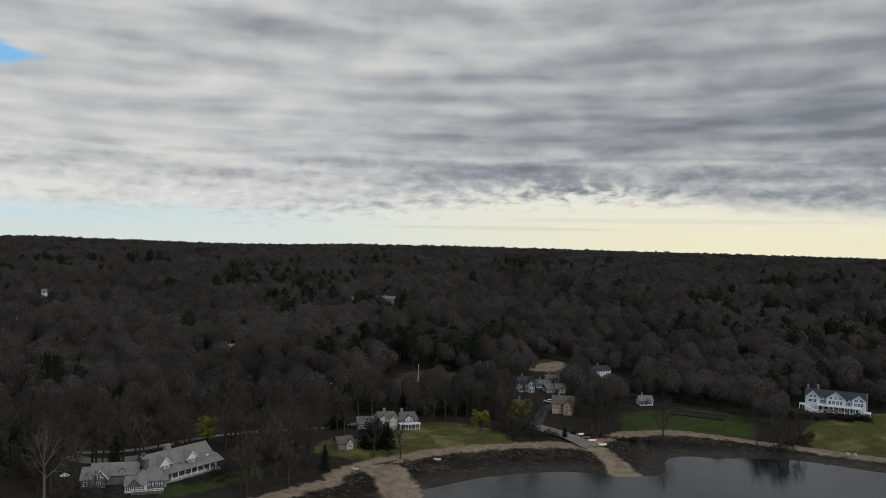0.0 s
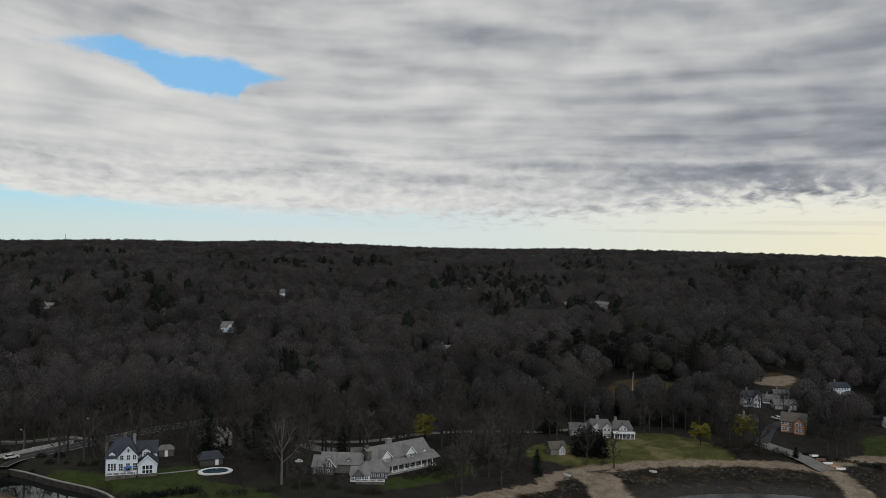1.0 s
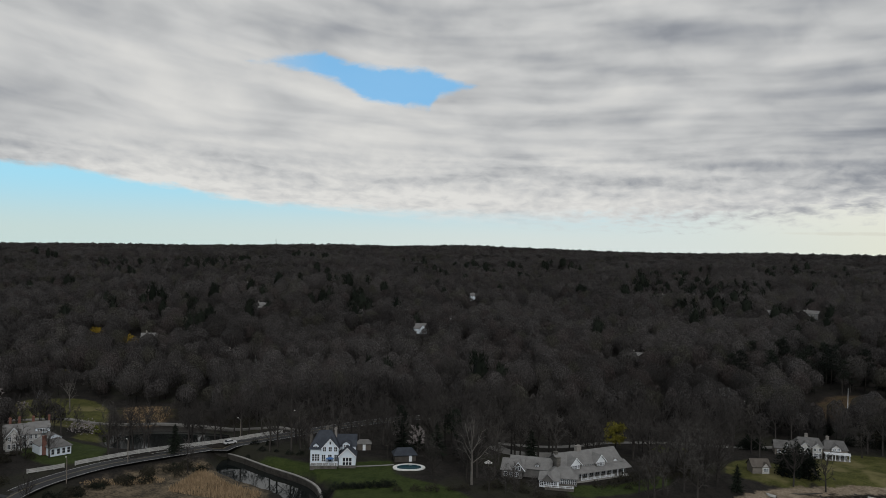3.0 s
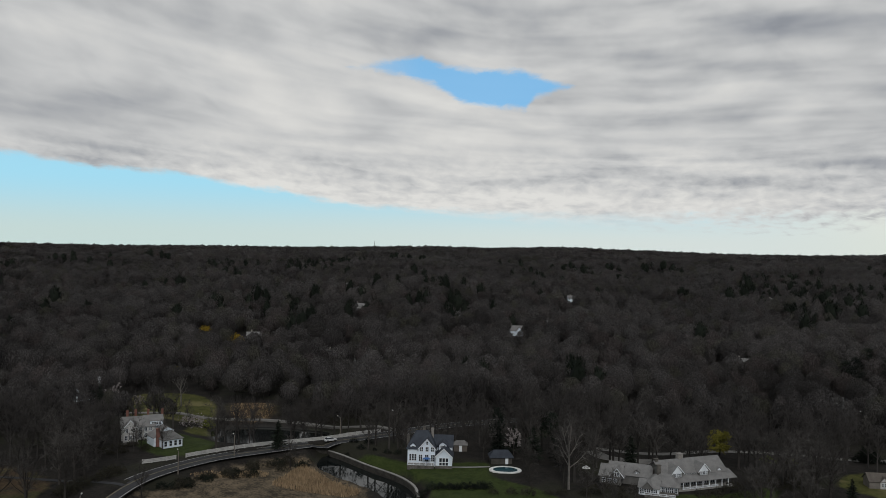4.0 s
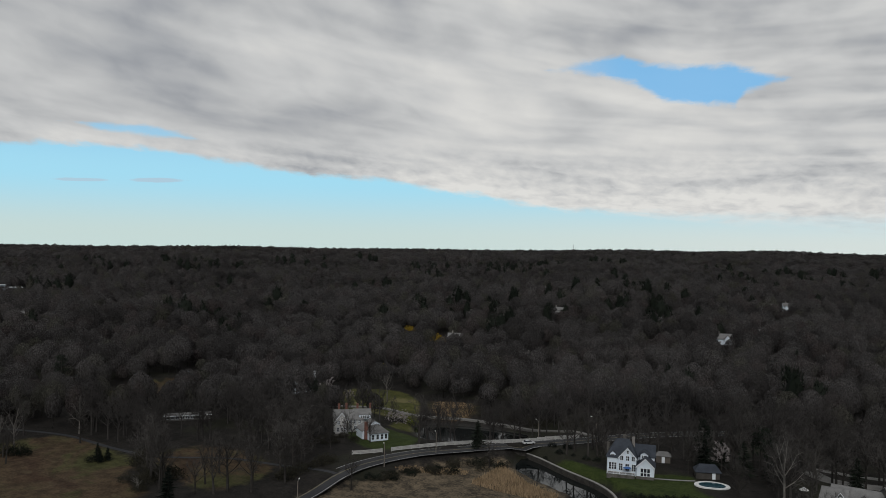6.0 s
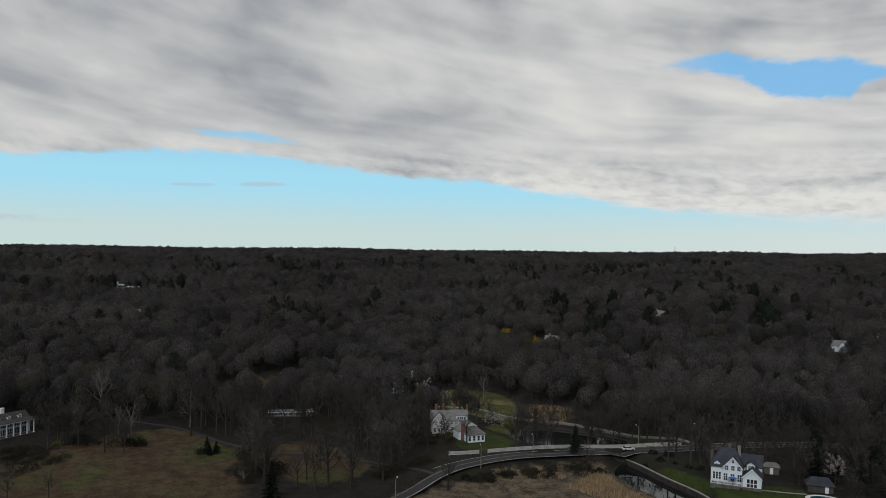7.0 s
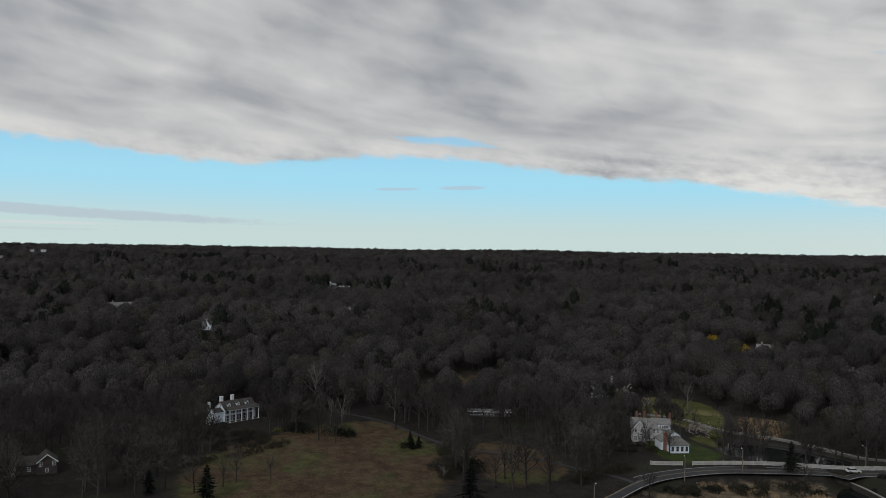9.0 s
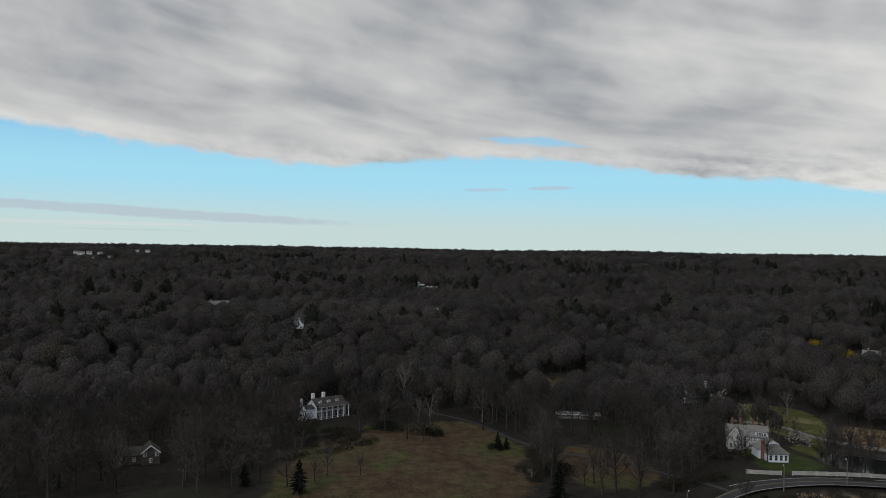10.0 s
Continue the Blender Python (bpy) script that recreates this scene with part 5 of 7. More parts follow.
# ---- big white villa above the bay ----
def bay_villa():
    h = House("house", "large white three-storey villa with a dark slate roof over the bay", 175, 353, -31, clear=18, sight=(18, 60), size=0.80, tall=0.92)
    h.block(-15, 15, 0, 10, 0, 8.2, 11.6, "x")
    for x, w, ap in ((-11, 6.4, 11.3), (0.6, 8.6, 11.6), (12, 6.4, 10.8)):
        h.block(x - w / 2, x + w / 2, -1.0, 6, 0, 8.0, ap, "y")
        h.fascia(x - w / 2 - 0.3, x + w / 2 + 0.3, -1.5, 7.8, ap + 0.05)
    h.row((-12, -10), -1.04, 8.3, 1.1, 1.3)
    h.row((-12.2, -9.8), -1.04, 5.6, 1.5, 1.6)
    h.row((-1.8, 0.6, 3.0), -1.04, 8.2, 1.1, 1.3)
    h.row((-2.2, -0.4, 1.6, 3.4), -1.04, 5.5, 1.2, 1.9)
    h.row((10.8, 13.2), -1.04, 8.0, 1.3, 1.3)
    h.row((10.4, 12, 13.6), -1.04, 5.5, 1.1, 1.7)
    h.row((-6.6, -5.0), -0.04, 7.2, 1.1, 1.2)
    h.row((-6.8, -5.8, -4.8), -0.04, 5.4, 0.9, 1.8)
    h.row((6.2, 8.0), -0.04, 7.2, 1.1, 1.2)
    h.row((6.0, 7.2, 8.4), -0.04, 5.4, 0.9, 1.8)
    h.box("loggia_roof", -8.5, 13.5, -4.6, -1.0, 3.4, 3.8, "trim_white", "white terrace slab over the loggia")
    h.railing(-8.5, 13.5, -4.5, -4.5, 3.8, 1.0, 0.5)
    for i in range(9):
        h.column(-8.2 + i * 2.68, -4.3, 0, 3.4, 0.22)
    for i in range(7):
        h.win(-6.6 + i * 2.9, -1.1, 1.7, 2.0, 2.2, "f", 2, 2)
    h.box("loggia_floor", -9.5, 15, -5.4, -1.0, -1.2, 0.1, "concrete", "pale terrace floor")
    h.railing(-9.5, 15, -5.3, -5.3, 0.1, 1.0, 0.5)
    h.box("deck", -17.6, -14.4, -3.5, 2.0, 2.85, 3.1, "trim_white", "white side deck")
    for x in (-17.4, -16.0, -14.6):
        h.column(x, -3.3, -1.0, 2.85, 0.16)
    h.railing(-17.6, -14.4, -3.4, -3.4, 3.1, 1.0, 0.5)
    h.box("deck", 14.8, 18.0, -4.4, 2, 1.3, 1.6, "trim_white", "white side deck")
    for x in (15.0, 16.4, 17.8):
        h.column(x, -4.2, -1.0, 1.3, 0.16)
    h.railing(14.8, 18.0, -4.3, -4.3, 1.6, 1.0, 0.5)
    # stair down the front
    bm = bmesh.new()
    for i in range(12):
        box_bm(bm, -14.6 + i * 0.62, -13.9 + i * 0.62, -5.6, -3.4, -1.2, 3.0 - i * 0.27)
    part("stair", bm, M["trim_white"], h.e, "white outside stair")
    bm = bmesh.new()
    for i in range(10):
        box_bm(bm, 8.4 + i * 0.6, 9.1 + i * 0.6, -7.2, -5.6, -1.4, -1.2 + i * 0.26)
    part("stair", bm, M["trim_white"], h.e, "white outside stair")
    h.box("porte", -4.0, -3.2, -11.5, -8.0, -1.2, 2.0, "stone", "stone pier of the garden arch")
    h.box("porte", 1.6, 2.4, -11.5, -8.0, -1.2, 2.0, "stone", "stone pier of the garden arch")
    h.box("arch_roof", -4.4, 2.8, -11.9, -7.6, 2.0, 2.5, "stone", "stone slab over the garden arch")
    h.box("garden_wall", -12, -4, -8.6, -8.2, -1.2, 0.2, "trim_white", "low white garden wall")
    h.chimney(-14, 5, 9, 14.0, 1.0, "gray_brick")
    h.chimney(-9, 6, 9, 14.2, 1.2, "gray_brick")
    h.chimney(15.6, 4, 0, 11.6, 1.0, "gray_brick")
    for x, y in ((149.0, 289.6), (151.2, 288.8)):
        c = thing("garden_chair", "white slatted garden chair facing the bay", "chair", Matrix.Translation((x, y, ground_at(x, y))) @ pose(0, 0, 0, 0, 0, 150), "lawn chairs")
        bm = bmesh.new()
        box_bm(bm, -0.45, 0.45, -0.45, 0.45, 0.35, 0.45)
        part("seat", bm, M["trim_white"], c)
        bm = bmesh.new()
        for i in range(5):
            box_bm(bm, -0.42 + i * 0.18, -0.28 + i * 0.18, -0.05, 0.05, 0, 0.95, pose(0, 0.42, 0.4, -20))
        part("backrest", bm, M["trim_white"], c)
        for sx in (-0.4, 0.4):
            for sy in (-0.4, 0.4):
                bm = bmesh.new()
                box_bm(bm, sx - 0.05, sx + 0.05, sy - 0.05, sy + 0.05, 0, 0.36)
                part("leg", bm, M["trim_white"], c)


# ---- house and pavilion by the pond ----
def pond_house():
    h = House("house", "rambling white house with grey roofs and brick chimneys by the pond", -250.5, 168, 58, clear=12, sight=(10, 20), size=0.88)
    SIGHT.append((-243, 160, 9, 34))
    h.block(-7.6, 5, 1, 9, 0, 5.4, 8.6, "x", "pale_paint", "pale_roof")
    h.block(-7, -1.5, -2.0, 5, 0, 5.2, 8.6, "y", "pale_paint", "pale_roof")
    h.fascia(-7.3, -1.2, -2.5, 5.0, 8.6)
    h.block(1, 8, 3, 10, 0, 6.0, 8.6, "x", "white_paint", "pale_roof")
    h.block(3.2, 8.2, 1.5, 6, 5.2, 7.2, 8.0, "x", "white_paint", "pale_roof", 0.3)
    h.row((4.2, 5.1, 6.0, 6.9), 1.44, 6.3, 0.7, 1.0, "f", 1, 2)
    h.row((-5.6, -3.0), -2.04, 4.6, 0.9, 1.4)
    h.row((-5.8, -4.2, -2.7), -2.04, 1.7, 0.9, 1.7)
    h.row((-0.4, 1.6, 3.4), 0.96, 4.2, 0.9, 1.4)
    h.row((-0.4, 1.6), 0.96, 1.7, 0.9, 1.7)
    h.chimney(-5.4, 6, 7, 10.8, 0.9)
    h.chimney(-2.2, 7, 7, 10.8, 0.9)
    h.chimney(2.6, 7, 7, 10.6, 0.9)
    h.chimney(8.2, 8, 6, 10.4, 0.8)
    h.box("patio_wall", -9, -1, -6.2, -5.9, -0.2, 0.6, "stone", "low stone patio wall")
    k = Matrix.Translation((9.5, -13.0, 0)) @ pose(0, 0, 0, 0, 0, 18)
    h.block(-5, 2.6, 2, 9.5, 0, 3.4, 5.4, "y", "white_paint", "pale_roof", 0.3, 0.0, k)
    h.block(-3.2, 4.4, -3.0, 4.5, 0, 3.4, 5.8, "x", "white_paint", "gray_roof", 0.5, 3.4, k)
    h.row((-2.3, -0.3, 1.6, 3.4), -3.04, 1.7, 1.0, 1.9, "f", 1, 2, k)
    h.row((-1.5, 1.2, 3.4), 4.44, 1.7, 1.0, 1.9, "r", 1, 2, k)
    h.chimney(-3.6, 1.5, 0, 7.0, 1.3, "red_brick", False, k)
    h.block(-1.0, 4.0, 5, 10, 0, 5.0, 6.4, "y", "white_paint", "gray_roof", 0.3, 0.0, k)
    w = House("house", "white gabled house half hidden behind blossom trees", -328, 194, 62, clear=8, sight=(9, 8), size=0.85)
    w.block(-8, 4, 0, 8, 0, 5.2, 8.4, "x", "white_paint", "brown_roof")
    w.block(-8.3, -4.5, -2, 4, 0, 5, 7.6, "y", "white_paint", "brown_roof")
    w.dormer(-2.5, 0.6, 5.2, 1.6, "white_paint", "brown_roof")
    w.dormer(1.0, 0.6, 5.2, 1.6, "white_paint", "brown_roof")
    w.chimney(4.6, 4, 0, 11, 1.1, "trim_white")
    w.row((-7.3, -5.6), -2.04, 3.8, 0.9, 1.4)
    w.row((-3, 0, 2.6), -0.04, 2.0, 0.9, 1.4)
    s = House("long_shed", "long low greenhouse shed with a pale flat roof", -304, 128, 70, cat="shed", clear=6, sight=(9, 14), size=0.8)
    s.block(-13, 9, 0, 4.5, 0, 2.6, 3.3, "x", "gray_shingle", "pale_roof", 0.5)
    s.row([-11.5 + 2.4 * i for i in range(8)], -0.04, 1.5, 1.7, 1.2, "f", 2, 1)
    s.box("eave_board", -13.6, 9.6, -0.62, -0.5, 2.35, 2.65, "trim_white", "white eave board")


# ---- columned house above the field ----
def columned_house():
    h = House("house", "white house with a tall columned portico and dark dormered roof", -322, 26.3, 119, clear=11, sight=(11, 44), size=0.82)
    h.block(-6, 11, 0, 8.5, 0, 6.0, 9.0, "x", "white_paint", "dark_roof", 0.4)
    h.block(-10.5, -5.8, 1.5, 7, 0, 5.0, 6.2, "x", "white_paint", "dark_roof", 0.3)
    for x in (-3.2, 1.8, 6.8):
        h.dormer(x, 1.0, 6.35, 1.75, "white_paint", "dark_roof", 2.5, 1.75)
    for i in range(6):
        h.column(-5.4 + i * 3.2, -3.2, 0.2, 5.8, 0.24)
    h.box("portico_beam", -6.2, 11.2, -3.6, -2.9, 5.8, 6.2, "trim_white", "white portico beam")
    bm = bmesh.new()
    vs = [(-6.3, -3.7, 6.2), (11.3, -3.7, 6.2), (11.3, 0.6, 6.75), (-6.3, 0.6, 6.75)]
    a = [bm.verts.new(v) for v in vs]
    b = [bm.verts.new((v[0], v[1], v[2] + 0.15)) for v in vs]
    bm.faces.new(a[::-1])
    bm.faces.new(b)
    for i in range(4):
        bm.faces.new((a[i], a[(i + 1) % 4], b[(i + 1) % 4], b[i]))
    part("portico_roof", bm, M["dark_roof"], h.e)
    h.box("portico_floor", -6.4, 11.4, -3.8, 0, -0.3, 0.25, "stone", "stone portico floor")
    h.row([-4.4 + 3.2 * i for i in range(5)], -0.04, 1.7, 1.5, 2.5)
    h.row([-4.4 + 3.2 * i for i in range(5)], -0.04, 4.7, 1.3, 1.6)
    # dark boards added beside the windows, standing in for shade behind the columns
    for i in range(5):
        for sx in (-1.15, 1.15):
            for z0, z1 in ((0.5, 2.9), (3.9, 5.5)):
                h.box("shutter", -4.4 + 3.2 * i + sx - 0.3, -4.4 + 3.2 * i + sx + 0.3, -0.07, -0.01, z0, z1, "iron", "dark board added beside a window for portico shade")
    h.row((2.2, 4.2, 6.2), -6.04, 4.6, 0.8, 1.3, "l")
    h.win(-6.04, 4.2, 7.6, 0.8, 1.1, "l")
    h.row((2.6, 5.6), -10.54, 3.4, 0.9, 1.4, "l")
    h.chimney(-4.9, 5.2, 7, 11.2, 1.4, "trim_white", False)
    h.chimney(1.4, 5.6, 7, 11.2, 1.4, "trim_white", False)
    h.chimney(-11.6, 5.0, 0, 9.4, 1.0, "trim_white", False)
    h.railing(-14, -10.6, 0.5, 0.5, 3.0, 0.9)
    for x, y in ((-13.8, 0.5), (-12.2, 0.5), (-10.8, 0.5), (-13.8, 3.5)):
        h.column(x, y, 0, 3.0, 0.14)
    h.box("balcony", -14.1, -10.5, 0.3, 4, 2.75, 3.0, "trim_white", "white side balcony")


def brown_cottage():
    h = House("house", "dark brown shingled cottage with white window frames in the woods", -262, -33, 100, clear=9, sight=(8, 15), size=0.8)
    h.block(-3.4, 3.4, 0, 8, 0, 4.6, 7.4, "y", "dark_shingle", "dark_roof")
    h.fascia(-3.7, 3.7, -0.5, 4.4, 7.4)
    h.row((-2.2, 2.2), -0.04, 4.0, 0.9, 1.4)
    h.win(0, -0.04, 1.6, 0.9, 1.4)
    h.block(-14, -3.4, 2, 9, 0, 3.6, 6.0, "x", "dark_shingle", "dark_roof")
    h.row((-12.6, -6), 1.96, 2.0, 1.0, 1.4)
    h.chimney(-11.0, 1.4, 0, 6.8, 1.4, "gray_brick", False)


def small_house(x, y, turn, w=11, d=8, eave=4.8, ridge=7.6, wall="white_paint", roof="gray_roof", label="", wing=True, sight=(7, 45), clear=9):
    """A plain gabled dwelling with a front wing."""
    far = smooth(330, 480, math.hypot(x, y))
    seen = 0.85 if wall == "white_paint" else 0.55
    h = House("house", label, x, y, turn, clear=clear - 2 * far, sight=(sight[0] * (1 - 0.3 * far), sight[1] * (1 - (1 - seen) * far)), size=0.9 - 0.24 * far, tall=1 - 0.1 * far)
    h.block(-w / 2, w / 2, 0, d, -1.5, eave, ridge, "x", wall, roof)
    if wing:
        h.block(w * 0.05, w * 0.45, -2.0, 4, -1.5, eave - 0.2, ridge - 0.8, "y", wall, roof)
        h.row((w * 0.16, w * 0.34), -2.04, eave - 1.0, 0.9, 1.3)
        h.row((w * 0.16, w * 0.34), -2.04, 1.5, 0.9, 1.4)
    xs = [-w * 0.42, -w * 0.28, -w * 0.14] + ([] if wing else [w * 0.02, w * 0.18, w * 0.34])
    h.row(xs, -0.04, eave - 1.0, 0.9, 1.3)
    h.row(xs, -0.04, 1.5, 0.9, 1.4)
    h.row((d * 0.3, d * 0.7), -w / 2 - 0.04, eave - 1.0, 0.9, 1.3, "l")
    h.row((d * 0.3, d * 0.7), w / 2 + 0.04, eave - 1.0, 0.9, 1.3, "r")
    h.chimney(-w * 0.2, d * 0.6, eave, ridge + 1.2, 0.8, "gray_brick")
    return h


def far_house(x, y, turn, w, d, eave, ridge, wall, roof, label, wing, depth):
    """A dwelling among the woods, true to size; depth: metres of low growth before it."""
    h = House("house", label, x, y, turn, clear=max(w, d) * 0.55, sight=(w * 0.42, depth * 0.75))
    h.block(-w / 2, w / 2, 0, d, -1.5, eave, ridge, "x", wall, roof)
    n = max(2, int(w / 2.8))
    xs = [-w / 2 + w * (i + 0.5) / n for i in range(n)]
    if wing:
        h.block(w * 0.08, w * 0.42, -1.8, 4, -1.5, eave - 0.1, ridge - 0.5, "y", wall, roof)
        h.row((w * 0.25,), -1.84, eave - 1.0, 1.3, 1.2)
        h.row((w * 0.25,), -1.84, 1.4, 1.6, 1.5)
        xs = [q for q in xs if q < w * 0.05]
    if eave > 4:
        h.row(xs, -0.04, eave - 1.0, 1.0, 1.2)
    h.row(xs, -0.04, 1.4, 1.0, 1.4)
    h.row((d * 0.5,), -w / 2 - 0.04, 1.4, 1.0, 1.4, "l")
    h.row((d * 0.5,), w / 2 + 0.04, 1.4, 1.0, 1.4, "r")
    h.chimney(-w * 0.2, d * 0.6, eave, ridge + 1.0, 0.8, "gray_brick")


white_creek_house()
swimming_pool()
shingled_mansion()
lawn_house()
bay_villa()
pond_house()
columned_house()
brown_cottage()

# the hamlet behind the boat ramp
small_house(52, 337, -12, 10, 8, 5.0, 8.0, "orange_paint", "brown_roof", "orange-tan clapboard house with dark shuttered gables", True, (9, 44))
small_house(42, 386, 10, 9, 8, 5.6, 8.6, "white_paint", "slate_roof", "white two-storey house with a black roof and porch", True, (8, 30))
small_house(56, 384, 14, 12, 7, 2.8, 5.2, "gray_shingle", "gray_roof", "low grey cottage with white window trim", True, (7, 25))
small_house(86, 420, 20, 12, 8, 5.8, 8.8, "white_paint", "slate_roof", "plain white colonial house with a dark roof", False, (9, 40))
small_house(73, 428, 0, 8, 6, 2.8, 4.8, "orange_paint", "brown_roof", "small tan building with a row of pale windows", False, (5, 30))
small_house(93, 358, 6, 7, 6, 2.6, 4.8, "white_paint", "pale_roof", "low white house with a pale grey roof", False, (8, 25))
small_house(22, 426, -8, 9, 7, 5.0, 7.8, "white_paint", "brown_roof", "white gabled house among bare trees", True, (7, 35))
small_house(30, 400, 4, 10, 6, 2.8, 5.0, "tan_shingle", "pale_roof", "low tan shed with a pale roof", False, (7, 30))
small_house(36, 338, 8, 8, 7, 3.0, 5.6, "tan_shingle", "brown_roof", "small brown shingled cottage behind willows", False, (6, 22))
small_house(58, 411, 8, 9, 7, 3.4, 5.8, "gray_shingle", "gray_roof", "grey shingled cottage with pale window trim", True, (6, 14))
small_house(51, 397, -6, 8, 6, 2.8, 5.0, "white_paint", "gray_roof", "low white cottage with a grey roof", False, (5, 12))
small_house(133, 430, -16, 11, 8, 5.0, 8.0, "tan_shingle", "pale_roof", "grey house with a steep gable behind bare trees", True, (7, 30))
small_house(160, 445, -20, 12, 8, 5.0, 7.8, "pale_paint", "pale_roof", "pale house screened by bare trees", False, (6, 20))
small_house(-66, 400, 8, 12, 8, 3.4, 6.4, "pale_paint", "gray_roof", "pale cottage beside the car park", True, (8, 36))
far_house(-368, 705, 14, 14, 8, 5, 7.6, "faded_paint", "gray_roof", "pale house among bare woods", False, 35)
far_house(-359, 725, 35, 9, 7, 5, 7.4, "white_paint", "gray_roof", "small white house on the wooded slope", False, 80)
far_house(-314, 783, 17, 19, 7, 2.8, 4.6, "faded_paint", "dark_roof", "low pale house under a dark roof on the slope", False, 60)
far_house(-196, 849, 29, 14, 9, 5, 8.6, "white_paint", "pale_roof", "pale hillside house with a steep roof", True, 70)
far_house(-291, 553, 31, 14, 8, 3.4, 5.8, "faded_paint", "pale_roof", "low pale house with a long roof", False, 45)
far_house(-189, 568, -2, 12, 8, 5, 7.4, "white_paint", "gray_roof", "white house screened by bare trunks", True, 30)
far_house(-202, 458, 36, 6.5, 6, 4.4, 7.2, "white_paint", "gray_roof", "white house with a rounded gable among bare trees", False, 36)
far_house(-213, 488, 10, 8, 6, 2.6, 4.4, "white_paint", "pale_roof", "low white cottage among bare trees", False, 36)
far_house(-166, 381, 33, 8, 7, 4.6, 7, "faded_paint", "gray_roof", "pale house behind a spruce", True, 10)
far_house(-120, 455, 10, 17, 8, 4.6, 7, "faded_paint", "pale_roof", "wide pale house behind bare trees", True, 30)
far_house(-210, 400, 44, 9, 7, 4.4, 6.8, "faded_paint", "gray_roof", "pale house hidden by bare trees", True, 12)
far_house(-78, 690, 9, 8.5, 8, 6, 9, "white_paint", "gray_roof", "white hillside house above the woods", True, 80)
far_house(-49, 726, -16, 23, 8, 5.4, 7.6, "faded_paint", "gray_roof", "long pale house above the woods", False, 75)
far_house(-219, 639, 31, 10, 7, 4.2, 6, "gray_shingle", "pale_roof", "pale roof among bare woods", False, 40)
far_house(-550, 604, 28, 17, 8, 5.4, 7.6, "faded_paint", "gray_roof", "white hilltop house among pines", True, 70)
far_house(-510, 614, 49, 9, 7, 5, 7.2, "white_paint", "gray_roof", "pale hilltop house among pines", False, 70)
far_house(-429, 485, 36, 13, 8, 4, 6.2, "faded_paint", "pale_roof", "long pale house on the wooded slope", False, 60)
far_house(-324, 488, 50, 11, 8, 5.4, 7.8, "white_paint", "pale_roof", "white house screened by bare trees", True, 26)
far_house(-286, 488, 33, 12, 8, 3.8, 6.8, "white_paint", "pale_roof", "white house with a broad pale roof on the slope", True, 80)
far_house(-333, 550, 11, 6, 6, 5, 7.6, "white_paint", "gray_roof", "small white house with a steep gable", False, 60)
far_house(-322, 571, 41, 4.5, 5, 4.4, 6.6, "white_paint", "gray_roof", "tiny white house on the slope", False, 60)
far_house(-284, 541, 14, 14, 7, 2.6, 4.4, "faded_paint", "pale_roof", "low pale house with a long roof", False, 40)
far_house(-359, 522, 44, 6.5, 6, 4.6, 7, "faded_paint", "gray_roof", "pale house among bare woods", False, 40)
far_house(-314, 331, 38, 5, 5, 4.4, 6.8, "faded_paint", "gray_roof", "pale house hidden in the woods", False, 14)
far_house(-295, 339, 57, 10, 7, 4.4, 6.4, "faded_paint", "gray_roof", "pale house behind bare trunks", False, 8)
far_house(-209, 403, 30, 5, 5, 4, 6, "faded_paint", "gray_roof", "pale cottage hidden in the woods", False, 10)
far_house(-566, 27, 67, 10, 9, 7, 9.8, "white_paint", "gray_roof", "tall white house alone on the wooded hill", False, 80)
far_house(-651, -34, 105, 20, 9, 5.6, 8.2, "gray_shingle", "gray_roof", "wide grey house on the wooded hill", True, 46)
far_house(-985, -17, 77, 24, 10, 6, 9.6, "tan_shingle", "gray_roof", "gabled tan house high in the woods", True, 80)
far_house(-622, 132, 87, 12, 8, 5.4, 7.8, "tan_shingle", "gray_roof", "grey house hidden in the woods", True, 24)
far_house(-386, 337, 44, 9, 8, 4.8, 7.2, "faded_paint", "pale_roof", "pale house beside a yellow shrub", True, 50)
far_house(-495, 191, 85, 5, 5, 5, 7.4, "faded_paint", "gray_roof", "pale house hidden in the woods", False, 40)
far_house(-354, 169, 67, 8, 7, 3.6, 5.6, "faded_paint", "pale_roof", "pale cottage among bare trees", True, 16)
small_house(-210, 341, 34, 9, 7, 4.0, 6.6, "tan_shingle", "pale_roof", "tan house with a steep pale roof", True, (7, 24))

# flat-roofed modern house on the hill
mh = House("house", "white flat-roofed modern house high on the wooded hill", -880, 181, 88, clear=16, sight=(14, 110), size=0.88)
mh.box("wall", -14, -4, 0, 9, -2, 7.5, "white_paint")
mh.box("wall", -4, 13, 1, 9, -2, 4.6, "white_paint")
mh.box("roof", -15, -3, -1, 10, 7.5, 8.1, "trim_white", "flat white roof slab")
mh.box("roof", -4, 14, -0.5, 10, 4.6, 5.2, "trim_white", "flat white roof slab")
mh.row((-12, -9, -6), -0.04, 5.6, 2.2, 1.8)
mh.row((-1.5, 2, 5.5, 9), 0.94, 2.8, 2.6, 2.0)
mh.chimney(-10, 5, 7, 10.6, 1.6, "trim_white", False)
# a far village on the northern skyline
for R, g, w in ((1500, 100.0, 13), (1560, 100.5, 18), (1480, 100.9, 11), (1590, 101.2, 14), (1540, 101.7, 18), (1610, 102.0, 12), (1830, 97.6, 15), (1850, 98.3, 16)):
    small_house(-R * math.sin(radians(g)), R * math.cos(radians(g)), g, w, 10, 6.5, 10.0, "white_paint", "pale_roof", "small white house of the far village", False, (14, 190), 10)

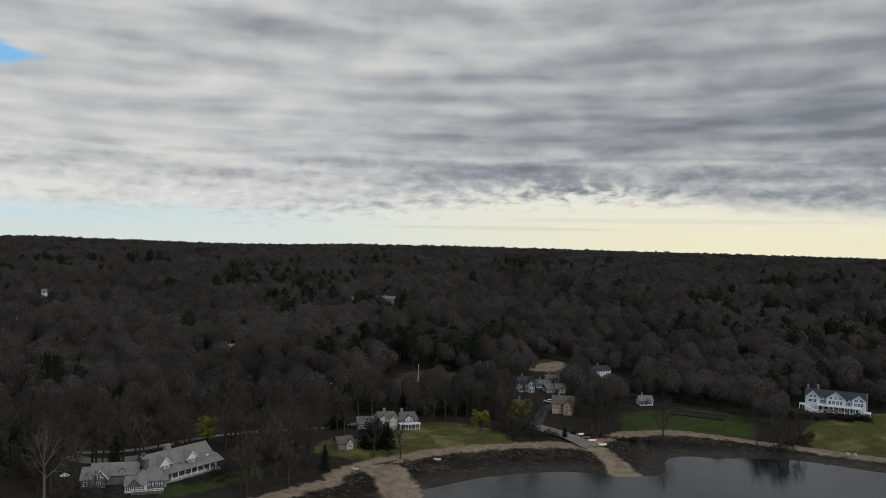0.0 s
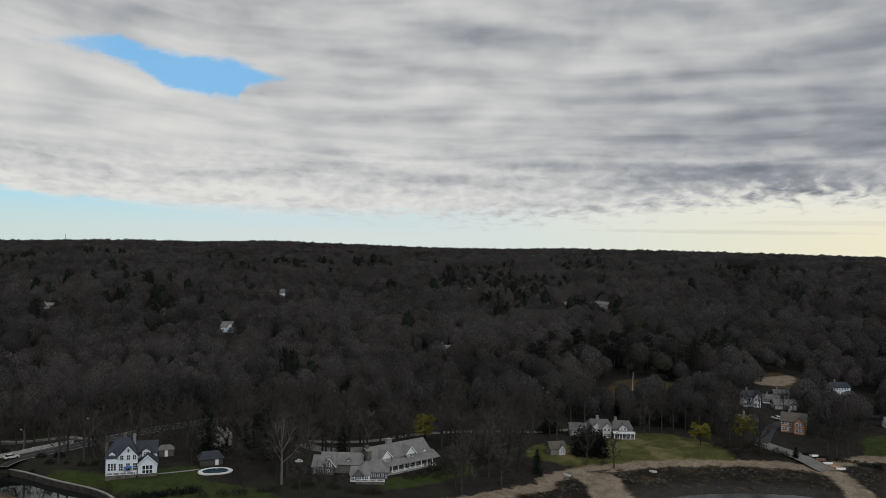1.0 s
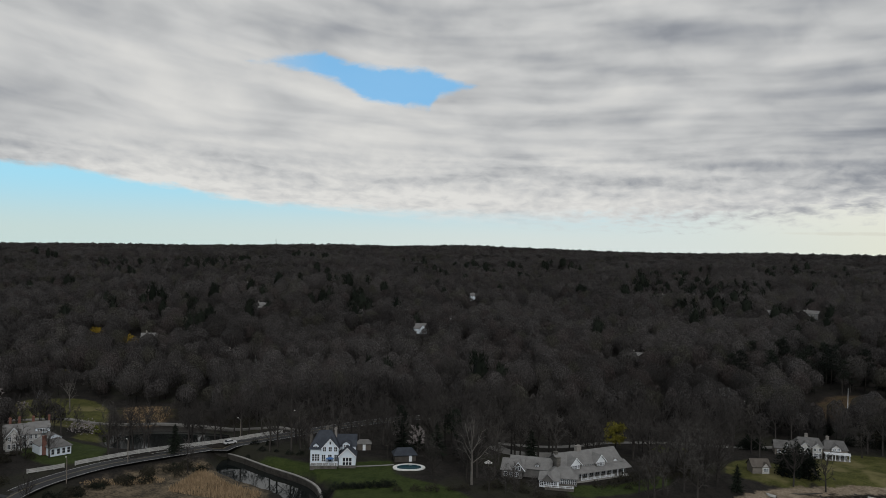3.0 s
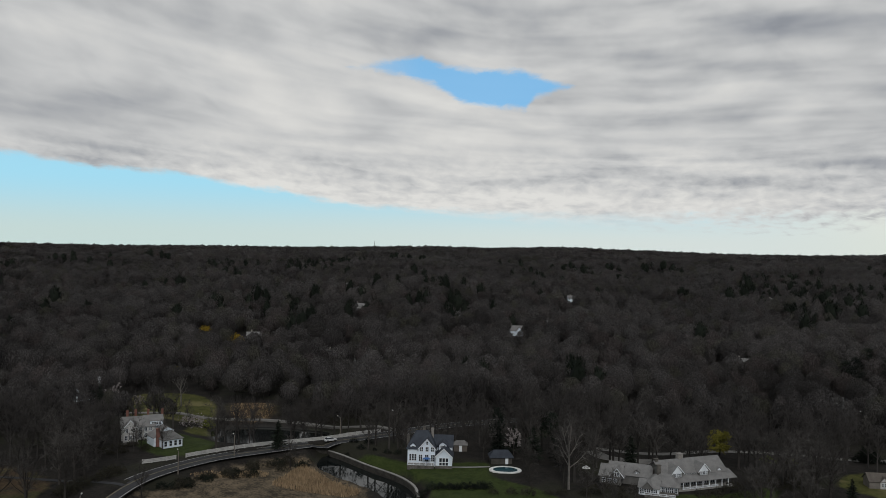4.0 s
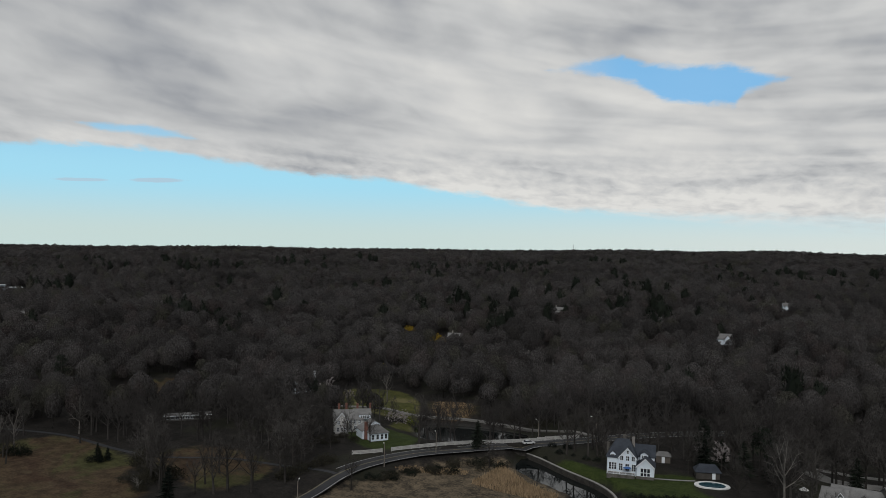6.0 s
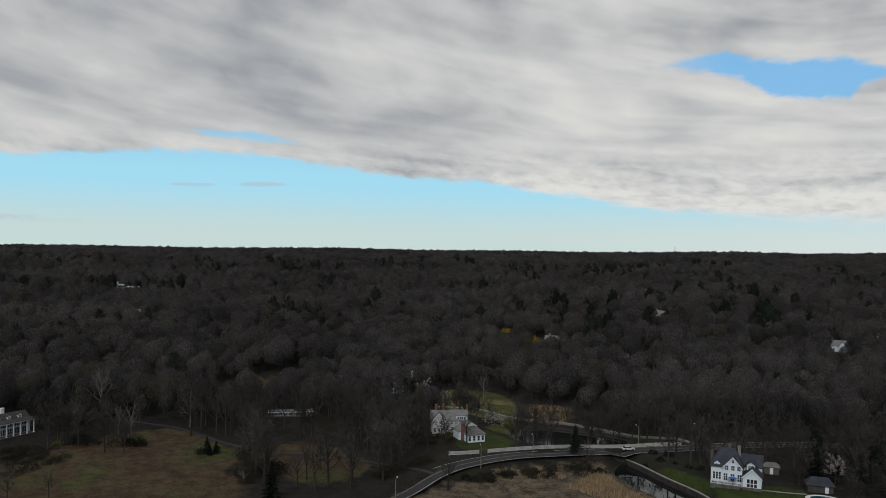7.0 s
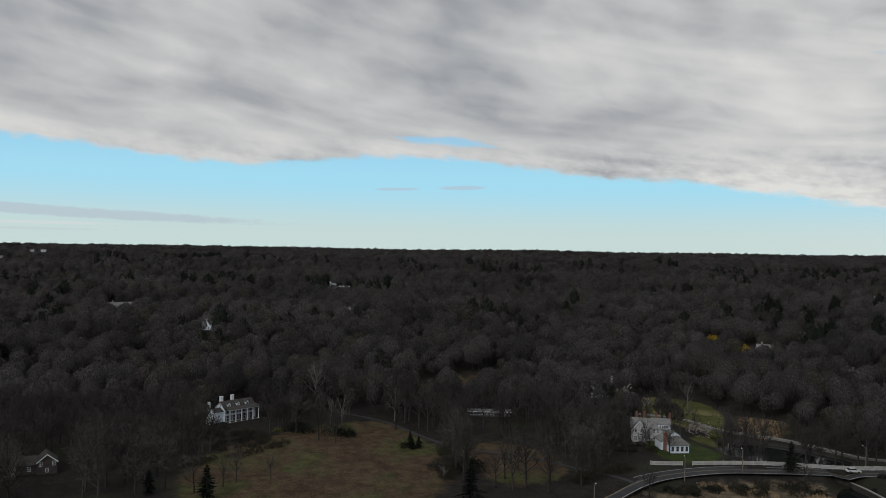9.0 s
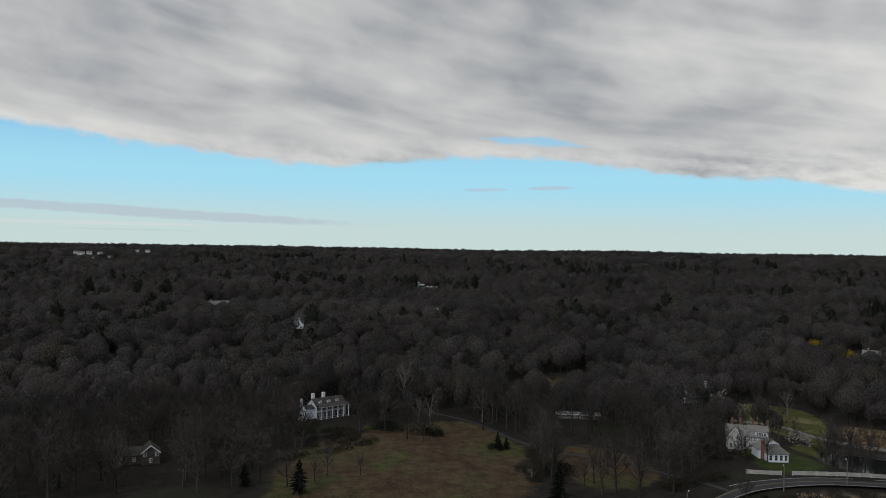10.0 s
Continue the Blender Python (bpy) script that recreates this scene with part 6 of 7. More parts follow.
# ======================= walls, lanes, fences =======================
ribbon("lane", LANE, 2.4, M["gravel"], 0.4, "pale gravel causeway lane behind the pond", "lane", across=2, thick=1.0)
ribbon("causeway_wall", [tuple(p) for p in LANE[1:7]], 0.7, M["dark_stone"], 0.0, "dark stone wall holding the causeway above the pond", "wall", offset=1.75, flat=1.0, thick=1.9)
ribbon("driveway", DRIVE, 3.4, M["gravel"], 0.12, "pale gravel driveway through the trees", "driveway")
ribbon("field_lane", FLANE, 1.9, M["asphalt"], 0.10, "narrow grey lane along the field", "lane")
ribbon("boat_ramp", [(38, 314), (44, 305), (50, 298), (56, 291)], 7.5, M["gravel"], 0.15, "pale gravel boat ramp running to the beach", "ramp", across=3)
ribbon("car_park", [(-84, 366), (-66, 360), (-46, 356)], 7.0, M["asphalt"], 0.15, "small asphalt car park below cottages", "car park", across=3)
ribbon("street", [(38, 314), (46, 346), (62, 366), (80, 378), (100, 384)], 5.0, M["asphalt"], 0.15, "narrow asphalt street through the hamlet", "road", across=3)
ribbon("forecourt", [(-120, 258), (-111, 253), (-101, 255), (-90, 262)], 6.0, M["gravel"], 0.12, "pale gravel forecourt behind the mansion", "driveway")
ribbon("garden_path", [(-147, 208), (-140, 214), (-136, 218)], 1.2, M["concrete"], 0.12, "pale paved garden path across the lawn", "path")
CREEK_WALL = [(-196, 206), (-189, 205), (-174, 201), (-158, 197.6), (-147.5, 192.5), (-140, 185)]
ribbon("sea_wall", CREEK_WALL, 0.9, M["dark_stone"], 0.0, "dark weedy stone wall along the creek", "wall", flat=1.7, thick=3.0)
ribbon("wall_cap", CREEK_WALL, 0.75, M["concrete"], 0.0, "pale coping along the creek wall", "wall", flat=1.86, thick=0.16, offset=0.25)
ribbon("sea_wall", [(-197, 206.5), (-200, 201), (-207, 196)], 0.8, M["dark_stone"], 0.0, "dark stone wall beside the road culvert", "wall", flat=3.0, thick=4.0)
ribbon("shore_wall", [(-28, 262), (-20, 263.5), (-14, 268.5)], 0.8, M["dark_stone"], 0.0, "dark timber and stone landing on the beach", "wall", flat=2.0, thick=1.2)


def road_fence():
    """White roadside fence: posts and two-board panels."""
    line = catmull([(-223, 150), (-220.3, 157), (-217.6, 171), (-213, 187), (-205.8, 204), (-199, 219), (-194, 232)], 3.0)
    e = thing("fence", "low white painted roadside fence beside the pond", "fence", Matrix.Translation((0, 0, 0)))
    post = bmesh.new()
    box_bm(post, -0.12, 0.12, -0.12, 0.12, -0.3, 1.45)
    pm = bpy.data.meshes.new("post")
    post.to_mesh(pm)
    post.free()
    pm.materials.append(M["old_white"])
    panel = bmesh.new()
    for a, b in ((0.15, 0.55), (0.62, 1.0), (1.06, 1.36)):
        box_bm(panel, 0, 1.0, -0.04, 0.04, a, b)
    bm_mesh = bpy.data.meshes.new("panel")
    panel.to_mesh(bm_mesh)
    panel.free()
    bm_mesh.materials.append(M["old_white"])
    z = land(line[:, 0], line[:, 1])
    for i in range(len(line)):
        part_of("post", pm, e, "", Matrix.Translation((line[i, 0], line[i, 1], z[i])))
        if i + 1 < len(line) and i != 3:
            d = line[i + 1] - line[i]
            L = float(np.linalg.norm(d))
            part_of("panel", bm_mesh, e, "", Matrix.Translation((line[i, 0], line[i, 1], z[i])) @ pose(0, 0, 0, 0, 0, math.degrees(math.atan2(d[1], d[0]))) @ Matrix.Diagonal((L, 1, 1, 1)))


road_fence()


def tennis_court():
    x, y = 110.5, 340.0
    CLEAR.append((x, y, 12))
    t = thing("tennis_court", "dark green covered tennis court with a low fence", "tennis court", Matrix.Translation((x, y, ground_at(x, y))) @ pose(0, 0, 0, 0, 0, -30))
    bm = bmesh.new()
    box_bm(bm, -11, 11, -5, 5, -0.6, 0.3)
    part("surface", bm, M["needles"], t, "dark green court surface")
    bm = bmesh.new()
    for i in range(12):
        for yy in (-5.1, 5.1):
            box_bm(bm, -11 + 2 * i - 0.05, -11 + 2 * i + 0.05, yy - 0.05, yy + 0.05, -0.6, 1.3)
    for yy in (-5.1, 5.1):
        box_bm(bm, -11, 11, yy - 0.04, yy + 0.04, 1.2, 1.3)
        box_bm(bm, -11, 11, yy - 0.04, yy + 0.04, 0.5, 0.6)
    part("fence", bm, M["iron"], t)


tennis_court()


def street_lamp(x, y, turn, h=8.0, label="wooden street lamp pole with a curved lamp arm"):
    t = thing("street_lamp", label, "street lamp", Matrix.Translation((x, y, ground_at(x, y))) @ pose(0, 0, 0, 0, 0, turn), "street lamps")
    bm = bmesh.new()
    bmesh.ops.create_cone(bm, cap_ends=True, segments=8, radius1=0.17, radius2=0.11, depth=h, matrix=Matrix.Translation((0, 0, h / 2)))
    part("pole", bm, M["pole_wood"], t)
    bm = bmesh.new()
    for i in range(6):
        a, b = i / 6, (i + 1) / 6
        box_bm(bm, a * 1.8, b * 1.8, -0.05, 0.05, h - 0.8 + math.sin(a * 1.4) * 0.9, h - 0.68 + math.sin(b * 1.4) * 0.9)
    part("arm", bm, M["iron"], t)
    bm = bmesh.new()
    box_bm(bm, 1.6, 2.5, -0.16, 0.16, h - 0.05, h + 0.16)
    bmesh.ops.bevel(bm, geom=bm.edges[:], offset=0.05, segments=1, affect="EDGES")
    part("lamp_head", bm, M["canvas"], t, "pale lamp head")
    if h > 8:
        bm = bmesh.new()
        box_bm(bm, -1.1, 1.1, -0.06, 0.06, h - 1.0, h - 0.86, pose(0, 0, 0, 0, 0, 80))
        part("crossarm", bm, M["pole_wood"], t)
    return t


street_lamp(-208.5, 174.5, 150, 7.6)
street_lamp(-207.5, 152, 150, 7.2)
street_lamp(-201.5, 218.0, 160, 7.4)
street_lamp(-187.5, 234, 190, 8.6)
street_lamp(-193, 112, 140, 7.4)
street_lamp(-46, 352, 200, 8.4)


def flagpole(x, y):
    t = thing("flagpole", "tall white flagpole on a round base in a brown meadow", "flagpole", Matrix.Translation((x, y, ground_at(x, y))))
    CLEAR.append((x, y, 5))
    SIGHT.append((x, y, 3, 40))
    bm = bmesh.new()
    bmesh.ops.create_cone(bm, cap_ends=True, segments=10, radius1=0.16, radius2=0.07, depth=10.0, matrix=Matrix.Translation((0, 0, 5.0)))
    part("pole", bm, M["trim_white"], t)
    bm = bmesh.new()
    bmesh.ops.create_cone(bm, cap_ends=True, segments=14, radius1=1.6, radius2=1.5, depth=0.4, matrix=Matrix.Translation((0, 0, 0.1)))
    part("base", bm, M["concrete"], t)
    bm = bmesh.new()
    bmesh.ops.create_icosphere(bm, subdivisions=1, radius=0.2, matrix=Matrix.Translation((0, 0, 10.1)))
    part("finial", bm, M["trim_white"], t)


flagpole(-11.2, 400)


def rowing_boat(x, y, turn, mat="canvas", L=4.2, label="white upturned dinghy on the shore"):
    t = thing("boat", label, "boat", Matrix.Translation((x, y, ground_at(x, y) + 0.05)) @ pose(0, 0, 0, 0, 0, turn), "small boats")
    bm = bmesh.new()
    prev = None
    for i in range(9):
        s = i / 8
        w = 0.75 * math.sin(math.pi * (0.12 + 0.86 * s)) ** 0.7 + 0.03
        px = -L / 2 + L * s
        prof = [bm.verts.new((px, w * math.cos(g), 0.05 + 0.6 * math.sin(g))) for g in (0, 0.6, 1.2, 1.57, 1.94, 2.54, 3.14)]
        if prev:
            for k in range(6):
                bm.faces.new((prev[k], prev[k + 1], prof[k + 1], prof[k]))
        prev = prof
    part("hull", bm, M[mat], t)
    bm = bmesh.new()
    box_bm(bm, -L / 2 + 0.3, L / 2 - 0.3, -0.04, 0.04, 0.6, 0.72)
    part("keel", bm, M["pole_wood"], t)


for bx, by, mat, lab in ((53.5, 303, "canvas", "white upturned dinghy beside the ramp"), (55.5, 300.8, "red_brick", "dull red upturned dinghy beside the ramp"),
                         (57.3, 298.8, "canvas", "white upturned dinghy beside the ramp"), (59, 297, "orange_paint", "orange upturned dinghy beside the ramp"), (60.6, 295.2, "canvas", "white upturned dinghy beside the ramp")):
    rowing_boat(bx, by, 12, mat, 3.3, lab)
rowing_boat(-27, 256.5, 150, "old_white", 3.4, "weathered white dinghy lying on the sand")
rowing_boat(-0.5, 271.0, 170, "old_white", 2.6, "weathered white dinghy stranded on the dark mud")


def car(x, y, turn, mat="car_paint", label="silver parked car"):
    t = thing("car", label, "car", Matrix.Translation((x, y, ground_at(x, y) + 0.16)) @ pose(0, 0, 0, 0, 0, turn), "parked cars")
    bm = bmesh.new()
    prof = ((-2.2, 0.35), (-2.2, 0.85), (-1.9, 0.95), (-1.0, 1.0), (1.2, 1.0), (2.1, 0.85), (2.2, 0.4))
    a = [bm.verts.new((p[0], -0.88, p[1])) for p in prof]
    b = [bm.verts.new((p[0], 0.88, p[1])) for p in prof]
    bm.faces.new(a)
    bm.faces.new(b[::-1])
    for i in range(len(prof)):
        bm.faces.new((a[i], b[i], b[(i + 1) % len(prof)], a[(i + 1) % len(prof)]))
    part("body", bm, M[mat], t)
    bm = bmesh.new()
    prof = ((-1.9, 0.95), (-1.4, 1.42), (0.3, 1.45), (1.15, 1.0))
    a = [bm.verts.new((p[0], -0.76, p[1])) for p in prof]
    b = [bm.verts.new((p[0], 0.76, p[1])) for p in prof]
    bm.faces.new(a)
    bm.faces.new(b[::-1])
    for i in range(4):
        bm.faces.new((a[i], b[i], b[(i + 1) % 4], a[(i + 1) % 4]))
    part("cabin", bm, M["glass"], t, "dark glazed cabin")
    bm = bmesh.new()
    box_bm(bm, -1.4, 0.25, -0.72, 0.72, 1.43, 1.5)
    part("roof", bm, M[mat], t)
    for wx in (-1.35, 1.35):
        for wy in (-0.86, 0.86):
            bm = bmesh.new()
            bmesh.ops.create_cone(bm, cap_ends=True, segments=12, radius1=0.33, radius2=0.33, depth=0.2, matrix=pose(wx, wy, 0.33, 90))
            part("wheel", bm, M["rubber"], t)


M["car_dark"] = mottled("car_dark", (0.05, 0.055, 0.06), (0.08, 0.085, 0.09), 0.3, 2.0, 0.25, 0.5)
car(-198.3, 209.5, 66, "car_paint", "silver car on the asphalt road")
for i, (cx, cy) in enumerate(((66, 377), (72, 381), (55, 366), (49, 360), (86, 386), (-64, 363), (-56, 361), (-78, 367))):
    car(cx, cy, 30 + 37 * i, "canvas" if i % 2 else "car_dark", "white car parked by the cottages" if i % 2 else "dark car parked by the cottages")
tarp = thing("tarpaulin", "crumpled blue tarpaulin in the woods", "tarpaulin", Matrix.Translation((-299, -74, ground_at(-299, -74))))
bm = bmesh.new()
bmesh.ops.create_grid(bm, x_segments=12, y_segments=8, size=1.0)
for q in bm.verts:
    q.co = Vector((q.co.x * 3.2, q.co.y * 1.6, 0.5 + 0.35 * noise.noise(q.co * 2.3)))
bmesh.ops.solidify(bm, geom=bm.faces[:], thickness=0.05)
part("sheet", bm, M["blue_tarp"], tarp)
CLEAR.append((-299, -74, 6))


def water_tower(x, y, base, h):
    t = thing("water_tower", "pale water tower rising over the far ridge", "water tower", Matrix.Translation((x, y, base)))
    bm = bmesh.new()
    bmesh.ops.create_cone(bm, cap_ends=True, segments=12, radius1=2.0, radius2=1.6, depth=h, matrix=Matrix.Translation((0, 0, h / 2)))
    part("stem", bm, M["concrete"], t)
    bm = bmesh.new()
    bmesh.ops.create_uvsphere(bm, u_segments=16, v_segments=8, radius=4.8, matrix=Matrix.Translation((0, 0, h)) @ Matrix.Diagonal((1, 1, 0.7, 1)))
    part("tank", bm, M["concrete"], t)


def mast(x, y, base, h):
    t = thing("radio_mast", "thin lattice radio mast on the far ridge", "mast", Matrix.Translation((x, y, base)))
    V, F = [], []
    for k in range(3):
        g = 2.094 * k
        tube(V, F, (math.cos(g) * 1.2, math.sin(g) * 1.2, 0), (0.2 * math.cos(g), 0.2 * math.sin(g), h), 0.35, 0.3, 3)
    for i in range(10):
        tube(V, F, (1.1, 0, h * i / 10), (-0.6, 0.9, h * (i + 1) / 10), 0.15, 0.15, 3)
    part_of("lattice", mesh_from("lattice", np.array(V), np.array(F), M["iron"]), t)


water_tower(99, 2498, 44, 26)
water_tower(646, 2415, 40, 26)
mast(-1626, 1899, 40, 46)

# ======================= planting seen singly =======================
for x, y, s in ((-80.5, 276, 1.0), (16, 305, 0.85), (32, 316, 1.0)):
    plant("willow%d" % (int(abs(x)) % 2), x, y, s)
    SIGHT.append((x, y, 5, 30))
    CLEAR.append((x, y, 5))
for x, y, s in ((-436, 339, 0.85), (-401, 336, 0.85)):
    plant("forsythia0", x, y, s * 1.35)
    SIGHT.append((x, y, 6, 60))
    CLEAR.append((x, y, 6))
plant("willow0", -346, 252, 0.5, label="small yellow-green tree coming into leaf")
SIGHT.append((-346, 252, 4, 30))
for x, y, k, s in ((-205.2, 190.7, "spruce0", 0.85), (-99.5, 245, "spruce1", 0.85), (-225, 11, "spruce0", 0.8), (-207, 81, "spruce1", 0.8), (-234, -4, "spruce0", 0.6),
                   (-207, 429, "spruce2", 0.9), (-136.8, 368, "spruce2", 0.85), (-154, 365, "spruce2", 0.85), (-148, 295, "spruce1", 0.75), (-36, 251, "spruce1", 0.6), (-266, 81, "spruce1", 0.42), (-264, 83.5, "spruce0", 0.42), (-263, 81, "spruce0", 0.36), (-40.5, 305, "cedar1", 0.62), (-38, 306.5, "cedar1", 0.6),
                   (-393, 103, "pine0", 1.0), (-47, 349, "spruce0", 0.8), (-24, 276, "cedar0", 1.05), (-18.5, 277, "cedar1", 1.1), (-21.5, 279, "cedar1", 1.25), (-16, 343, "spruce0", 0.7), (2, 340, "spruce0", 0.7),
                   (-4, 338, "spruce1", 0.6), (10, 336, "spruce1", 0.55), (-128, 232, "spruce2", 0.8), (-125, 240, "pine0", 0.85), (-120, 236, "spruce2", 0.75), (-130, 246, "pine1", 0.8), (47, 298, "spruce0", 0.4),
                   (-292, 175, "pine1", 0.7), (-300, 182, "spruce2", 0.8), (-205, 268, "pine0", 0.7), (-60, 425, "pine0", 1.0), (-20, 440, "pine1", 1.1), (-5, 446, "pine0", 1.1),
                   (14, 440, "pine1", 1.1), (-35, 448, "pine1", 1.0), (20, 455, "pine0", 1.0), (-48, 440, "pine0", 1.0), (35, 452, "pine1", 1.1), (-30, 425, "spruce2", 0.9), (8, 432, "spruce2", 0.9)):
    plant(k, x, y, s)
    CLEAR.append((x, y, 3.5))
for x, y, k, s in ((-152, 246, "blossom0", 0.95), (-138, 236, "blossom1", 1.15), (-312, 196, "blossom0", 1.1), (-306, 190, "blossom1", 1.0), (-298, 198, "blossom0", 0.8), (72, 412, "blossom1", 1.0), (66, 405, "blossom0", 0.9)):
    plant(k, x, y, s)
    SIGHT.append((x, y, 4, 12))
plant("blossom_shrub0", -263, 198.5, 1.75)
for x, y, k, s in ((-259.5, 204, "green_shrub0", 1.6), (-262, 206, "green_shrub1", 1.5), (-66, 284, "green_shrub0", 1.3), (-60, 287, "green_shrub1", 1.1), (-300, 40, "green_shrub1", 1.0),
                   (-266, 79, "dark_shrub0", 1.0), (-299, 47, "dark_shrub0", 1.9), (-296, 50, "dark_shrub1", 1.6), (-292, 58, "shrub0", 2.2), (-289, 61, "dark_shrub1", 1.3), (-286, 64, "dark_shrub0", 1.2), (-290, 63, "shrub1", 2.0),
                   (-38, 306, "dark_shrub0", 1.9), (-41, 305, "dark_shrub1", 1.7), (-191, 214, "dark_shrub0", 0.9), (-186, 216, "dark_shrub1", 0.9), (-203, 143, "dark_shrub0", 1.0), (-201, 176, "shrub0", 1.4),
                   (-197, 181, "shrub1", 1.5), (-196, 187, "shrub0", 1.4), (-199, 167, "shrub1", 1.2), (-200, 158, "shrub0", 1.0)):
    plant(k, x, y, s)
r = np.random.RandomState(5)
# hedges and rough growth along edges
for line, k, s, gap in (([(-221, 140), (-217, 128), (-211, 118)], "shrub", 1.5, 2.6), ([(50, 302), (58, 303), (66, 306), (72, 302), (80, 302)], "dark_shrub", 0.6, 2.2),
                        ([(28, 296), (34, 300), (44, 299)], "shrub", 1.3, 3.0), ([(24, 304), (34, 307)], "shrub", 1.5, 3.2), ([(-232, 92), (-245, 88), (-258, 92)], "shrub", 1.7, 4.0),
                        ([(-12, 330), (4, 332), (20, 326)], "dark_shrub", 1.4, 4.0), ([(-98, 224), (-88, 214), (-76, 214)], "shrub", 1.0, 3.0), ([(-64, 236), (-52, 258)], "shrub", 0.9, 5.0),
                        ([(-262, 8), (-272, 28), (-282, 40)], "shrub", 1.3, 4.0), ([(126, 296), (138, 304), (146, 312)], "shrub", 1.3, 3.4), ([(-50, 262), (-62, 252), (-72, 232)], "shrub", 1.3, 5.0),
                        ([(-195, 205), (-178, 210), (-165, 212)], "dark_shrub", 0.6, 4.0), ([(-141, 186), (-136, 189), (-130, 194), (-125, 199)], "dark_shrub", 0.85, 1.3), ([(-120, 196), (-108, 204), (-98, 214)], "shrub", 1.2, 4.0)):
    for q in catmull(line, gap):
        plant(k + str(r.randint(2)), q[0] + r.uniform(-1, 1), q[1] + r.uniform(-1, 1), s * r.uniform(0.7, 1.3))
# single trees on open ground
for x, y, k, s in ((-191, 183, "bare1", 0.62), (-245, 196, "bare0", 0.5), (-250, 203, "bare5", 0.55), (-338, 60, "pale0", 1.0),
                   (-292, 83, "bare3", 0.8), (-255, 140, "pale1", 0.8), (-288, 212, "pale0", 0.7), (-264, 198, "bare6", 0.55), (-266, 151, "bare0", 0.85), (-260, 157, "bare2", 0.8), (-254, 160, "bare4", 0.75),
                   (-246, 163, "bare5", 0.6), (-234, 165, "bare6", 0.6), (-198, 133, "bare1", 0.6), (-242, 121, "bare4", 0.8), (-283, 52, "bare2", 0.75), (-278, 57, "bare6", 0.7), (86.5, 307, "bare3", 1.0), (119, 298, "bare1", 0.7),
                   (128, 299, "bare3", 0.75), (133, 303, "bare5", 0.8), (140, 309, "bare0", 0.8), (-22, 268, "bare2", 0.7), (-13, 270, "bare4", 0.75), (-4, 313, "bare6", 0.65),
                   (-165, 212, "bare0", 0.55), (-170, 215, "bare5", 0.6), (-117, 210, "bare3", 0.6), (-121, 216, "bare1", 0.7), (-104, 226, "bare5", 0.75), (-109, 240, "bare2", 0.8), (-92, 214, "bare6", 0.45), (-84, 210, "bare1", 0.4),
                   (-232, 8, "bare4", 0.7), (-240, 30, "bare0", 0.45), (-215, 92, "bare2", 0.6), (-222, 98, "bare6", 0.65), (-230, 106, "bare3", 0.6), (-212, 108, "bare5", 0.6), (-296, 46, "bare3", 0.9)):
    plant(k, x, y, s)


def fallen_tree(x, y, turn, L=9.0):
    t = thing("fallen_tree", "bleached fallen tree with broken branches in the field", "fallen tree", Matrix.Translation((x, y, ground_at(x, y))) @ pose(0, 0, 0, 0, 0, turn))
    q = np.random.RandomState(8)
    V, F = [], []
    tube(V, F, (-L / 2, 0, 0.6), (L / 2, 0.4, 1.0), 0.35, 0.15, 6)
    for i in range(16):
        b = np.array([q.uniform(-L / 2, L / 2), 0.2, 0.8])
        tube(V, F, b, b + np.array([q.uniform(-1.5, 2.5), q.uniform(-2, 2), q.uniform(-0.3, 2.6)]), 0.11, 0.03, 3)
    part_of("trunk", mesh_from("trunk", np.array(V), np.array(F), M["pale_bark"]), t)


fallen_tree(-232, 82, 160)
for i in range(9):
    plant("shrub%d" % (i % 2), -233 + 1.6 * math.cos(i * 2.1) * (1 + i * 0.5), 84 + 1.4 * math.sin(i * 1.7) * (1 + i * 0.4), r.uniform(1.0, 1.7))


def reed_bed(poly, n, hgt, seed, label, mat):
    q = np.random.RandomState(seed)
    P = catmull(poly, 3.0, True)
    lo, hi = P.min(0), P.max(0)
    pts = q.uniform(lo, hi, (n * 3, 2))
    pts = pts[signed(pts[:, 0], pts[:, 1], P) > 0][:n]
    z = land(pts[:, 0], pts[:, 1])
    V, F = [], []
    for (x, y), zz in zip(pts, z):
        d = unit(np.array([q.normal() * 0.25, q.normal() * 0.25, 1.0]))
        needle(V, F, np.array([x, y, zz - 0.1]), d, hgt * q.uniform(0.5, 1.2), 0.3, q)
    tagged(new("reed_bed", mesh_from("reed_bed", np.array(V), np.array(F), mat)), label, "reeds", kind="stuff")


reed_bed([(-194, 190), (-187, 187), (-174, 181), (-164, 179.5), (-155, 177), (-156, 171), (-168, 168), (-181, 166), (-183.5, 173), (-188, 183)], 3600, 1.5, 31, "dense tan reed bed beside the creek", M["reed"])
reed_bed([(-206, 155), (-205, 163), (-195, 174), (-189, 171), (-200, 159)], 900, 0.8, 32, "patchy dry marsh grass beside the road", M["reed"])
reed_bed([(-258, 217), (-251, 226), (-262, 240), (-275, 229)], 1100, 0.8, 33, "tan reeds behind the pond causeway", M["reed"])

for x, y, k, s in ((-141, 231, "spruce2", 0.8), (-144, 236, "pine1", 0.8), (-139, 238, "spruce2", 0.7), (-147, 240, "pine0", 0.75)):
    plant(k, x, y, s)
CLEAR.append((-256, 231, 8))
SIGHT += [(-262, 234, 9, 22), (-300, 209, 12, 24), (-312, 222, 14, 30), (-292, 224, 14, 34), (-370, 110, 13, 34)]
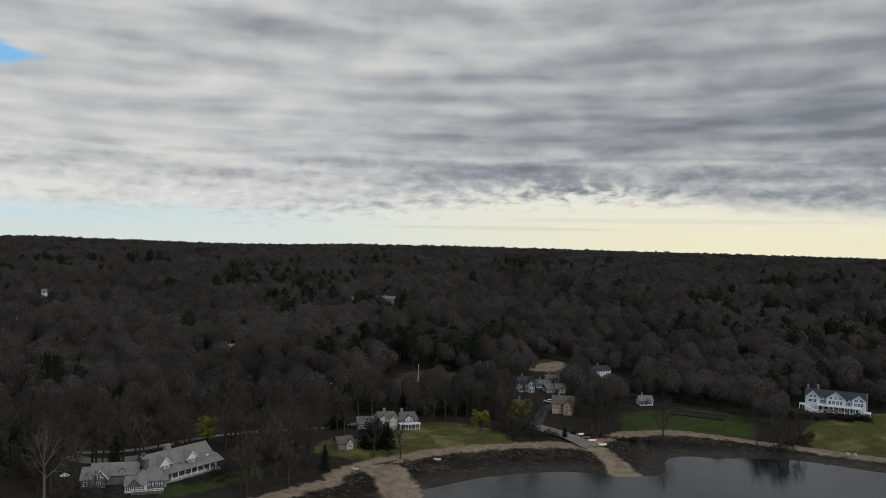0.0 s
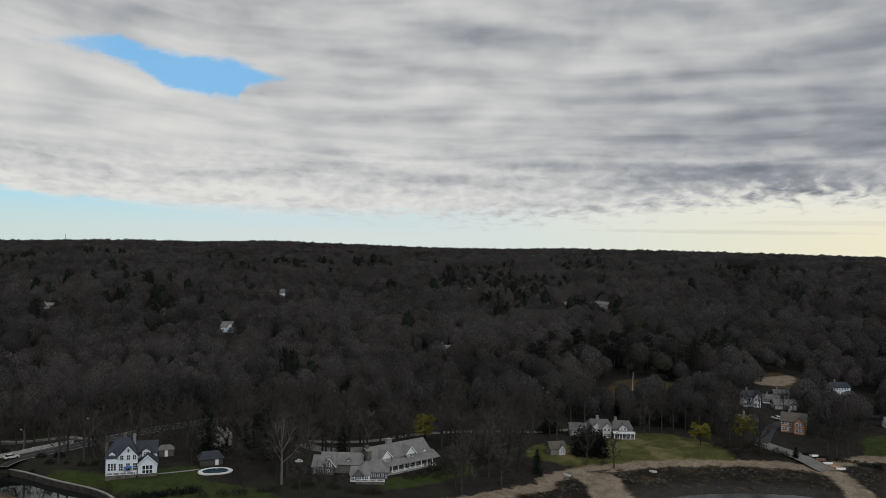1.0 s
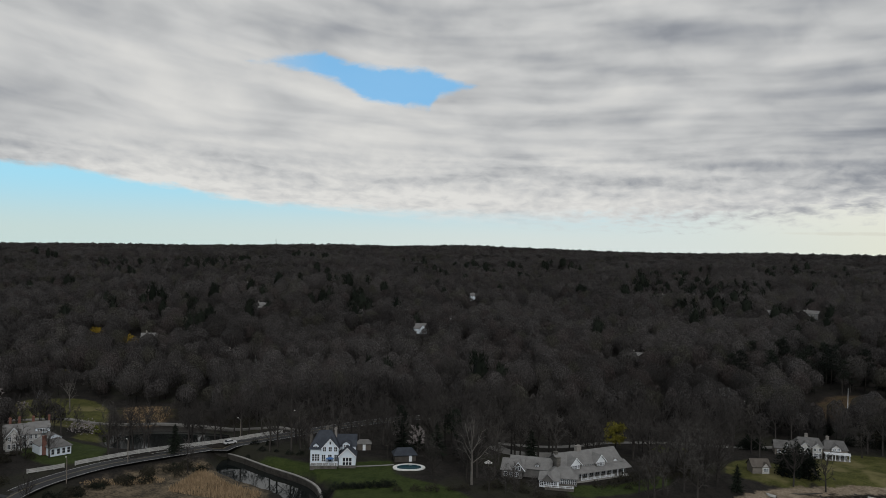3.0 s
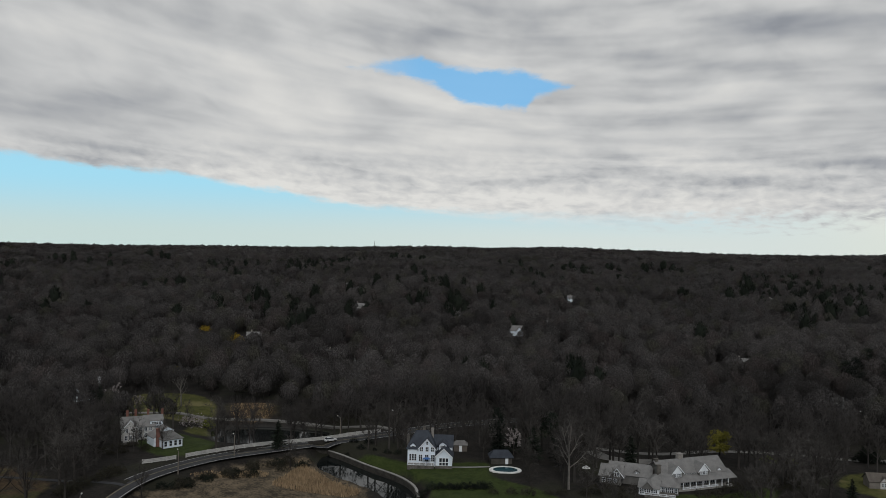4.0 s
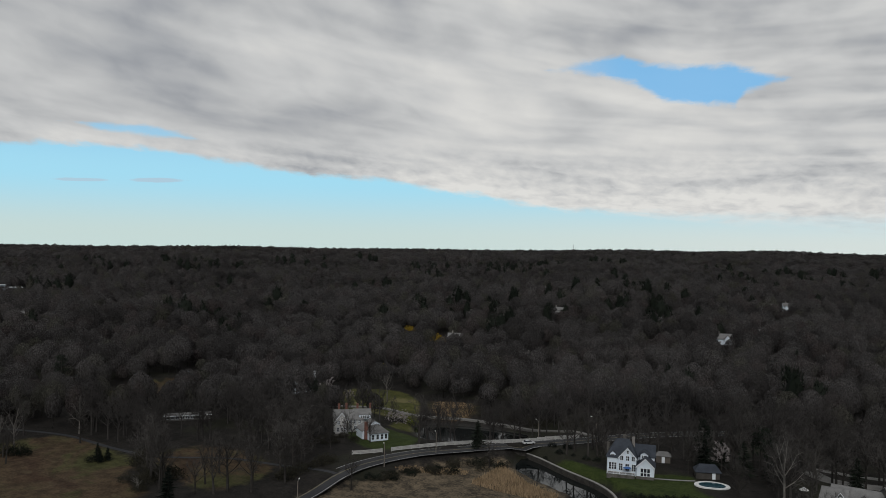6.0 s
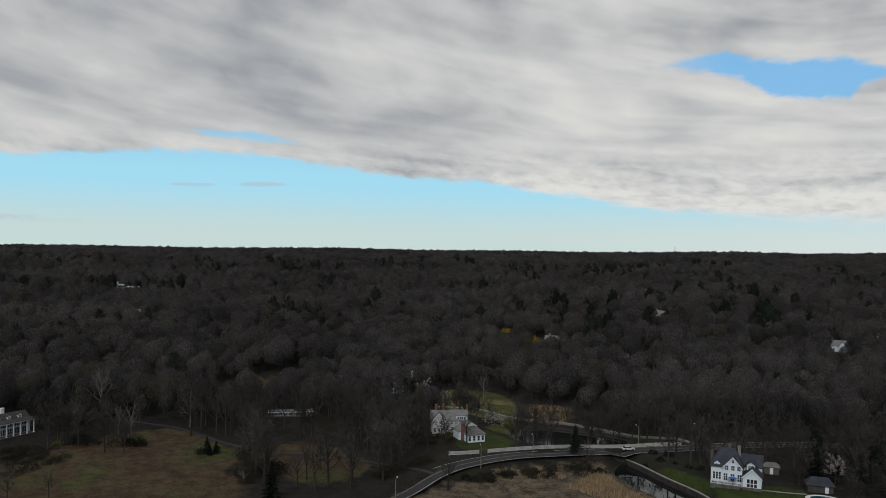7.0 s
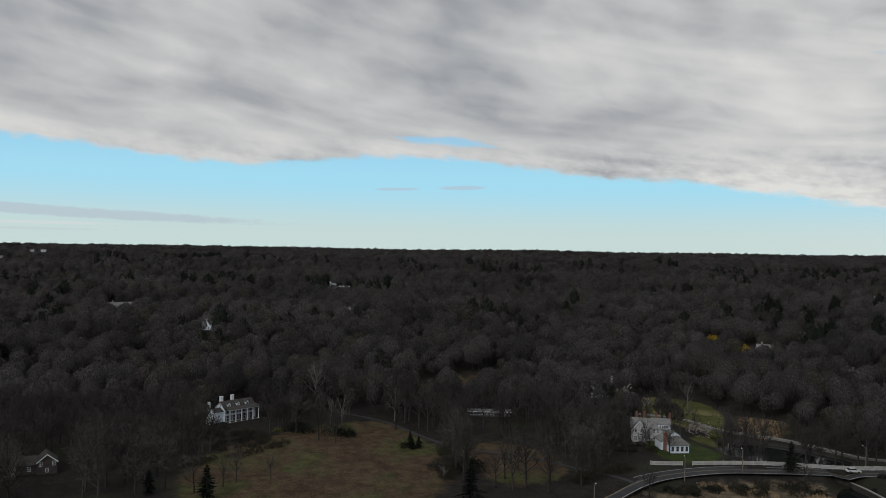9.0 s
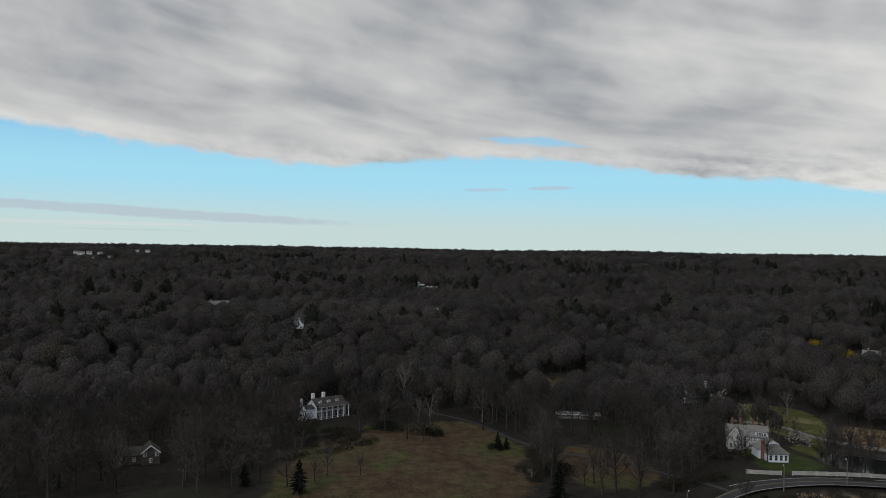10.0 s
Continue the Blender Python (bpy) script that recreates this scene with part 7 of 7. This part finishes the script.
# scrub along the far side of the causeway, and trees screening the pond house
for i in range(34):
    q = r.uniform(0, 1)
    plant(("shrub%d", "bare%d")[i % 3 == 0] % (i % 2), -204 - 48 * q + r.uniform(-3, 3), 247 - 16 * q + r.uniform(-2, 5), r.uniform(0.7, 1.6) if i % 3 else r.uniform(0.3, 0.45))
for x, y, k, s in ((-241, 152, "bare0", 0.62), (-246, 146, "bare3", 0.7), (-237, 156, "bare5", 0.5), (-248, 157, "bare2", 0.55), (-244, 140, "bare6", 0.66), (-252, 149, "bare1", 0.7), (-235, 149, "bare4", 0.5),
                   (-239, 160, "bare6", 0.45), (-303, 60, "pale0", 0.62), (-299, 56, "bare1", 0.6), (-306, 86.6, "pale1", 0.7), (-356.5, 64, "pale1", 0.95)):
    plant(k, x, y, s)
SIGHT += [(-356.5, 64, 5, 26), (-303, 60, 5, 14)]
for i in range(16):
    plant("shrub%d" % (i % 2), -243 + r.uniform(-7, 5), 158 + r.uniform(-9, 5), r.uniform(0.6, 1.1))


for i in range(46):
    q = r.uniform(0, 1)
    wide = 5 + 5 * q
    plant("shrub%d" % (i % 2) if i % 5 else "dark_shrub%d" % (i % 2), -203.5 + 7 * q + r.uniform(0, wide), 146 + 45 * q + r.uniform(-3, 3), r.uniform(0.5, 1.15))
# dark planting below the villa and beside its lawn
for i in range(30):
    q = r.uniform(0, 1)
    plant("dark_shrub%d" % (i % 2) if i % 3 else "shrub%d" % (i % 2), 146 + 34 * q + r.uniform(-2, 2), 343 - 8 * q + r.uniform(-5, 3), r.uniform(0.7, 1.5))


for i in range(58):
    px_, py_ = r.uniform(22, 118), r.uniform(318, 400)
    if py_ > 305 + 0.35 * px_ and all(math.hypot(px_ - q[0], py_ - q[1]) > q[2] * 0.75 for q in CLEAR):
        plant("bare%d" % r.randint(7), px_, py_, r.uniform(0.4, 0.68))
for x, y, k, s in ((-97, 207, "bare2", 0.55), (-93, 210, "bare5", 0.5), (-88, 206, "bare0", 0.45), (-112, 222, "bare3", 0.6), (-116, 228, "bare4", 0.7), (-60, 231, "bare1", 0.6), (-56, 226, "bare3", 0.6),
                   (-291, 62, "pale1", 0.72), (-240, 20, "bare3", 0.55), (-236, 16, "bare6", 0.5), (-287, 58, "bare0", 0.7)):
    plant(k, x, y, s)


def shore_rocks():
    """Weedy stones strewn over the mud between the sand and the water."""
    q = np.random.RandomState(44)
    xs, ys = q.uniform(-60, 215, 26000), q.uniform(215, 330, 26000)
    d = -signed(xs, ys, BAY)
    keep = (d > 0.5) & (d < 25 - 13 * smooth(95, 140, xs)) & (waves(xs, ys, 16, 5) + 0.8 * q.normal(size=len(xs)) > 0.35)
    for p in SPITS:
        keep &= signed(xs, ys, p) < 0
    xs, ys = xs[keep][:4200], ys[keep][:4200]
    z = land(xs, ys)
    V, F = [], []
    for x, y, h in zip(xs, ys, z):
        s = 0.18 + 0.55 * q.uniform() ** 3
        b = len(V)
        for dx, dy, dz in ((1, 0, 0), (0, 1, 0), (-1, 0, 0), (0, -1, 0), (0, 0, 0.75)):
            V.append((x + s * (dx * 1.3 + q.normal() * 0.25), y + s * (dy + q.normal() * 0.25), h - 0.1 * s + s * (dz + q.normal() * 0.1)))
        for i in range(4):
            F.append((b + i, b + (i + 1) % 4, b + 4))
    tagged(new("shore_rocks", mesh_from("shore_rocks", np.array(V), np.array(F), M["dark_stone"])), "dark weedy stones strewn over the muddy strand", "rocks", kind="stuff")


shore_rocks()
for i in range(38):
    q = r.uniform(0, 1)
    plant("shrub%d" % (i % 2), -309 + 34 * q + r.uniform(-4, 4), 8 + 24 * r.uniform(0, 1) + 8 * q, r.uniform(0.5, 1.3))
SIGHT += [(-8, 404, 19, 42), (46, 385, 11, 36), (88, 420, 9, 40), (62, 442, 12, 44)]

# ======================= woodland, last =======================
x, y, r = scatter(230, 345, 6.4, 11)
order = np.argsort(np.hypot(x, y))
lone, fine = order[:170], order[170:480]
for i in lone:
    plant("bare%d" % r.randint(7) if r.uniform() > 0.008 else "pale%d" % r.randint(2), x[i], y[i], r.uniform(0.72, 1.08))
fine_kinds = [merge(*bare_tree(120 + s, 15.0 + 1.2 * (s % 4), 5.0 + 0.5 * (s % 3), 10, 5, 13, 0.09, 0.22 + 0.03 * (s % 3))) for s in range(7)]
joined("woodland", fine_kinds, x[fine], y[fine], r, M["fine_twigs"], "leafless grey-brown trees with fine spreading twigs", 0.72, 1.08)
rest = order[480:]
joined("woodland", near_kinds, x[rest], y[rest], r, M["woods"], "leafless grey-brown woodland with fine bare twigs")
x, y, r = scatter(345, 640, 6.9, 12)
joined("woodland", mid_kinds, x, y, r, M["woods"], "leafless grey-brown woodland with fine bare twigs")
x, y, r = scatter(640, 1350, 8.8, 13)
joined("woodland", far_kinds, x, y, r, M["woods"], "distant leafless brown woodland canopy")
x, y, r = scatter(1350, 3400, 20.0, 14)
joined("woodland", ridge_kinds, x, y, r, M["woods"], "far wooded hills in bare winter brown")
x, y, r = scatter(360, 1500, 19.0, 15)
k = waves(x, y, 420, 9) + 0.8 * waves(x, y, 130, 10) + 0.35 * r.normal(size=len(x)) > 0.85
joined("conifer_woods", pine_kind, x[k], y[k], r, M["pine_woods"], "dark green conifers scattered through the bare woods", 1.0, 1.4)

# a stand of pines behind the flagpole meadow
for i in range(60):
    px_, py_ = r.uniform(-75, 45), r.uniform(428, 505)
    plant(("pine%d" if i % 3 else "spruce%d") % (i % 2), px_, py_, r.uniform(0.75, 1.05))
